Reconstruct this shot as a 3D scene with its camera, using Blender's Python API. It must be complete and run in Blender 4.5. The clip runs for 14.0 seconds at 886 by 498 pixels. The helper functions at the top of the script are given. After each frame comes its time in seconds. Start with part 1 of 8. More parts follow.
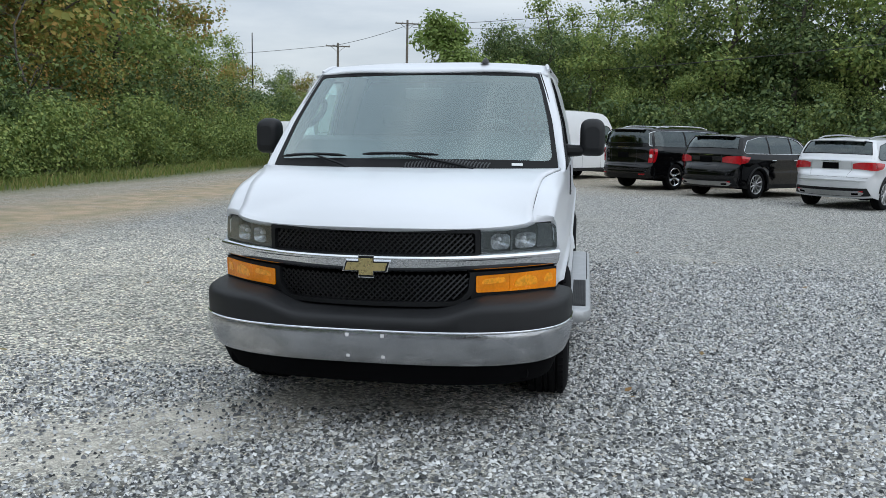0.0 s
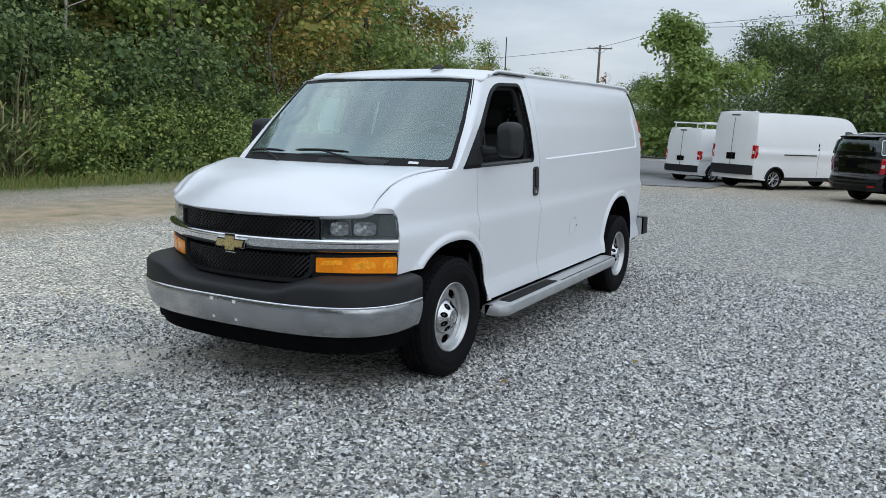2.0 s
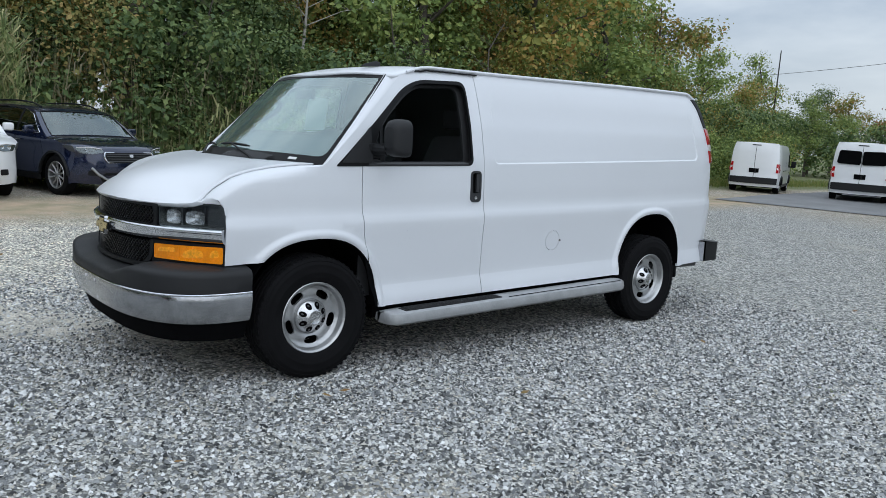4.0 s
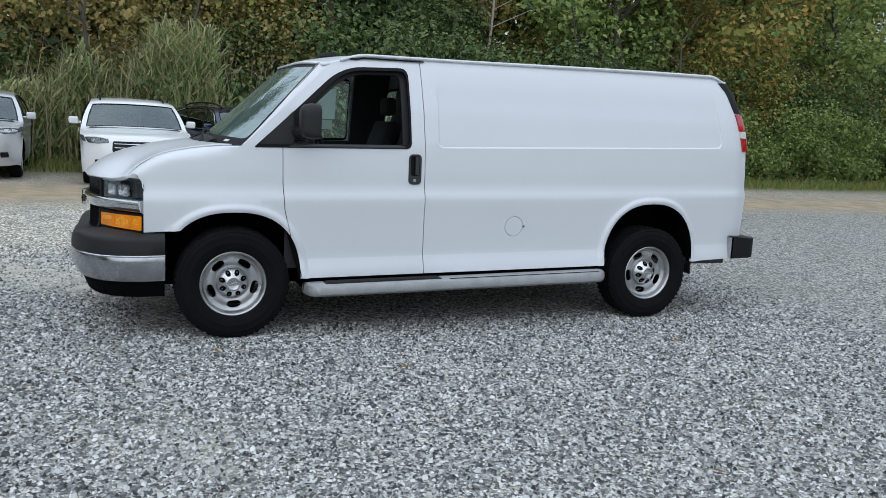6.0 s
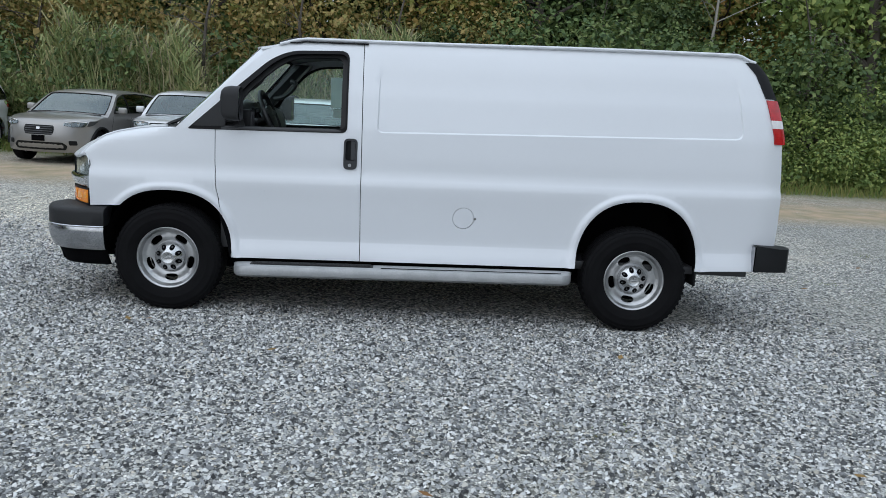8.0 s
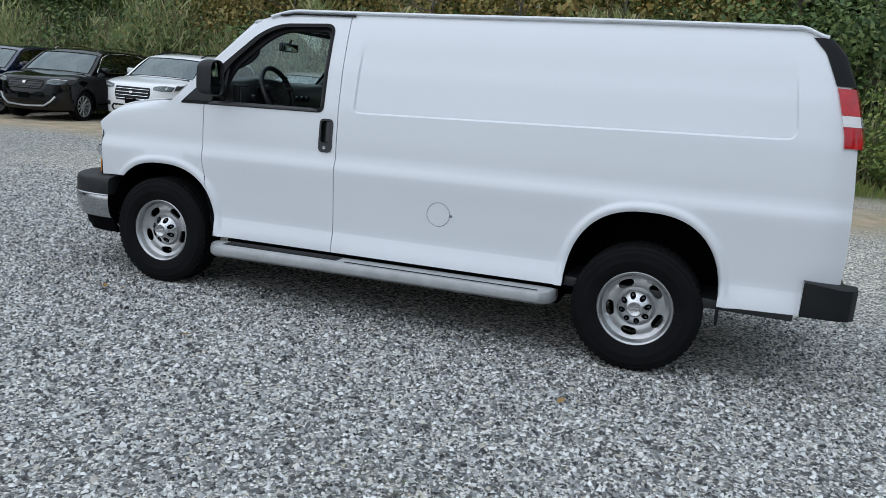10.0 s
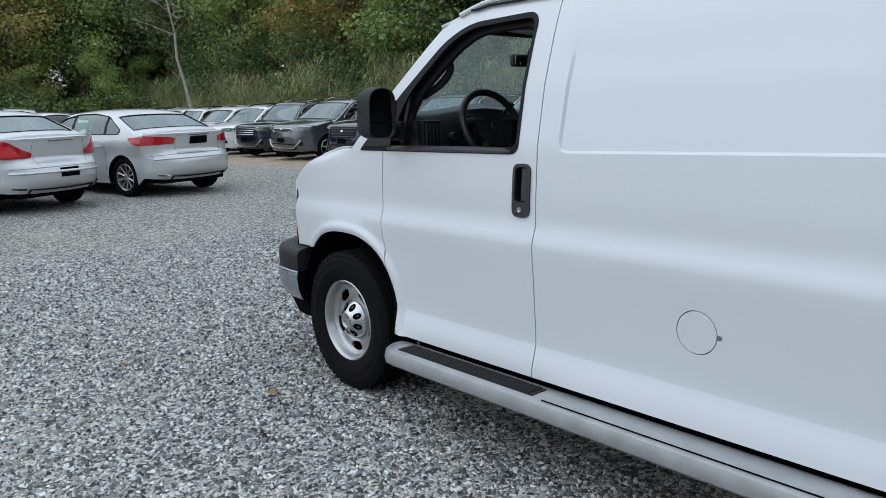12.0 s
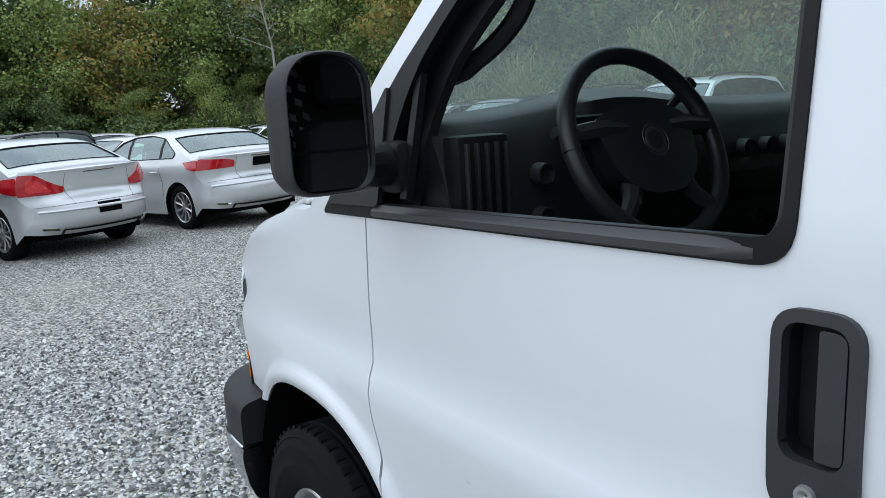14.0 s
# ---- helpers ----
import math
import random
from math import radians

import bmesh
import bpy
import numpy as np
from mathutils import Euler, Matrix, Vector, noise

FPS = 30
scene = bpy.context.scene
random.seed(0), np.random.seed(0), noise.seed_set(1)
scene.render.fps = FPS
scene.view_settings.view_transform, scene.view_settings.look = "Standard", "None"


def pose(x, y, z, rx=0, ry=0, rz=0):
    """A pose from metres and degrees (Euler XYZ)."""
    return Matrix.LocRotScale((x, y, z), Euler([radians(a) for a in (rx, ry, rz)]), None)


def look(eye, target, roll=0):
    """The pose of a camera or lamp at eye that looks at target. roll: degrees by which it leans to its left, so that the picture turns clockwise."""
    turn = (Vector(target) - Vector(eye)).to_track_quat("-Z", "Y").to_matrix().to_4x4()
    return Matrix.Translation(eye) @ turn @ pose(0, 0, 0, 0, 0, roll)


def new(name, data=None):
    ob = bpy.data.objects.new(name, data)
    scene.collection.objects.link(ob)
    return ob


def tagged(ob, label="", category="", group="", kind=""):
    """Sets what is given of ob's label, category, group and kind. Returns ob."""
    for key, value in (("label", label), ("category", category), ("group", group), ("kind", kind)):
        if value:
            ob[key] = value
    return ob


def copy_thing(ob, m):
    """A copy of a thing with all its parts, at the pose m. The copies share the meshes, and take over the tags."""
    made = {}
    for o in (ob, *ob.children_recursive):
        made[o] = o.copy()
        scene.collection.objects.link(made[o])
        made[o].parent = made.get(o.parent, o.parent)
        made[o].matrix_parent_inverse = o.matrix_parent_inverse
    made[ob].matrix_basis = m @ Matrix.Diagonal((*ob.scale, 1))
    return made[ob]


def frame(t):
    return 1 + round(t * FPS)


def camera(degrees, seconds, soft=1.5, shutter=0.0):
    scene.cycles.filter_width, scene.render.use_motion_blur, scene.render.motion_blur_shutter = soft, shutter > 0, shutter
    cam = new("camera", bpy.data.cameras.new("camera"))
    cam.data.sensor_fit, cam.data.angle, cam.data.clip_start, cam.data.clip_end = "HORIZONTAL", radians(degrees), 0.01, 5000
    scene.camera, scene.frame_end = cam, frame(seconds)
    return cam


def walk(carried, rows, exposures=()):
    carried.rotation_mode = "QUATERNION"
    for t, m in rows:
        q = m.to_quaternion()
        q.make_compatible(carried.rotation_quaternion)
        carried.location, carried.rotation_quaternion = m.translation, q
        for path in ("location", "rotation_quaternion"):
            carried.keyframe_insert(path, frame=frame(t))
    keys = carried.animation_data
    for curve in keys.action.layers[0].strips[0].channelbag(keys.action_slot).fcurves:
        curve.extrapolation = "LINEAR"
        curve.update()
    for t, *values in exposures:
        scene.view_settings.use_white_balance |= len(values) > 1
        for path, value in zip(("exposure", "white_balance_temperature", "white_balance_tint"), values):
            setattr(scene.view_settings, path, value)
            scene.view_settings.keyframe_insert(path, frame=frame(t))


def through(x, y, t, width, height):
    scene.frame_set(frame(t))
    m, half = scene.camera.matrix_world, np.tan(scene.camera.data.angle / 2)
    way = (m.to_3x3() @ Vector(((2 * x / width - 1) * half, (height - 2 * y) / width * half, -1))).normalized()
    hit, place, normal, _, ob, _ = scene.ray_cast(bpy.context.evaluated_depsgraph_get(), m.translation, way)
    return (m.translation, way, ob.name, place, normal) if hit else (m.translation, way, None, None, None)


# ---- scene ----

# ---- camera ----
cam = camera(58.8, 14.0, soft=0.8, shutter=0.0)
PATH = [
    (0, (1.028, -4.669, 1.513), (0.687, -2.720, 1.225), 1.3),
    (0.5, (1.583, -4.728, 1.536), (1.097, -2.809, 1.251), 1.5),
    (1, (2.151, -4.615, 1.567), (1.506, -2.745, 1.271), 1.8),
    (1.5, (2.786, -4.559, 1.587), (1.973, -2.756, 1.286), 2.0),
    (2, (3.336, -4.317, 1.576), (2.358, -2.599, 1.272), 2.3),
    (2.5, (3.847, -3.941, 1.588), (2.718, -2.32, 1.276), 2.9),
    (3, (4.314, -3.493, 1.608), (3.047, -1.979, 1.292), 3.5),
    (3.5, (4.689, -2.973, 1.619), (3.294, -1.575, 1.304), 3.8),
    (4, (5.11, -2.477, 1.586), (3.596, -1.205, 1.287), 3.8),
    (4.2, (5.259, -2.271, 1.577), (3.7, -1.053, 1.28), 3.7),
    (6.3, (6.541, -0.327, 1.603), (4.679, 0.317, 1.256), 3.0),
    (6.5, (6.611, -0.073, 1.622), (4.729, 0.499, 1.264), 2.8),
    (7, (6.676, 0.578, 1.614), (4.75, 0.974, 1.251), 2.8),
    (7.5, (6.716, 1.207, 1.588), (4.76, 1.434, 1.233), 3.0),
    (8, (6.64, 1.819, 1.565), (4.673, 1.882, 1.213), 3.3),
    (8.2, (6.602, 2.04, 1.599), (4.634, 2.047, 1.242), 3.5),
    (10.3, (5.32, 3.906, 1.631), (3.52, 3.15, 1.197), 4.4),
    (10.5, (5.076, 3.95, 1.629), (3.317, 3.105, 1.188), 4.0),
    (11, (4.452, 4.002, 1.604), (2.827, 2.919, 1.17), 2.4),
    (11.5, (3.858, 3.876, 1.6), (2.401, 2.572, 1.182), 0.7),
    (12, (3.28, 3.542, 1.594), (2.007, 2.048, 1.21), -1.0),
    (12.5, (2.756, 3.187, 1.596), (1.646, 1.559, 1.254), -1.4),
    (13, (2.356, 2.679, 1.575), (1.341, 0.989, 1.238), -1.8),
    (13.5, (1.934, 2.188, 1.551), (0.951, 0.482, 1.200), -2.6),
    (14, (1.623, 1.729, 1.534), (0.583, 0.059, 1.173), -4.2),
]
walk(cam, [(t, look(eye, target, roll)) for t, eye, target, roll in PATH], [(0, 0.28, 6570, 10), (4, 0.22, 6430, 10), (7, 0.2, 6430, 10), (11, 0.18, 6430, 10), (13.2, 0.27, 6430, 9), (14, 0.5, 6430, 9)])


# ---- sky and sun ----
world = bpy.data.worlds.new("overcast_sky")
scene.world = world
world.use_nodes = True
wt = world.node_tree
wt.nodes.clear()


def wnode(kind, **vals):
    n = wt.nodes.new(kind)
    for k, v in vals.items():
        n.inputs[k].default_value = v
    return n


SUN_UP, SUN_ROUND = radians(36), radians(122)
sky = wt.nodes.new("ShaderNodeTexSky")
sky.sky_type, sky.sun_disc = "NISHITA", False
sky.sun_elevation, sky.sun_rotation = SUN_UP, SUN_ROUND
dimmed = wt.nodes.new("ShaderNodeVectorMath")
dimmed.operation = "SCALE"
dimmed.inputs["Scale"].default_value = 0.1
wt.links.new(sky.outputs[0], dimmed.inputs[0])
coord = wt.nodes.new("ShaderNodeTexCoord")
split = wt.nodes.new("ShaderNodeSeparateXYZ")
wt.links.new(coord.outputs["Generated"], split.inputs[0])
flat = wt.nodes.new("ShaderNodeMapping")
flat.inputs["Scale"].default_value = (1.0, 1.0, 4.2)
wt.links.new(coord.outputs["Generated"], flat.inputs[0])
puffs = wnode("ShaderNodeTexNoise", Scale=2.3, Detail=6.0, Roughness=0.55, Distortion=0.3)
wt.links.new(flat.outputs[0], puffs.inputs["Vector"])
shade = wt.nodes.new("ShaderNodeValToRGB")
shade.color_ramp.elements[0].position, shade.color_ramp.elements[0].color = 0.34, (0.355, 0.42, 0.50, 1)
shade.color_ramp.elements[1].position, shade.color_ramp.elements[1].color = 0.66, (0.59, 0.645, 0.70, 1)
wt.links.new(puffs.outputs[0], shade.inputs[0])
rise = wt.nodes.new("ShaderNodeMapRange")
rise.inputs["From Min"].default_value, rise.inputs["From Max"].default_value = 0.1, 0.9
rise.inputs["To Min"].default_value, rise.inputs["To Max"].default_value = 1.0, 2.35
wt.links.new(split.outputs[2], rise.inputs["Value"])
lift = wt.nodes.new("ShaderNodeVectorMath")
lift.operation = "SCALE"
wt.links.new(shade.outputs[0], lift.inputs[0])
wt.links.new(rise.outputs[0], lift.inputs["Scale"])
blend = wt.nodes.new("ShaderNodeMix")
blend.data_type = "RGBA"
blend.inputs["Factor"].default_value = 0.88
wt.links.new(dimmed.outputs[0], blend.inputs["A"])
wt.links.new(lift.outputs[0], blend.inputs["B"])
back = wnode("ShaderNodeBackground", Strength=1.0)
wt.links.new(blend.outputs["Result"], back.inputs[0])
wout = wt.nodes.new("ShaderNodeOutputWorld")
wt.links.new(back.outputs[0], wout.inputs[0])

sun = new("sun", bpy.data.lights.new("sun", "SUN"))
sun.data.energy, sun.data.angle, sun.data.color = 0.55, radians(80), (0.94, 0.98, 1.04)
sun.matrix_world = look((0, 0, 30), Vector((0, 0, 30)) - Vector((math.sin(SUN_ROUND) * math.cos(SUN_UP), math.cos(SUN_ROUND) * math.cos(SUN_UP), math.sin(SUN_UP))))

# ---- materials ----
def material(name, colour, rough=0.5, metal=0.0, vary=0.12, scale=6.0, bump=0.0, fine=80.0, coat=0.0, spec=0.5, dust=0.0, coat_rough=0.04):
    """A principled surface whose colour, gloss and relief vary at two sizes (scale and fine, in repeats a metre)."""
    m = bpy.data.materials.new(name)
    m.use_nodes = True
    nt = m.node_tree
    b = nt.nodes["Principled BSDF"]
    b.inputs["Metallic"].default_value, b.inputs["Specular IOR Level"].default_value = metal, spec
    b.inputs["Coat Weight"].default_value, b.inputs["Coat Roughness"].default_value = coat, coat_rough
    tc = nt.nodes.new("ShaderNodeTexCoord")
    big, small = nt.nodes.new("ShaderNodeTexNoise"), nt.nodes.new("ShaderNodeTexNoise")
    for n, s in ((big, scale), (small, fine)):
        n.inputs["Scale"].default_value, n.inputs["Detail"].default_value = s, 5
        nt.links.new(tc.outputs["Object"], n.inputs["Vector"])
    mix = nt.nodes.new("ShaderNodeMath")
    mix.operation = "MULTIPLY_ADD"
    mix.inputs[1].default_value = 0.4
    nt.links.new(small.outputs[0], mix.inputs[0])
    nt.links.new(big.outputs[0], mix.inputs[2])
    ramp = nt.nodes.new("ShaderNodeValToRGB")
    c = Vector(colour)
    ramp.color_ramp.elements[0].position, ramp.color_ramp.elements[1].position = (0.40, 0.95) if vary > 0.05 else (0.1, 1.0)
    ramp.color_ramp.elements[0].color = (*(c * (1 - vary)), 1)
    ramp.color_ramp.elements[1].color = (*(c * (1 + vary * 0.6) + Vector((0.30, 0.27, 0.22)) * dust), 1)
    nt.links.new(mix.outputs[0], ramp.inputs[0])
    nt.links.new(ramp.outputs[0], b.inputs["Base Color"])
    rr = nt.nodes.new("ShaderNodeMapRange")
    rr.inputs["From Min"].default_value, rr.inputs["From Max"].default_value = 0.15, 1.25
    rr.inputs["To Min"].default_value, rr.inputs["To Max"].default_value = max(0.02, rough * 0.8), min(1, rough * 1.25)
    nt.links.new(mix.outputs[0], rr.inputs["Value"])
    nt.links.new(rr.outputs[0], b.inputs["Roughness"])
    if bump:
        bp = nt.nodes.new("ShaderNodeBump")
        bp.inputs["Strength"].default_value, bp.inputs["Distance"].default_value = bump, 0.004
        nt.links.new(small.outputs[0], bp.inputs["Height"])
        nt.links.new(bp.outputs[0], b.inputs["Normal"])
    return m


def glass(name, colour, rough=0.0, face=0.05, power_=4.5, haze=0.0):
    """A thin pane: clear with its own tint, and the reflection of a pane."""
    m = bpy.data.materials.new(name)
    m.use_nodes = True
    nt = m.node_tree
    nt.nodes.remove(nt.nodes["Principled BSDF"])
    clear, gloss, mix = nt.nodes.new("ShaderNodeBsdfTransparent"), nt.nodes.new("ShaderNodeBsdfGlossy"), nt.nodes.new("ShaderNodeMixShader")
    clear.inputs[0].default_value = (*colour, 1)
    gloss.inputs["Color"].default_value, gloss.inputs["Roughness"].default_value = (0.86, 0.97, 0.98, 1), rough
    lw, power = nt.nodes.new("ShaderNodeLayerWeight"), nt.nodes.new("ShaderNodeMath")
    lw.inputs["Blend"].default_value = 0.5
    power.operation, power.inputs[1].default_value = "POWER", power_
    nt.links.new(lw.outputs["Facing"], power.inputs[0])
    fr = nt.nodes.new("ShaderNodeMath")
    fr.operation, fr.inputs[1].default_value, fr.inputs[2].default_value = "MULTIPLY_ADD", 0.85, face
    nt.links.new(power.outputs[0], fr.inputs[0])
    smear = nt.nodes.new("ShaderNodeTexNoise")
    smear.inputs["Scale"].default_value, smear.inputs["Detail"].default_value = 3.0, 4
    tc = nt.nodes.new("ShaderNodeTexCoord")
    nt.links.new(tc.outputs["Object"], smear.inputs["Vector"])
    amount = nt.nodes.new("ShaderNodeMath")
    amount.operation = "MULTIPLY_ADD"
    amount.inputs[1].default_value = 0.03
    nt.links.new(smear.outputs[0], amount.inputs[0])
    nt.links.new(fr.outputs[0], amount.inputs[2])
    nt.links.new(amount.outputs[0], mix.inputs[0])
    nt.links.new(clear.outputs[0], mix.inputs[1])
    nt.links.new(gloss.outputs[0], mix.inputs[2])
    last = mix.outputs[0]
    if haze:
        # teal and pale scattering put in for the pane's sky reflection and haze
        fore, rear, hazy, both = nt.nodes.new("ShaderNodeBsdfDiffuse"), nt.nodes.new("ShaderNodeBsdfTranslucent"), nt.nodes.new("ShaderNodeAddShader"), nt.nodes.new("ShaderNodeMixShader")
        fore.inputs[0].default_value, rear.inputs[0].default_value = (0.50, 0.68, 0.65, 1), (0.80, 0.86, 0.86, 1)
        nt.links.new(fore.outputs[0], hazy.inputs[0])
        nt.links.new(rear.outputs[0], hazy.inputs[1])
        both.inputs[0].default_value = haze
        nt.links.new(last, both.inputs[1])
        nt.links.new(hazy.outputs[0], both.inputs[2])
        last = both.outputs[0]
    nt.links.new(last, nt.nodes["Material Output"].inputs[0])
    return m


def island_material(name, colours, rough=0.8, bump=0.0, fine=60.0, sheen=0.0, through=0.0):
    """Loose pieces of one mesh, each of its own colour."""
    m = bpy.data.materials.new(name)
    m.use_nodes = True
    nt = m.node_tree
    b = nt.nodes["Principled BSDF"]
    b.inputs["Roughness"].default_value = rough
    b.inputs["Specular IOR Level"].default_value = 0.3
    geo, ramp = nt.nodes.new("ShaderNodeNewGeometry"), nt.nodes.new("ShaderNodeValToRGB")
    while len(ramp.color_ramp.elements) < len(colours):
        ramp.color_ramp.elements.new(0.5)
    for n, c in enumerate(colours):
        ramp.color_ramp.elements[n].position, ramp.color_ramp.elements[n].color = n / (len(colours) - 1), (*c, 1)
    nt.links.new(geo.outputs["Random Per Island"], ramp.inputs[0])
    info = nt.nodes.new("ShaderNodeObjectInfo")
    shift = nt.nodes.new("ShaderNodeHueSaturation")
    span = nt.nodes.new("ShaderNodeMapRange")
    span.inputs["To Min"].default_value, span.inputs["To Max"].default_value = 0.86, 1.14
    nt.links.new(info.outputs["Random"], span.inputs["Value"])
    nt.links.new(span.outputs[0], shift.inputs["Value"])
    nt.links.new(ramp.outputs[0], shift.inputs["Color"])
    nt.links.new(shift.outputs[0], b.inputs["Base Color"])
    if bump:
        n, bp, tc = nt.nodes.new("ShaderNodeTexNoise"), nt.nodes.new("ShaderNodeBump"), nt.nodes.new("ShaderNodeTexCoord")
        n.inputs["Scale"].default_value = fine
        bp.inputs["Strength"].default_value, bp.inputs["Distance"].default_value = bump, 0.004
        nt.links.new(tc.outputs["Object"], n.inputs["Vector"])
        nt.links.new(n.outputs[0], bp.inputs["Height"])
        nt.links.new(bp.outputs[0], b.inputs["Normal"])
    if through:
        tr, mx = nt.nodes.new("ShaderNodeBsdfTranslucent"), nt.nodes.new("ShaderNodeMixShader")
        nt.links.new(shift.outputs[0], tr.inputs[0])
        mx.inputs[0].default_value = through
        nt.links.new(b.outputs[0], mx.inputs[1])
        nt.links.new(tr.outputs[0], mx.inputs[2])
        nt.links.new(mx.outputs[0], nt.nodes["Material Output"].inputs[0])
    return m


WHITE = material("white_van_paint", (0.672, 0.69, 0.72), 0.30, vary=0.02, scale=2.0, fine=40, coat=0.7, coat_rough=0.3)
CAR_WHITE = material("white_car_paint", (0.78, 0.79, 0.80), 0.3, vary=0.03, coat=0.8)
SILVER = material("silver_car_paint", (0.63, 0.64, 0.655), 0.30, metal=0.40, vary=0.01, fine=300, coat=0.8, coat_rough=0.08)
GREY = material("grey_car_paint", (0.13, 0.135, 0.15), 0.22, metal=0.6, vary=0.06, fine=300, coat=1.0)
BLACK = material("black_car_paint", (0.003, 0.003, 0.0035), 0.06, vary=0.1, spec=0.45)
NAVY = material("navy_car_paint", (0.009, 0.0155, 0.046), 0.12, metal=0.4, vary=0.1, coat=1.0)
SLATE = material("dark_blue_grey_car_paint", (0.012, 0.018, 0.034), 0.12, metal=0.4, vary=0.1, coat=1.0)
RED = material("red_car_paint", (0.20, 0.012, 0.015), 0.3, vary=0.08, coat=1.0)
TAUPE = material("grey_brown_car_paint", (0.30, 0.29, 0.28), 0.34, metal=0.5, vary=0.05, fine=300, coat=0.8)
PLASTIC = material("black_plastic", (0.009, 0.0095, 0.0105), 0.5, vary=0.25, scale=9, bump=0.12, fine=260, spec=0.2)
GRILLE = material("dark_grille_mesh", (0.008, 0.008, 0.009), 0.3, vary=0.2, scale=9, spec=0.4)
BUMPER = material("dark_grey_bumper_plastic", (0.0125, 0.013, 0.0145), 0.55, vary=0.25, scale=5, bump=0.2, fine=220, dust=0.005, spec=0.35)
# near-black; also painted where only shade shows, as in the nut recesses
UNDER = material("black_underbody_and_hollows", (0.0035, 0.0035, 0.004), 0.95, vary=0.4, spec=0.04)
CABIN = material("dark_cabin_plastic", (0.021, 0.0215, 0.023), 0.40, vary=0.25, bump=0.12, fine=200)
STEEL_DARK = material("dark_painted_steel", (0.008, 0.008, 0.009), 0.6, vary=0.2)
HANDLE = material("dark_grey_handle_plastic", (0.024, 0.025, 0.028), 0.42, vary=0.2, scale=9, bump=0.08, fine=260)
CLOTH = material("dark_seat_cloth", (0.018, 0.018, 0.02), 0.9, vary=0.3, bump=0.4, fine=300)
LINER = material("grey_headliner", (0.16, 0.16, 0.16), 0.9, vary=0.1, bump=0.2, fine=200)
SEALS = material("rubber_seal", (0.006, 0.006, 0.007), 0.5, vary=0.2, bump=0.1, spec=0.18)
CHROME = material("chrome", (0.72, 0.73, 0.75), 0.06, metal=1.0, vary=0.04, scale=4)
# its tone is mottled like gravel reflections; relief and gloss give the scratches
CHROME_WORN = material("scratched_mottled_chrome", (0.46, 0.47, 0.49), 0.17, metal=1.0, vary=0.28, scale=9, bump=0.22, fine=70)
GOLD = material("gold_emblem", (0.64, 0.52, 0.25), 0.28, metal=0.85, vary=0.12, scale=40)
ALLOY = material("silver_wheel_paint", (0.44, 0.445, 0.45), 0.3, metal=0.8, vary=0.12, scale=18, dust=0.03)
SATIN = material("satin_hub_metal", (0.56, 0.565, 0.57), 0.2, metal=0.95, vary=0.15, scale=25)
ALUMINIUM = material("brushed_aluminium_step", (0.44, 0.45, 0.46), 0.45, metal=0.6, vary=0.16, scale=10, bump=0.1, dust=0.05)
TYRE = material("tyre_rubber", (0.006, 0.006, 0.0068), 0.75, vary=0.35, scale=10, bump=0.15, fine=150, dust=0.003, spec=0.09)
AMBER = material("amber_lens", (0.86, 0.255, 0.002), 0.25, vary=0.3, scale=9, coat=0.25, spec=0.3)
AMBER_GLINT = material("bright_amber_glint", (0.95, 0.36, 0.010), 0.2, vary=0.3, scale=40, coat=0.3, spec=0.4)
RED_LENS = material("red_lens", (0.44, 0.008, 0.014), 0.08, vary=0.3, scale=18, coat=0.5)
RED_CORE = material("bright_red_lamp_core", (0.66, 0.035, 0.04), 0.1, vary=0.3, scale=30, coat=0.5)
WHITE_LENS = material("white_lens", (0.72, 0.70, 0.70), 0.2, vary=0.1, scale=30, coat=0.8)
REFLECTOR = material("lamp_reflector", (0.62, 0.63, 0.64), 0.12, metal=0.95, vary=0.25, scale=50)
LAMP_DARK = material("grey_lamp_housing", (0.055, 0.058, 0.062), 0.35, vary=0.3, scale=30)
BOWL = material("fluted_lamp_bowl", (0.52, 0.525, 0.53), 0.18, metal=0.9, vary=0.5, scale=45, bump=0.5, fine=110)
MIRROR = material("mirror_glass", (0.70, 0.72, 0.74), 0.015, metal=1.0, vary=0.02)
PAPER = material("white_paper", (0.72, 0.73, 0.73), 0.8, vary=0.05)
GREEN_PAPER = material("pale_green_paper", (0.50, 0.70, 0.62), 0.8, vary=0.06)
THIN_PAPER = island_material("thin_white_paper", [(0.72, 0.76, 0.74), (0.74, 0.77, 0.75)], 0.8, through=0.65)
CLEAR = glass("windscreen_glass", (0.76, 0.96, 0.93), 0.0, 0.11, 2.5, 0.09)
LENS = glass("clear_lamp_lens", (0.82, 0.85, 0.87), 0.0, 0.09, 3.0)
TINT = glass("tinted_car_glass", (0.14, 0.16, 0.16), 0.0, 0.07, 3.5)
SCREEN = glass("car_windscreen_glass", (0.30, 0.37, 0.36), 0.0, 0.10, 3.2)
BARK = material("bark", (0.10, 0.085, 0.07), 0.9, vary=0.4, scale=4, bump=0.8, fine=25)
PALE_BARK = material("pale_bark", (0.36, 0.34, 0.30), 0.85, vary=0.3, scale=4, bump=0.5, fine=25)
POLE_WOOD = material("weathered_pole_wood", (0.17, 0.15, 0.13), 0.9, vary=0.3, scale=3, bump=0.4)
WIRE = material("cable", (0.03, 0.03, 0.03), 0.6, vary=0.1)


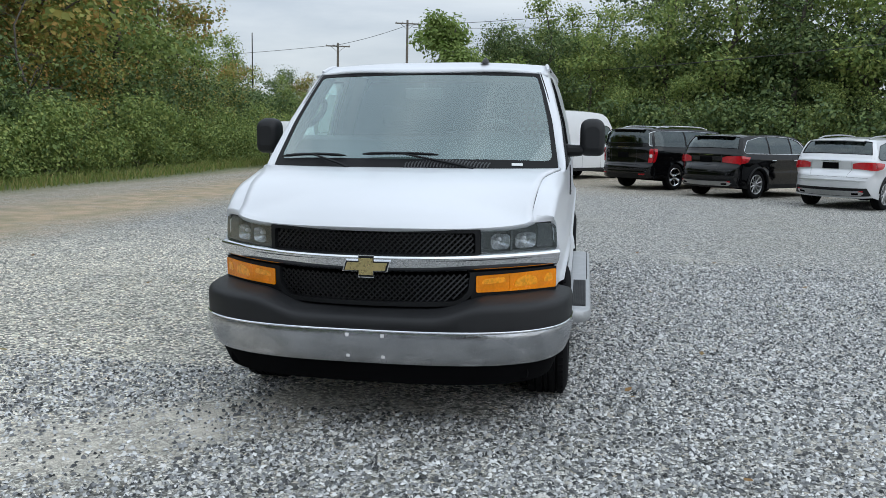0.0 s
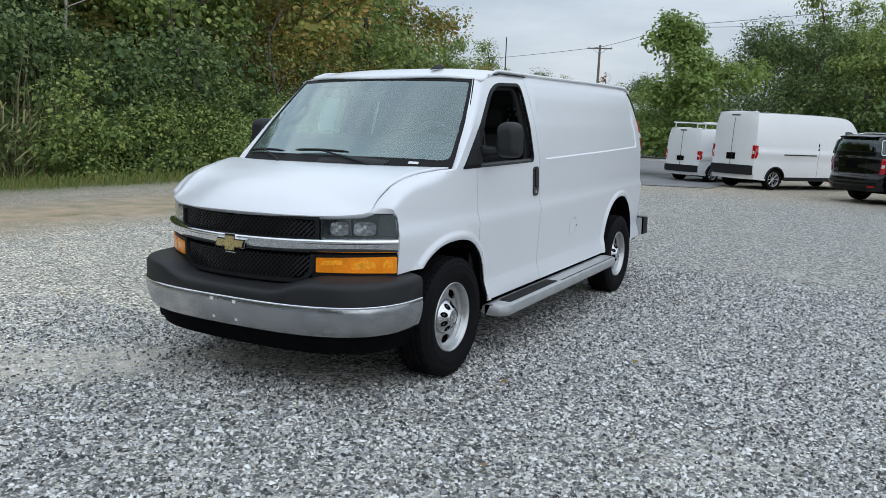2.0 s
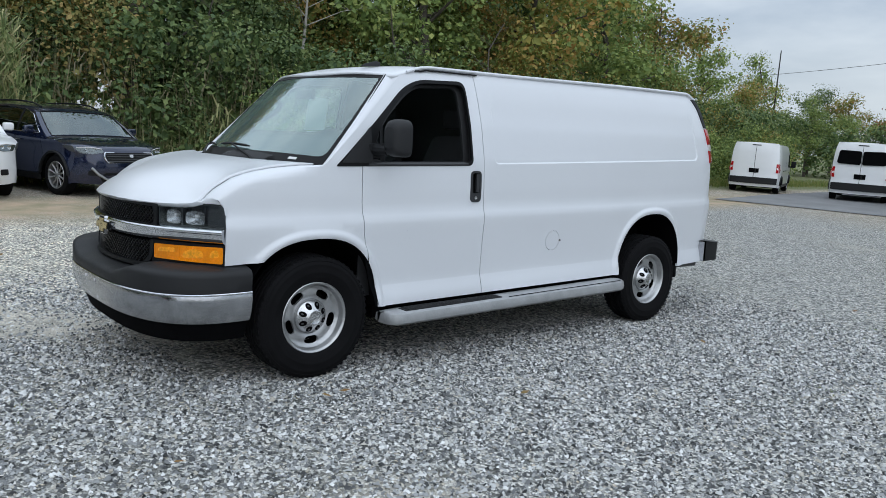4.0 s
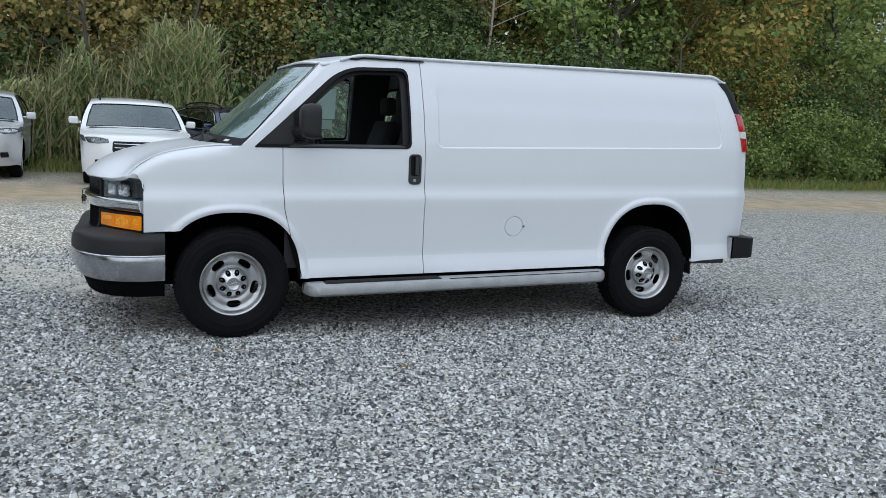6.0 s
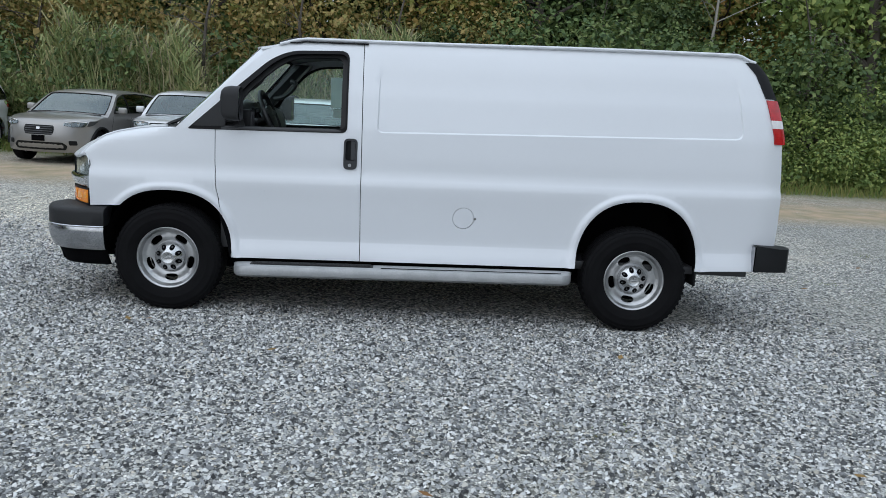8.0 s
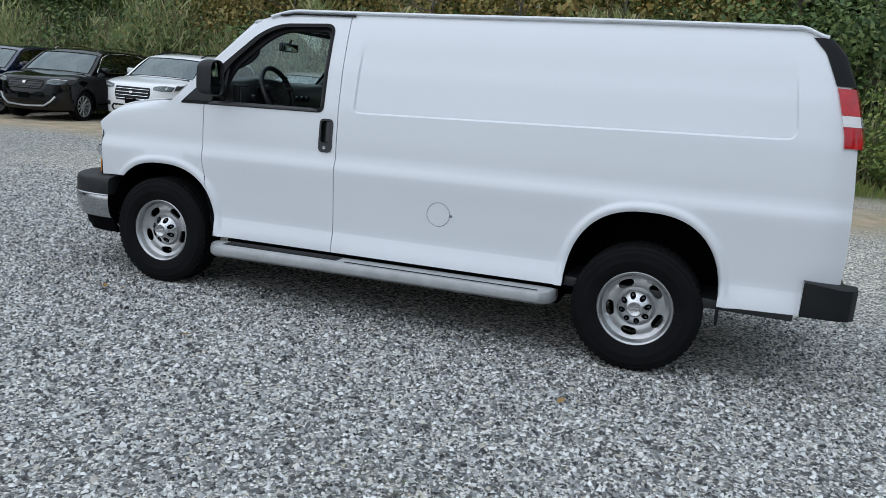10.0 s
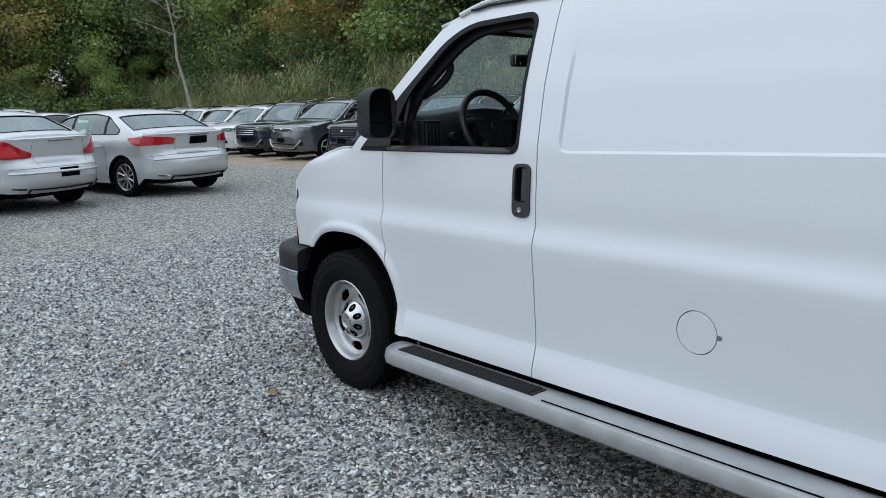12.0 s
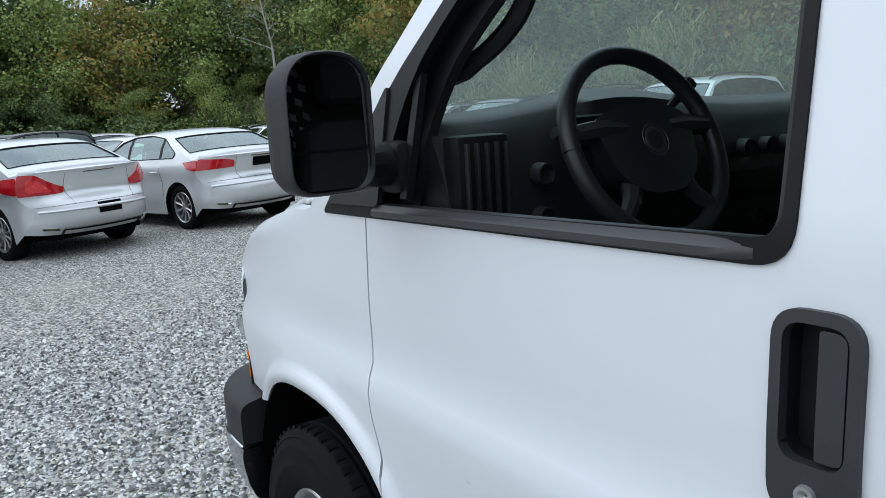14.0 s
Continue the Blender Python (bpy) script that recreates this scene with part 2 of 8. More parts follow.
# ---- tools for meshes ----
def part(name, me, mat, parent=None, label="", smooth=35):
    """One mesh object under a thing or a part. me: a bmesh or a mesh."""
    if isinstance(me, bmesh.types.BMesh):
        data = bpy.data.meshes.new(name)
        me.to_mesh(data)
        me.free()
    else:
        data = me
    if mat is not None and not data.materials:
        data.materials.append(mat)
    if smooth and len(data.polygons):
        data.polygons.foreach_set("use_smooth", [True] * len(data.polygons))
        data.set_sharp_from_angle(angle=radians(smooth))
    ob = new(name, data)
    if parent is not None:
        ob.parent = parent
    if label:
        ob["label"] = label
    return ob


def thing(name, label, category, group="", kind="", at=None):
    ob = new(name)
    ob.empty_display_size = 0.2
    if at is not None:
        ob.matrix_world = at
    return tagged(ob, label, category, group, kind)


def mesh(name, verts, faces):
    data = bpy.data.meshes.new(name)
    data.from_pydata([tuple(map(float, v)) for v in verts], [], [tuple(int(i) for i in f) for f in faces])
    data.update()
    return data


def joined(name, pieces):
    """Pieces of (verts, faces) as one mesh."""
    verts, faces = [], []
    for vs, fs in pieces:
        n = len(verts)
        verts += [tuple(v) for v in vs]
        faces += [tuple(i + n for i in f) for f in fs]
    return mesh(name, verts, faces)


def inside(poly, pts):
    """Which of the points lie in the polygon."""
    poly, pts = np.asarray(poly, float), np.asarray(pts, float)
    x, y = pts[:, 0], pts[:, 1]
    hit = np.zeros(len(pts), bool)
    a, b = poly, np.roll(poly, -1, 0)
    for (x0, y0), (x1, y1) in zip(a, b):
        if y0 != y1:
            hit ^= ((y0 > y) != (y1 > y)) & (x < (x1 - x0) * (y - y0) / (y1 - y0) + x0)
    return hit


def gap_to(poly, pts, closed=True):
    """The distance of points from a polyline."""
    poly, pts = np.asarray(poly, float), np.asarray(pts, float)
    best = np.full(len(pts), 1e9)
    n = len(poly)
    for i in range(n if closed else n - 1):
        a, b = poly[i], poly[(i + 1) % n]
        ab = b - a
        t = np.clip(((pts - a) @ ab) / max(1e-12, ab @ ab), 0, 1)
        best = np.minimum(best, np.linalg.norm(pts - a - t[:, None] * ab, axis=1))
    return best


def dense(poly, step, closed=True):
    out = []
    n = len(poly)
    for i in range(n if closed else n - 1):
        a, b = np.array(poly[i], float), np.array(poly[(i + 1) % n], float)
        k = max(1, int(math.ceil(np.linalg.norm(b - a) / step)))
        out += [tuple(a + (b - a) * j / k) for j in range(k)]
    if not closed:
        out.append(tuple(poly[-1]))
    return out


def rounded(poly, r, k=4):
    """A polygon with its corners rounded off; r: one radius, or one for each corner."""
    out, n = [], len(poly)
    rs = r if isinstance(r, (list, tuple)) else [r] * n
    for i in range(n):
        p, a, b = Vector(poly[i]), Vector(poly[i - 1]), Vector(poly[(i + 1) % n])
        q = min(rs[i], (a - p).length * 0.48, (b - p).length * 0.48)
        if q < 1e-5:
            out.append(tuple(p))
            continue
        s, e = p + (a - p).normalized() * q, p + (b - p).normalized() * q
        for j in range(k + 1):
            t = j / k
            out.append(tuple(s * (1 - t) ** 2 + p * 2 * t * (1 - t) + e * t * t))
    return out


def flat_tris(outline, holes=(), lines=(), step=0.05):
    """Triangles that fill an outline, with holes, and edges along the given lines. Returns points and triangles."""
    from mathutils.geometry import delaunay_2d_cdt
    pts, edges = [], []
    for poly, closed in [(outline, True), *((h, True) for h in holes), *((l, False) for l in lines)]:
        d = dense(poly, step, closed)
        n = len(pts)
        pts += d
        edges += [(n + i, n + (i + 1) % len(d)) for i in range(len(d) if closed else len(d) - 1)]
    rim = np.array(pts)
    lo, hi = rim.min(0), rim.max(0)
    gx, gy = np.meshgrid(np.arange(lo[0], hi[0], step), np.arange(lo[1], hi[1], step))
    grid = np.stack([gx.ravel() + (np.arange(gx.size) // gx.shape[1] % 2) * step * 0.5, gy.ravel()], 1)
    keep = inside(outline, grid)
    for h in holes:
        keep &= ~inside(h, grid)
    grid = grid[keep]
    if len(grid):
        near = np.full(len(grid), 1e9)
        for i in range(0, len(rim), 64):
            near = np.minimum(near, np.linalg.norm(grid[:, None] - rim[None, i:i + 64], axis=2).min(1))
        grid = grid[near > step * 0.55]
    allp = [Vector(p) for p in pts] + [Vector(p) for p in grid]
    vs, _, fs, *_ = delaunay_2d_cdt(allp, edges, [], 0, 1e-6)
    vs = np.array([tuple(v) for v in vs])
    fs = np.array([tuple(f) for f in fs])
    mid = vs[fs].mean(1)
    keep = inside(outline, mid)
    for h in holes:
        keep &= ~inside(h, mid)
    return vs, fs[keep]


def shell(vs, fs, fn, thick=0.0, out=None):
    """The flat triangles laid on the surface fn(a, b), and given thickness inwards. out: the way that is outwards."""
    used = np.unique(fs)
    back = np.full(len(vs), -1)
    back[used] = np.arange(len(used))
    fs = back[fs]
    p = np.array([fn(*vs[i]) for i in used], float)
    fn_ = np.cross(p[fs[:, 1]] - p[fs[:, 0]], p[fs[:, 2]] - p[fs[:, 0]])
    if out is not None and (fn_ @ np.array(out, float)).sum() < 0:
        fs = fs[:, ::-1]
        fn_ = -fn_
    if not thick:
        return p, fs
    nrm = np.zeros_like(p)
    for k in range(3):
        np.add.at(nrm, fs[:, k], fn_)
    nrm /= np.maximum(1e-12, np.linalg.norm(nrm, axis=1))[:, None]
    n = len(p)
    count = {}
    for f in fs:
        for a, b in ((f[0], f[1]), (f[1], f[2]), (f[2], f[0])):
            count[(a, b)] = True
    rim = [(a, b) for a, b in count if (b, a) not in count]
    faces = [tuple(f) for f in fs] + [tuple(f[::-1] + n) for f in fs] + [(b, a, a + n, b + n) for a, b in rim]
    return np.concatenate([p, p - nrm * thick]), faces


def sheet(outline, fn, thick=0.004, step=0.05, holes=(), out=None):
    vs, fs = flat_tris(outline, holes, (), step)
    return shell(vs, fs, fn, thick, out)


def grid_faces(nu, nv, loop_u=False, loop_v=False):
    """Quads of a grid of nu rows by nv columns of points."""
    return [(i * nv + j, ((i + 1) % nu) * nv + j, ((i + 1) % nu) * nv + (j + 1) % nv, i * nv + (j + 1) % nv)
            for i in range(nu if loop_u else nu - 1) for j in range(nv if loop_v else nv - 1)]


def loft(rows, loop_u=False, loop_v=False, caps=False):
    nu, nv = len(rows), len(rows[0])
    vs = [tuple(p) for row in rows for p in row]
    fs = grid_faces(nu, nv, loop_u, loop_v)
    if caps:
        fs += [tuple(range(nv))[::-1], tuple((nu - 1) * nv + j for j in range(nv))]
    return vs, fs


def tube(points, radius, sides=8, caps=True):
    """A round bar along points; radius: one, or one for each point."""
    pts = [Vector(p) for p in points]
    rs = radius if isinstance(radius, (list, tuple)) else [radius] * len(pts)
    rows, side = [], None
    for i, p in enumerate(pts):
        way = (pts[min(i + 1, len(pts) - 1)] - pts[max(i - 1, 0)]).normalized()
        if side is None:
            side = way.orthogonal().normalized()
        side = (side - way * side.dot(way)).normalized()
        up = way.cross(side)
        rows.append([p + (side * math.cos(2 * math.pi * k / sides) + up * math.sin(2 * math.pi * k / sides)) * rs[i] for k in range(sides)])
    return loft(rows, loop_v=True, caps=caps)


def lathe(profile, axis="x", n=40):
    """A profile of (along the axis, radius) turned about the axis."""
    rows = []
    for k in range(n):
        a = 2 * math.pi * k / n
        c, s = math.cos(a), math.sin(a)
        rows.append([{"x": (h, r * c, r * s), "y": (r * c, h, r * s), "z": (r * c, r * s, h)}[axis] for h, r in profile])
    return loft(rows, loop_u=True)


def block(x0, x1, y0, y1, z0, z1, r=0.01, k=2):
    """A box with rounded edges."""
    bm = bmesh.new()
    bmesh.ops.create_cube(bm, size=1)
    for v in bm.verts:
        v.co = ((x0 + x1) / 2 + v.co.x * (x1 - x0), (y0 + y1) / 2 + v.co.y * (y1 - y0), (z0 + z1) / 2 + v.co.z * (z1 - z0))
    r = min(r, 0.45 * min(abs(x1 - x0), abs(y1 - y0), abs(z1 - z0)))
    if r > 0:
        bmesh.ops.bevel(bm, geom=bm.edges[:], offset=r, segments=k, profile=0.6, affect="EDGES")
    vs = [tuple(v.co) for v in bm.verts]
    bm.verts.index_update()
    fs = [tuple(v.index for v in f.verts) for f in bm.faces]
    bm.free()
    return vs, fs


def moved(piece, m):
    return [tuple(m @ Vector(v)) for v in piece[0]], piece[1]


def flipped(piece):
    """The mirror image across x = 0."""
    return [(-v[0], v[1], v[2]) for v in piece[0]], [tuple(f)[::-1] for f in piece[1]]


def curve(pts, w=9):
    """A smooth function through points of (a, b); w: how far it is smoothed."""
    a, b = np.array(pts, float).T
    fine = np.linspace(a[0], a[-1], 400)
    v = np.interp(fine, a, b)
    pad = np.concatenate([v[0] - (v[1:w + 1][::-1] - v[0]), v, v[-1] - (v[-w - 1:-1][::-1] - v[-1])])
    kern = np.hanning(2 * w + 1)
    v = np.convolve(pad, kern / kern.sum(), "valid")
    return lambda t: float(np.interp(t, fine, v))


def step01(a, b, t):
    t = min(1.0, max(0.0, (t - a) / (b - a)))
    return t * t * (3 - 2 * t)

# ---- the white cargo van ----
# x: 0 on its centre line, its left side at +x; y: 0 at the front axle, its nose at -y; the body sits nose-down by RAKE.
RAKE = 0.019
AXLES = (0.0, 3.429)
LEAN = 0.0166
ROLL_END = math.pi / 2 - 0.13
_base = curve([(0.36, 0.930), (0.41, 0.943), (0.45, 0.945), (0.50, 0.945), (0.55, 0.943), (0.60, 0.944), (0.80, 0.953), (0.93, 0.963), (0.975, 0.962), (1.022, 0.941), (1.075, 0.938),
              (1.15, 0.937), (1.36, 0.924), (1.60, 0.877), (1.80, 0.815), (1.92, 0.770), (1.98, 0.738), (2.04, 0.705)], 5)
_zt = curve([(-1.0, 1.045), (-0.85, 1.068), (-0.74, 1.085), (-0.69, 1.099), (-0.665, 1.116), (-0.64, 1.141), (-0.60, 1.178), (-0.5, 1.242), (-0.4, 1.275), (-0.25, 1.304), (-0.1, 1.321), (0.05, 1.326), (0.3, 1.336)])


def _sec(z):
    return _base(z) + LEAN * (z - 0.9)


def arch(y0, z0, w, h, low):
    """The edge of a wheel opening, from front to back, in (y, z)."""
    out = []
    for k in range(33):
        a = math.pi * (1 - k / 32)
        c, s = math.cos(a), math.sin(a)
        out.append((y0 + w * math.copysign(abs(c) ** 0.82, c), z0 + h * abs(s) ** 0.86))
    return [(out[0][0], low)] + out + [(out[-1][0] + 0.012, low)]


ARCH_F = arch(0.0, 0.40, 0.462, 0.476, 0.40)
ARCH_R = arch(3.43, 0.40, 0.452, 0.505, 0.40)
_arch_segs = []
for _line in (ARCH_F, ARCH_R):
    _a = np.array(_line)
    _ab = _a[1:] - _a[:-1]
    _arch_segs.append((_a[:-1], _ab, np.maximum(1e-9, (_ab ** 2).sum(1))))
PANEL = rounded([(1.48, 1.335), (4.17, 1.378), (4.10, 1.90), (1.48, 1.91)], [0.05, 0.07, 0.16, 0.06], 6)


def lip(y, z):
    if z <= 0.38:
        return 0.0
    d = 1.0
    for a, ab, q in _arch_segs:
        t = np.clip(((y - a[:, 0]) * ab[:, 0] + (z - a[:, 1]) * ab[:, 1]) / q, 0, 1)
        d = min(d, float(np.min(np.hypot(a[:, 0] + ab[:, 0] * t - y, a[:, 1] + ab[:, 1] * t - z))))
    return 0.020 * (1 - step01(0.026, 0.064, d)) - 0.007 * (1 - step01(0.0, 0.014, d))


def side_x(y, z):
    x = _sec(z) + 0.034 * min(1.0, max(0.0, (0.533 - z) / 0.125))
    if y < 0:
        x -= 0.040 * (-y / 0.58) ** 2
    if y > 2.6:
        x -= 0.066 * ((y - 2.6) / 1.8) ** 2.0
    rear = 4.455 - 0.10 * step01(1.5, 2.0, z)
    if y > rear - 0.16:
        x -= 0.05 * ((y - rear + 0.16) / 0.2) ** 2
    return x


def side(y, z, off=0.0):
    """A place on the left side of the body. Above the fender's shoulder z runs on along the arc over it."""
    r = 0.105 * (1 - step01(-0.35, 0.06, y)) + 0.018
    rz = r * (0.45 + 0.55 * step01(-0.4, 0.0, y))
    top = _zt(y) - rz
    x = side_x(y, min(z, top) if y < 0.05 else z) + lip(y, z)
    if y < 0.05 and z > top:
        a = min(ROLL_END, (z - top) / r)
        x, z = x - r * (1 - math.cos(a)), top + rz * math.sin(a)
    elif 1.42 < y < 4.25 and 1.28 < z < 1.95:
        q = np.array([(y, z)])
        d = float(gap_to(PANEL, q)[0]) * (1 if inside(PANEL, q)[0] else -1)
        x -= 0.0105 * min(1.0, max(0.0, d / 0.009)) * (1 - step01(1.62, 1.88, z))
    return (x + off, y, z + RAKE * y)


def shoulder(y):
    r = 0.105 * (1 - step01(-0.35, 0.06, y)) + 0.018
    return _zt(y) - r * (0.45 + 0.55 * step01(-0.4, 0.0, y)) + r * ROLL_END


van = thing("cargo_van", "white full-size cargo van with black bumpers, parked on gravel", "van")
OPENING = rounded([(0.135, 1.323), (1.261, 1.330), (1.248, 1.905), (0.84, 1.892), (0.70, 1.832), (0.42, 1.575)], [0.02, 0.05, 0.07, 0.14, 0.10, 0.2], 6)
FUEL = [(2.136 + 0.079 * math.cos(a), 0.741 + 0.079 * math.sin(a)) for a in np.linspace(0, 2 * math.pi, 40, endpoint=False)]
GRIP = rounded([(1.254, 1.072), (1.340, 1.072), (1.340, 1.282), (1.254, 1.282)], 0.032, 6)
front_top = [(y, shoulder(y) - 0.001) for y in np.linspace(0.03, -0.655, 14)]
OUTLINE = ([(-0.575, 0.742)] + [p for p in ARCH_F if not (p[0] < 0 and p[1] < 0.742)] + ARCH_R +
           [(4.485, 0.41), (4.52, 0.55), (4.525, 0.75), (4.505, 1.10), (4.47, 1.42), (4.405, 1.66), (4.32, 1.86), (4.235, 1.965), (4.10, 2.006),
            (2.6, 2.003), (1.3, 1.985), (0.95, 1.975), (0.80, 1.955), (0.68, 1.912), (0.05, 1.325)] + front_top + [(-0.60, 1.098), (-0.582, 1.075), (-0.575, 1.03)])
SEAM_F = [(0.327, 1.338), (0.330, 1.08), (0.343, 0.90), (0.388, 0.70), (0.456, 0.47), (0.470, 0.405)]
SEAM_B = [(1.354, 1.99), (1.366, 1.60), (1.373, 1.36), (1.376, 1.20), (1.382, 0.80), (1.392, 0.398)]


def seam_y(line, z):
    zs, ys = [p[1] for p in line][::-1], [p[0] for p in line][::-1]
    return float(np.interp(z, zs, ys))


def shifted(line, d):
    return [(y + d, z) for y, z in line]


def grown(poly, d):
    """A rounded outline moved outwards by d."""
    c = np.mean(poly, 0)
    out, n = [], len(poly)
    for i in range(n):
        t = Vector(poly[(i + 1) % n]) - Vector(poly[i - 1])
        m = Vector((t.y, -t.x)).normalized()
        p = Vector(poly[i])
        out.append(tuple(p + m * d * (1 if m.dot(p - Vector(c)) > 0 else -1)))
    return out


CREASES = [grown(PANEL, d) + grown(PANEL, d)[:1] for d in (0.0005, -0.0095)]
for yc, z0, w, h in ((0.0, 0.40, 0.462, 0.476), (3.43, 0.40, 0.452, 0.505)):
    for d in (0.012, 0.024, 0.034, 0.044, 0.054, 0.064):
        ring = [p for p in arch(yc, z0, w + d, h + d, 0.43)[1:-1] if p[1] > 0.43 and (p[0] > -0.40 or p[1] > 0.76)]
        CREASES.append(ring)
for y0_, y1_, z_ in ((0.52, 2.90, 0.536), (0.52, 2.90, 0.530), (0.36, 4.40, 0.968), (0.36, 4.40, 1.0), (0.36, 4.40, 1.032), (3.95, 4.38, 0.536), (3.95, 4.38, 0.530)):
    stop = [y0_] + [b for b in (1.24, 1.35, 1.42) if y0_ < b < y1_ and z_ > 1.06] + [y1_]
    if len(stop) == 5:
        CREASES += [[(stop[0], z_), (stop[1] - 0.01, z_)], [(stop[3], z_), (stop[4], z_)]]
    else:
        CREASES.append([(y0_, z_), (y1_, z_)])

# unseen far-side window, added so that daylight falls behind the bulkhead mesh
FAR_WIN = rounded([(1.60, 1.40), (3.50, 1.42), (3.48, 1.83), (1.60, 1.83)], 0.08, 4)
vs, fs = flat_tris(OUTLINE, [OPENING, FUEL, GRIP], [FAR_WIN + FAR_WIN[:1], shifted(SEAM_F, -0.0027), shifted(SEAM_F, 0.0027), shifted(SEAM_B, -0.0027), shifted(SEAM_B, 0.0027)] + CREASES, 0.034)
mid = vs[fs].mean(1)
at_f = np.array([y - seam_y(SEAM_F, z) for y, z in mid])
at_b = np.array([y - seam_y(SEAM_B, z) for y, z in mid])
high = mid[:, 1] > 1.334
pick = {"fender": (at_f < -0.0023) & (~high | (mid[:, 0] < 0.40)) & ~(high & (mid[:, 0] > 0.36)),
        "cargo_side": at_b > 0.0023}
pick["door"] = (~pick["fender"]) & (at_b < -0.0023) & ~((np.abs(at_f) <= 0.0023) & ~high)
for name, label in (("fender", "white front wing with a rolled wheel-arch lip"), ("door", "white cab door with its window wound down"), ("cargo_side", "white windowless cargo side with a pressed panel")):
    piece = shell(vs, fs[pick[name]], side, 0.018, (1, 0, 0))
    ob = part(name, joined(name, [piece]), WHITE, van, label, 32)
    if name == "cargo_side":
        piece = shell(vs, fs[pick[name] & ~inside(FAR_WIN, mid)], side, 0.018, (1, 0, 0))
        label = "white cargo side with an added window that lets daylight in"
    other = part(name, joined(name, [flipped(piece)]), WHITE, van, label.replace(" with its window wound down", ""), 32)
    if name == "door":
        door, door_far = ob, other
    if name == "cargo_side":
        cargo = ob

far_side = other
for seam_line in (SEAM_F, SEAM_B):
    strip_out = shifted(seam_line, -0.02) + shifted(seam_line, 0.02)[::-1]
    piece = sheet(strip_out, lambda y, z: side(y, z, -0.013), 0.003, 0.05, out=(1, 0, 0))
    for bit in (piece, flipped(piece)):
        part("seam_rubber", joined("seam_rubber", [bit]), UNDER, van)
part("window_frame", joined("window_frame", [flipped(sheet(grown(FAR_WIN, 0.03), lambda y, z: side(y, z, 0.004), 0.012, 0.1, [grown(FAR_WIN, -0.02)], (1, 0, 0)))]), SEALS, far_side, "black rubber window surround")
part("window_pane", joined("window_pane", [flipped(sheet(FAR_WIN, lambda y, z: side(y, z, -0.006), 0.0, 0.2, out=(1, 0, 0)))]), CLEAR, far_side, "clear pane of the added far-side window")

# fuel flap and its ring
fuel = part("fuel_flap", joined("fuel_flap", [sheet([(2.136 + 0.0755 * math.cos(a), 0.741 + 0.0755 * math.sin(a)) for a in np.linspace(0, 2 * math.pi, 40, endpoint=False)], side, 0.01, 0.04, out=(1, 0, 0))]), WHITE, cargo, "round white fuel flap")
part("flap_notch", joined("flap_notch", [sheet(rounded([(2.213, 0.728), (2.232, 0.731), (2.232, 0.745), (2.213, 0.748)], 0.006), lambda y, z: side(y, z, 0.0015), 0.003, 0.02, out=(1, 0, 0))]), LINER, fuel)

# door handle: bezel, pocket, pull and lock
RING = rounded([(1.248, 1.066), (1.346, 1.066), (1.346, 1.288), (1.248, 1.288)], 0.036, 7)
HOLE = rounded([(1.261, 1.130), (1.332, 1.130), (1.332, 1.274), (1.261, 1.274)], 0.022, 6)
handle = part("door_handle", joined("door_handle", [sheet(RING, lambda y, z: side(y, z, 0.008), 0.014, 0.02, [HOLE], (1, 0, 0))]), HANDLE, door, "black plastic recessed door handle")
pocket = [[side(y, z, o) for y, z in dense(HOLE, 0.02)] for o in (0.004, -0.028)]
part("pocket", joined("pocket", [loft(pocket, loop_v=True), sheet(HOLE, lambda y, z: side(y, z, -0.028), 0.002, 0.03, out=(1, 0, 0))]), PLASTIC, handle)
part("pull", joined("pull", [sheet(rounded([(1.300, 1.136), (1.329, 1.136), (1.329, 1.269), (1.300, 1.269)], [0.004, 0.010, 0.016, 0.004]), lambda y, z: side(y, z, 0.006), 0.014, 0.02, out=(1, 0, 0))]), HANDLE, handle, "dark grey pull flap")
part("lock", joined("lock", [moved(lathe([(0.0, 0.0), (0.006, 0.007), (0.006, 0.011), (-0.004, 0.013)], n=16), Matrix.Translation(Vector(side(1.294, 1.097, 0.007))))]), ALLOY, handle, "small round metal key lock")

# window surround: rubber frame, sail panel, sill seal
IN_WIN = rounded([(0.385, 1.346), (1.252, 1.353), (1.242, 1.888), (0.848, 1.876), (0.722, 1.818), (0.472, 1.578)], [0.02, 0.035, 0.06, 0.12, 0.1, 0.2], 6)
RIM = rounded([(0.128, 1.317), (1.268, 1.324), (1.255, 1.912), (0.838, 1.899), (0.694, 1.837), (0.414, 1.579)], [0.02, 0.05, 0.07, 0.14, 0.10, 0.2], 6)
piece = sheet(RIM, lambda y, z: side(y, z, 0.004), 0.018, 0.05, [IN_WIN], (1, 0, 0))
part("window_frame", joined("window_frame", [piece]), SEALS, door, "black rubber window surround")
part("window_frame", joined("window_frame", [flipped(piece)]), SEALS, door_far)
sill = [[side(y, 1.320 + 0.006 * (y - 0.13) / 1.1 + dz, o - max(0.0, o - 0.002) * step01(1.17, 1.236, y)) for dz, o in ((0.0, 0.004), (0.004, 0.010), (0.013, 0.010), (0.017, 0.006), (0.025, 0.004), (0.027, -0.012))] for y in np.linspace(0.37, 1.236, 24)]
part("sill_seal", joined("sill_seal", [loft(sill)]), HANDLE, door, "black ribbed window sill seal")
sail = sheet(rounded([(0.165, 1.340), (0.40, 1.343), (0.40, 1.575), (0.36, 1.53)], 0.02), lambda y, z: side(y, z, 0.010), 0.012, 0.03, out=(1, 0, 0))
part("sail_panel", joined("sail_panel", [sail]), BUMPER, door, "dark grey triangular mirror mount")
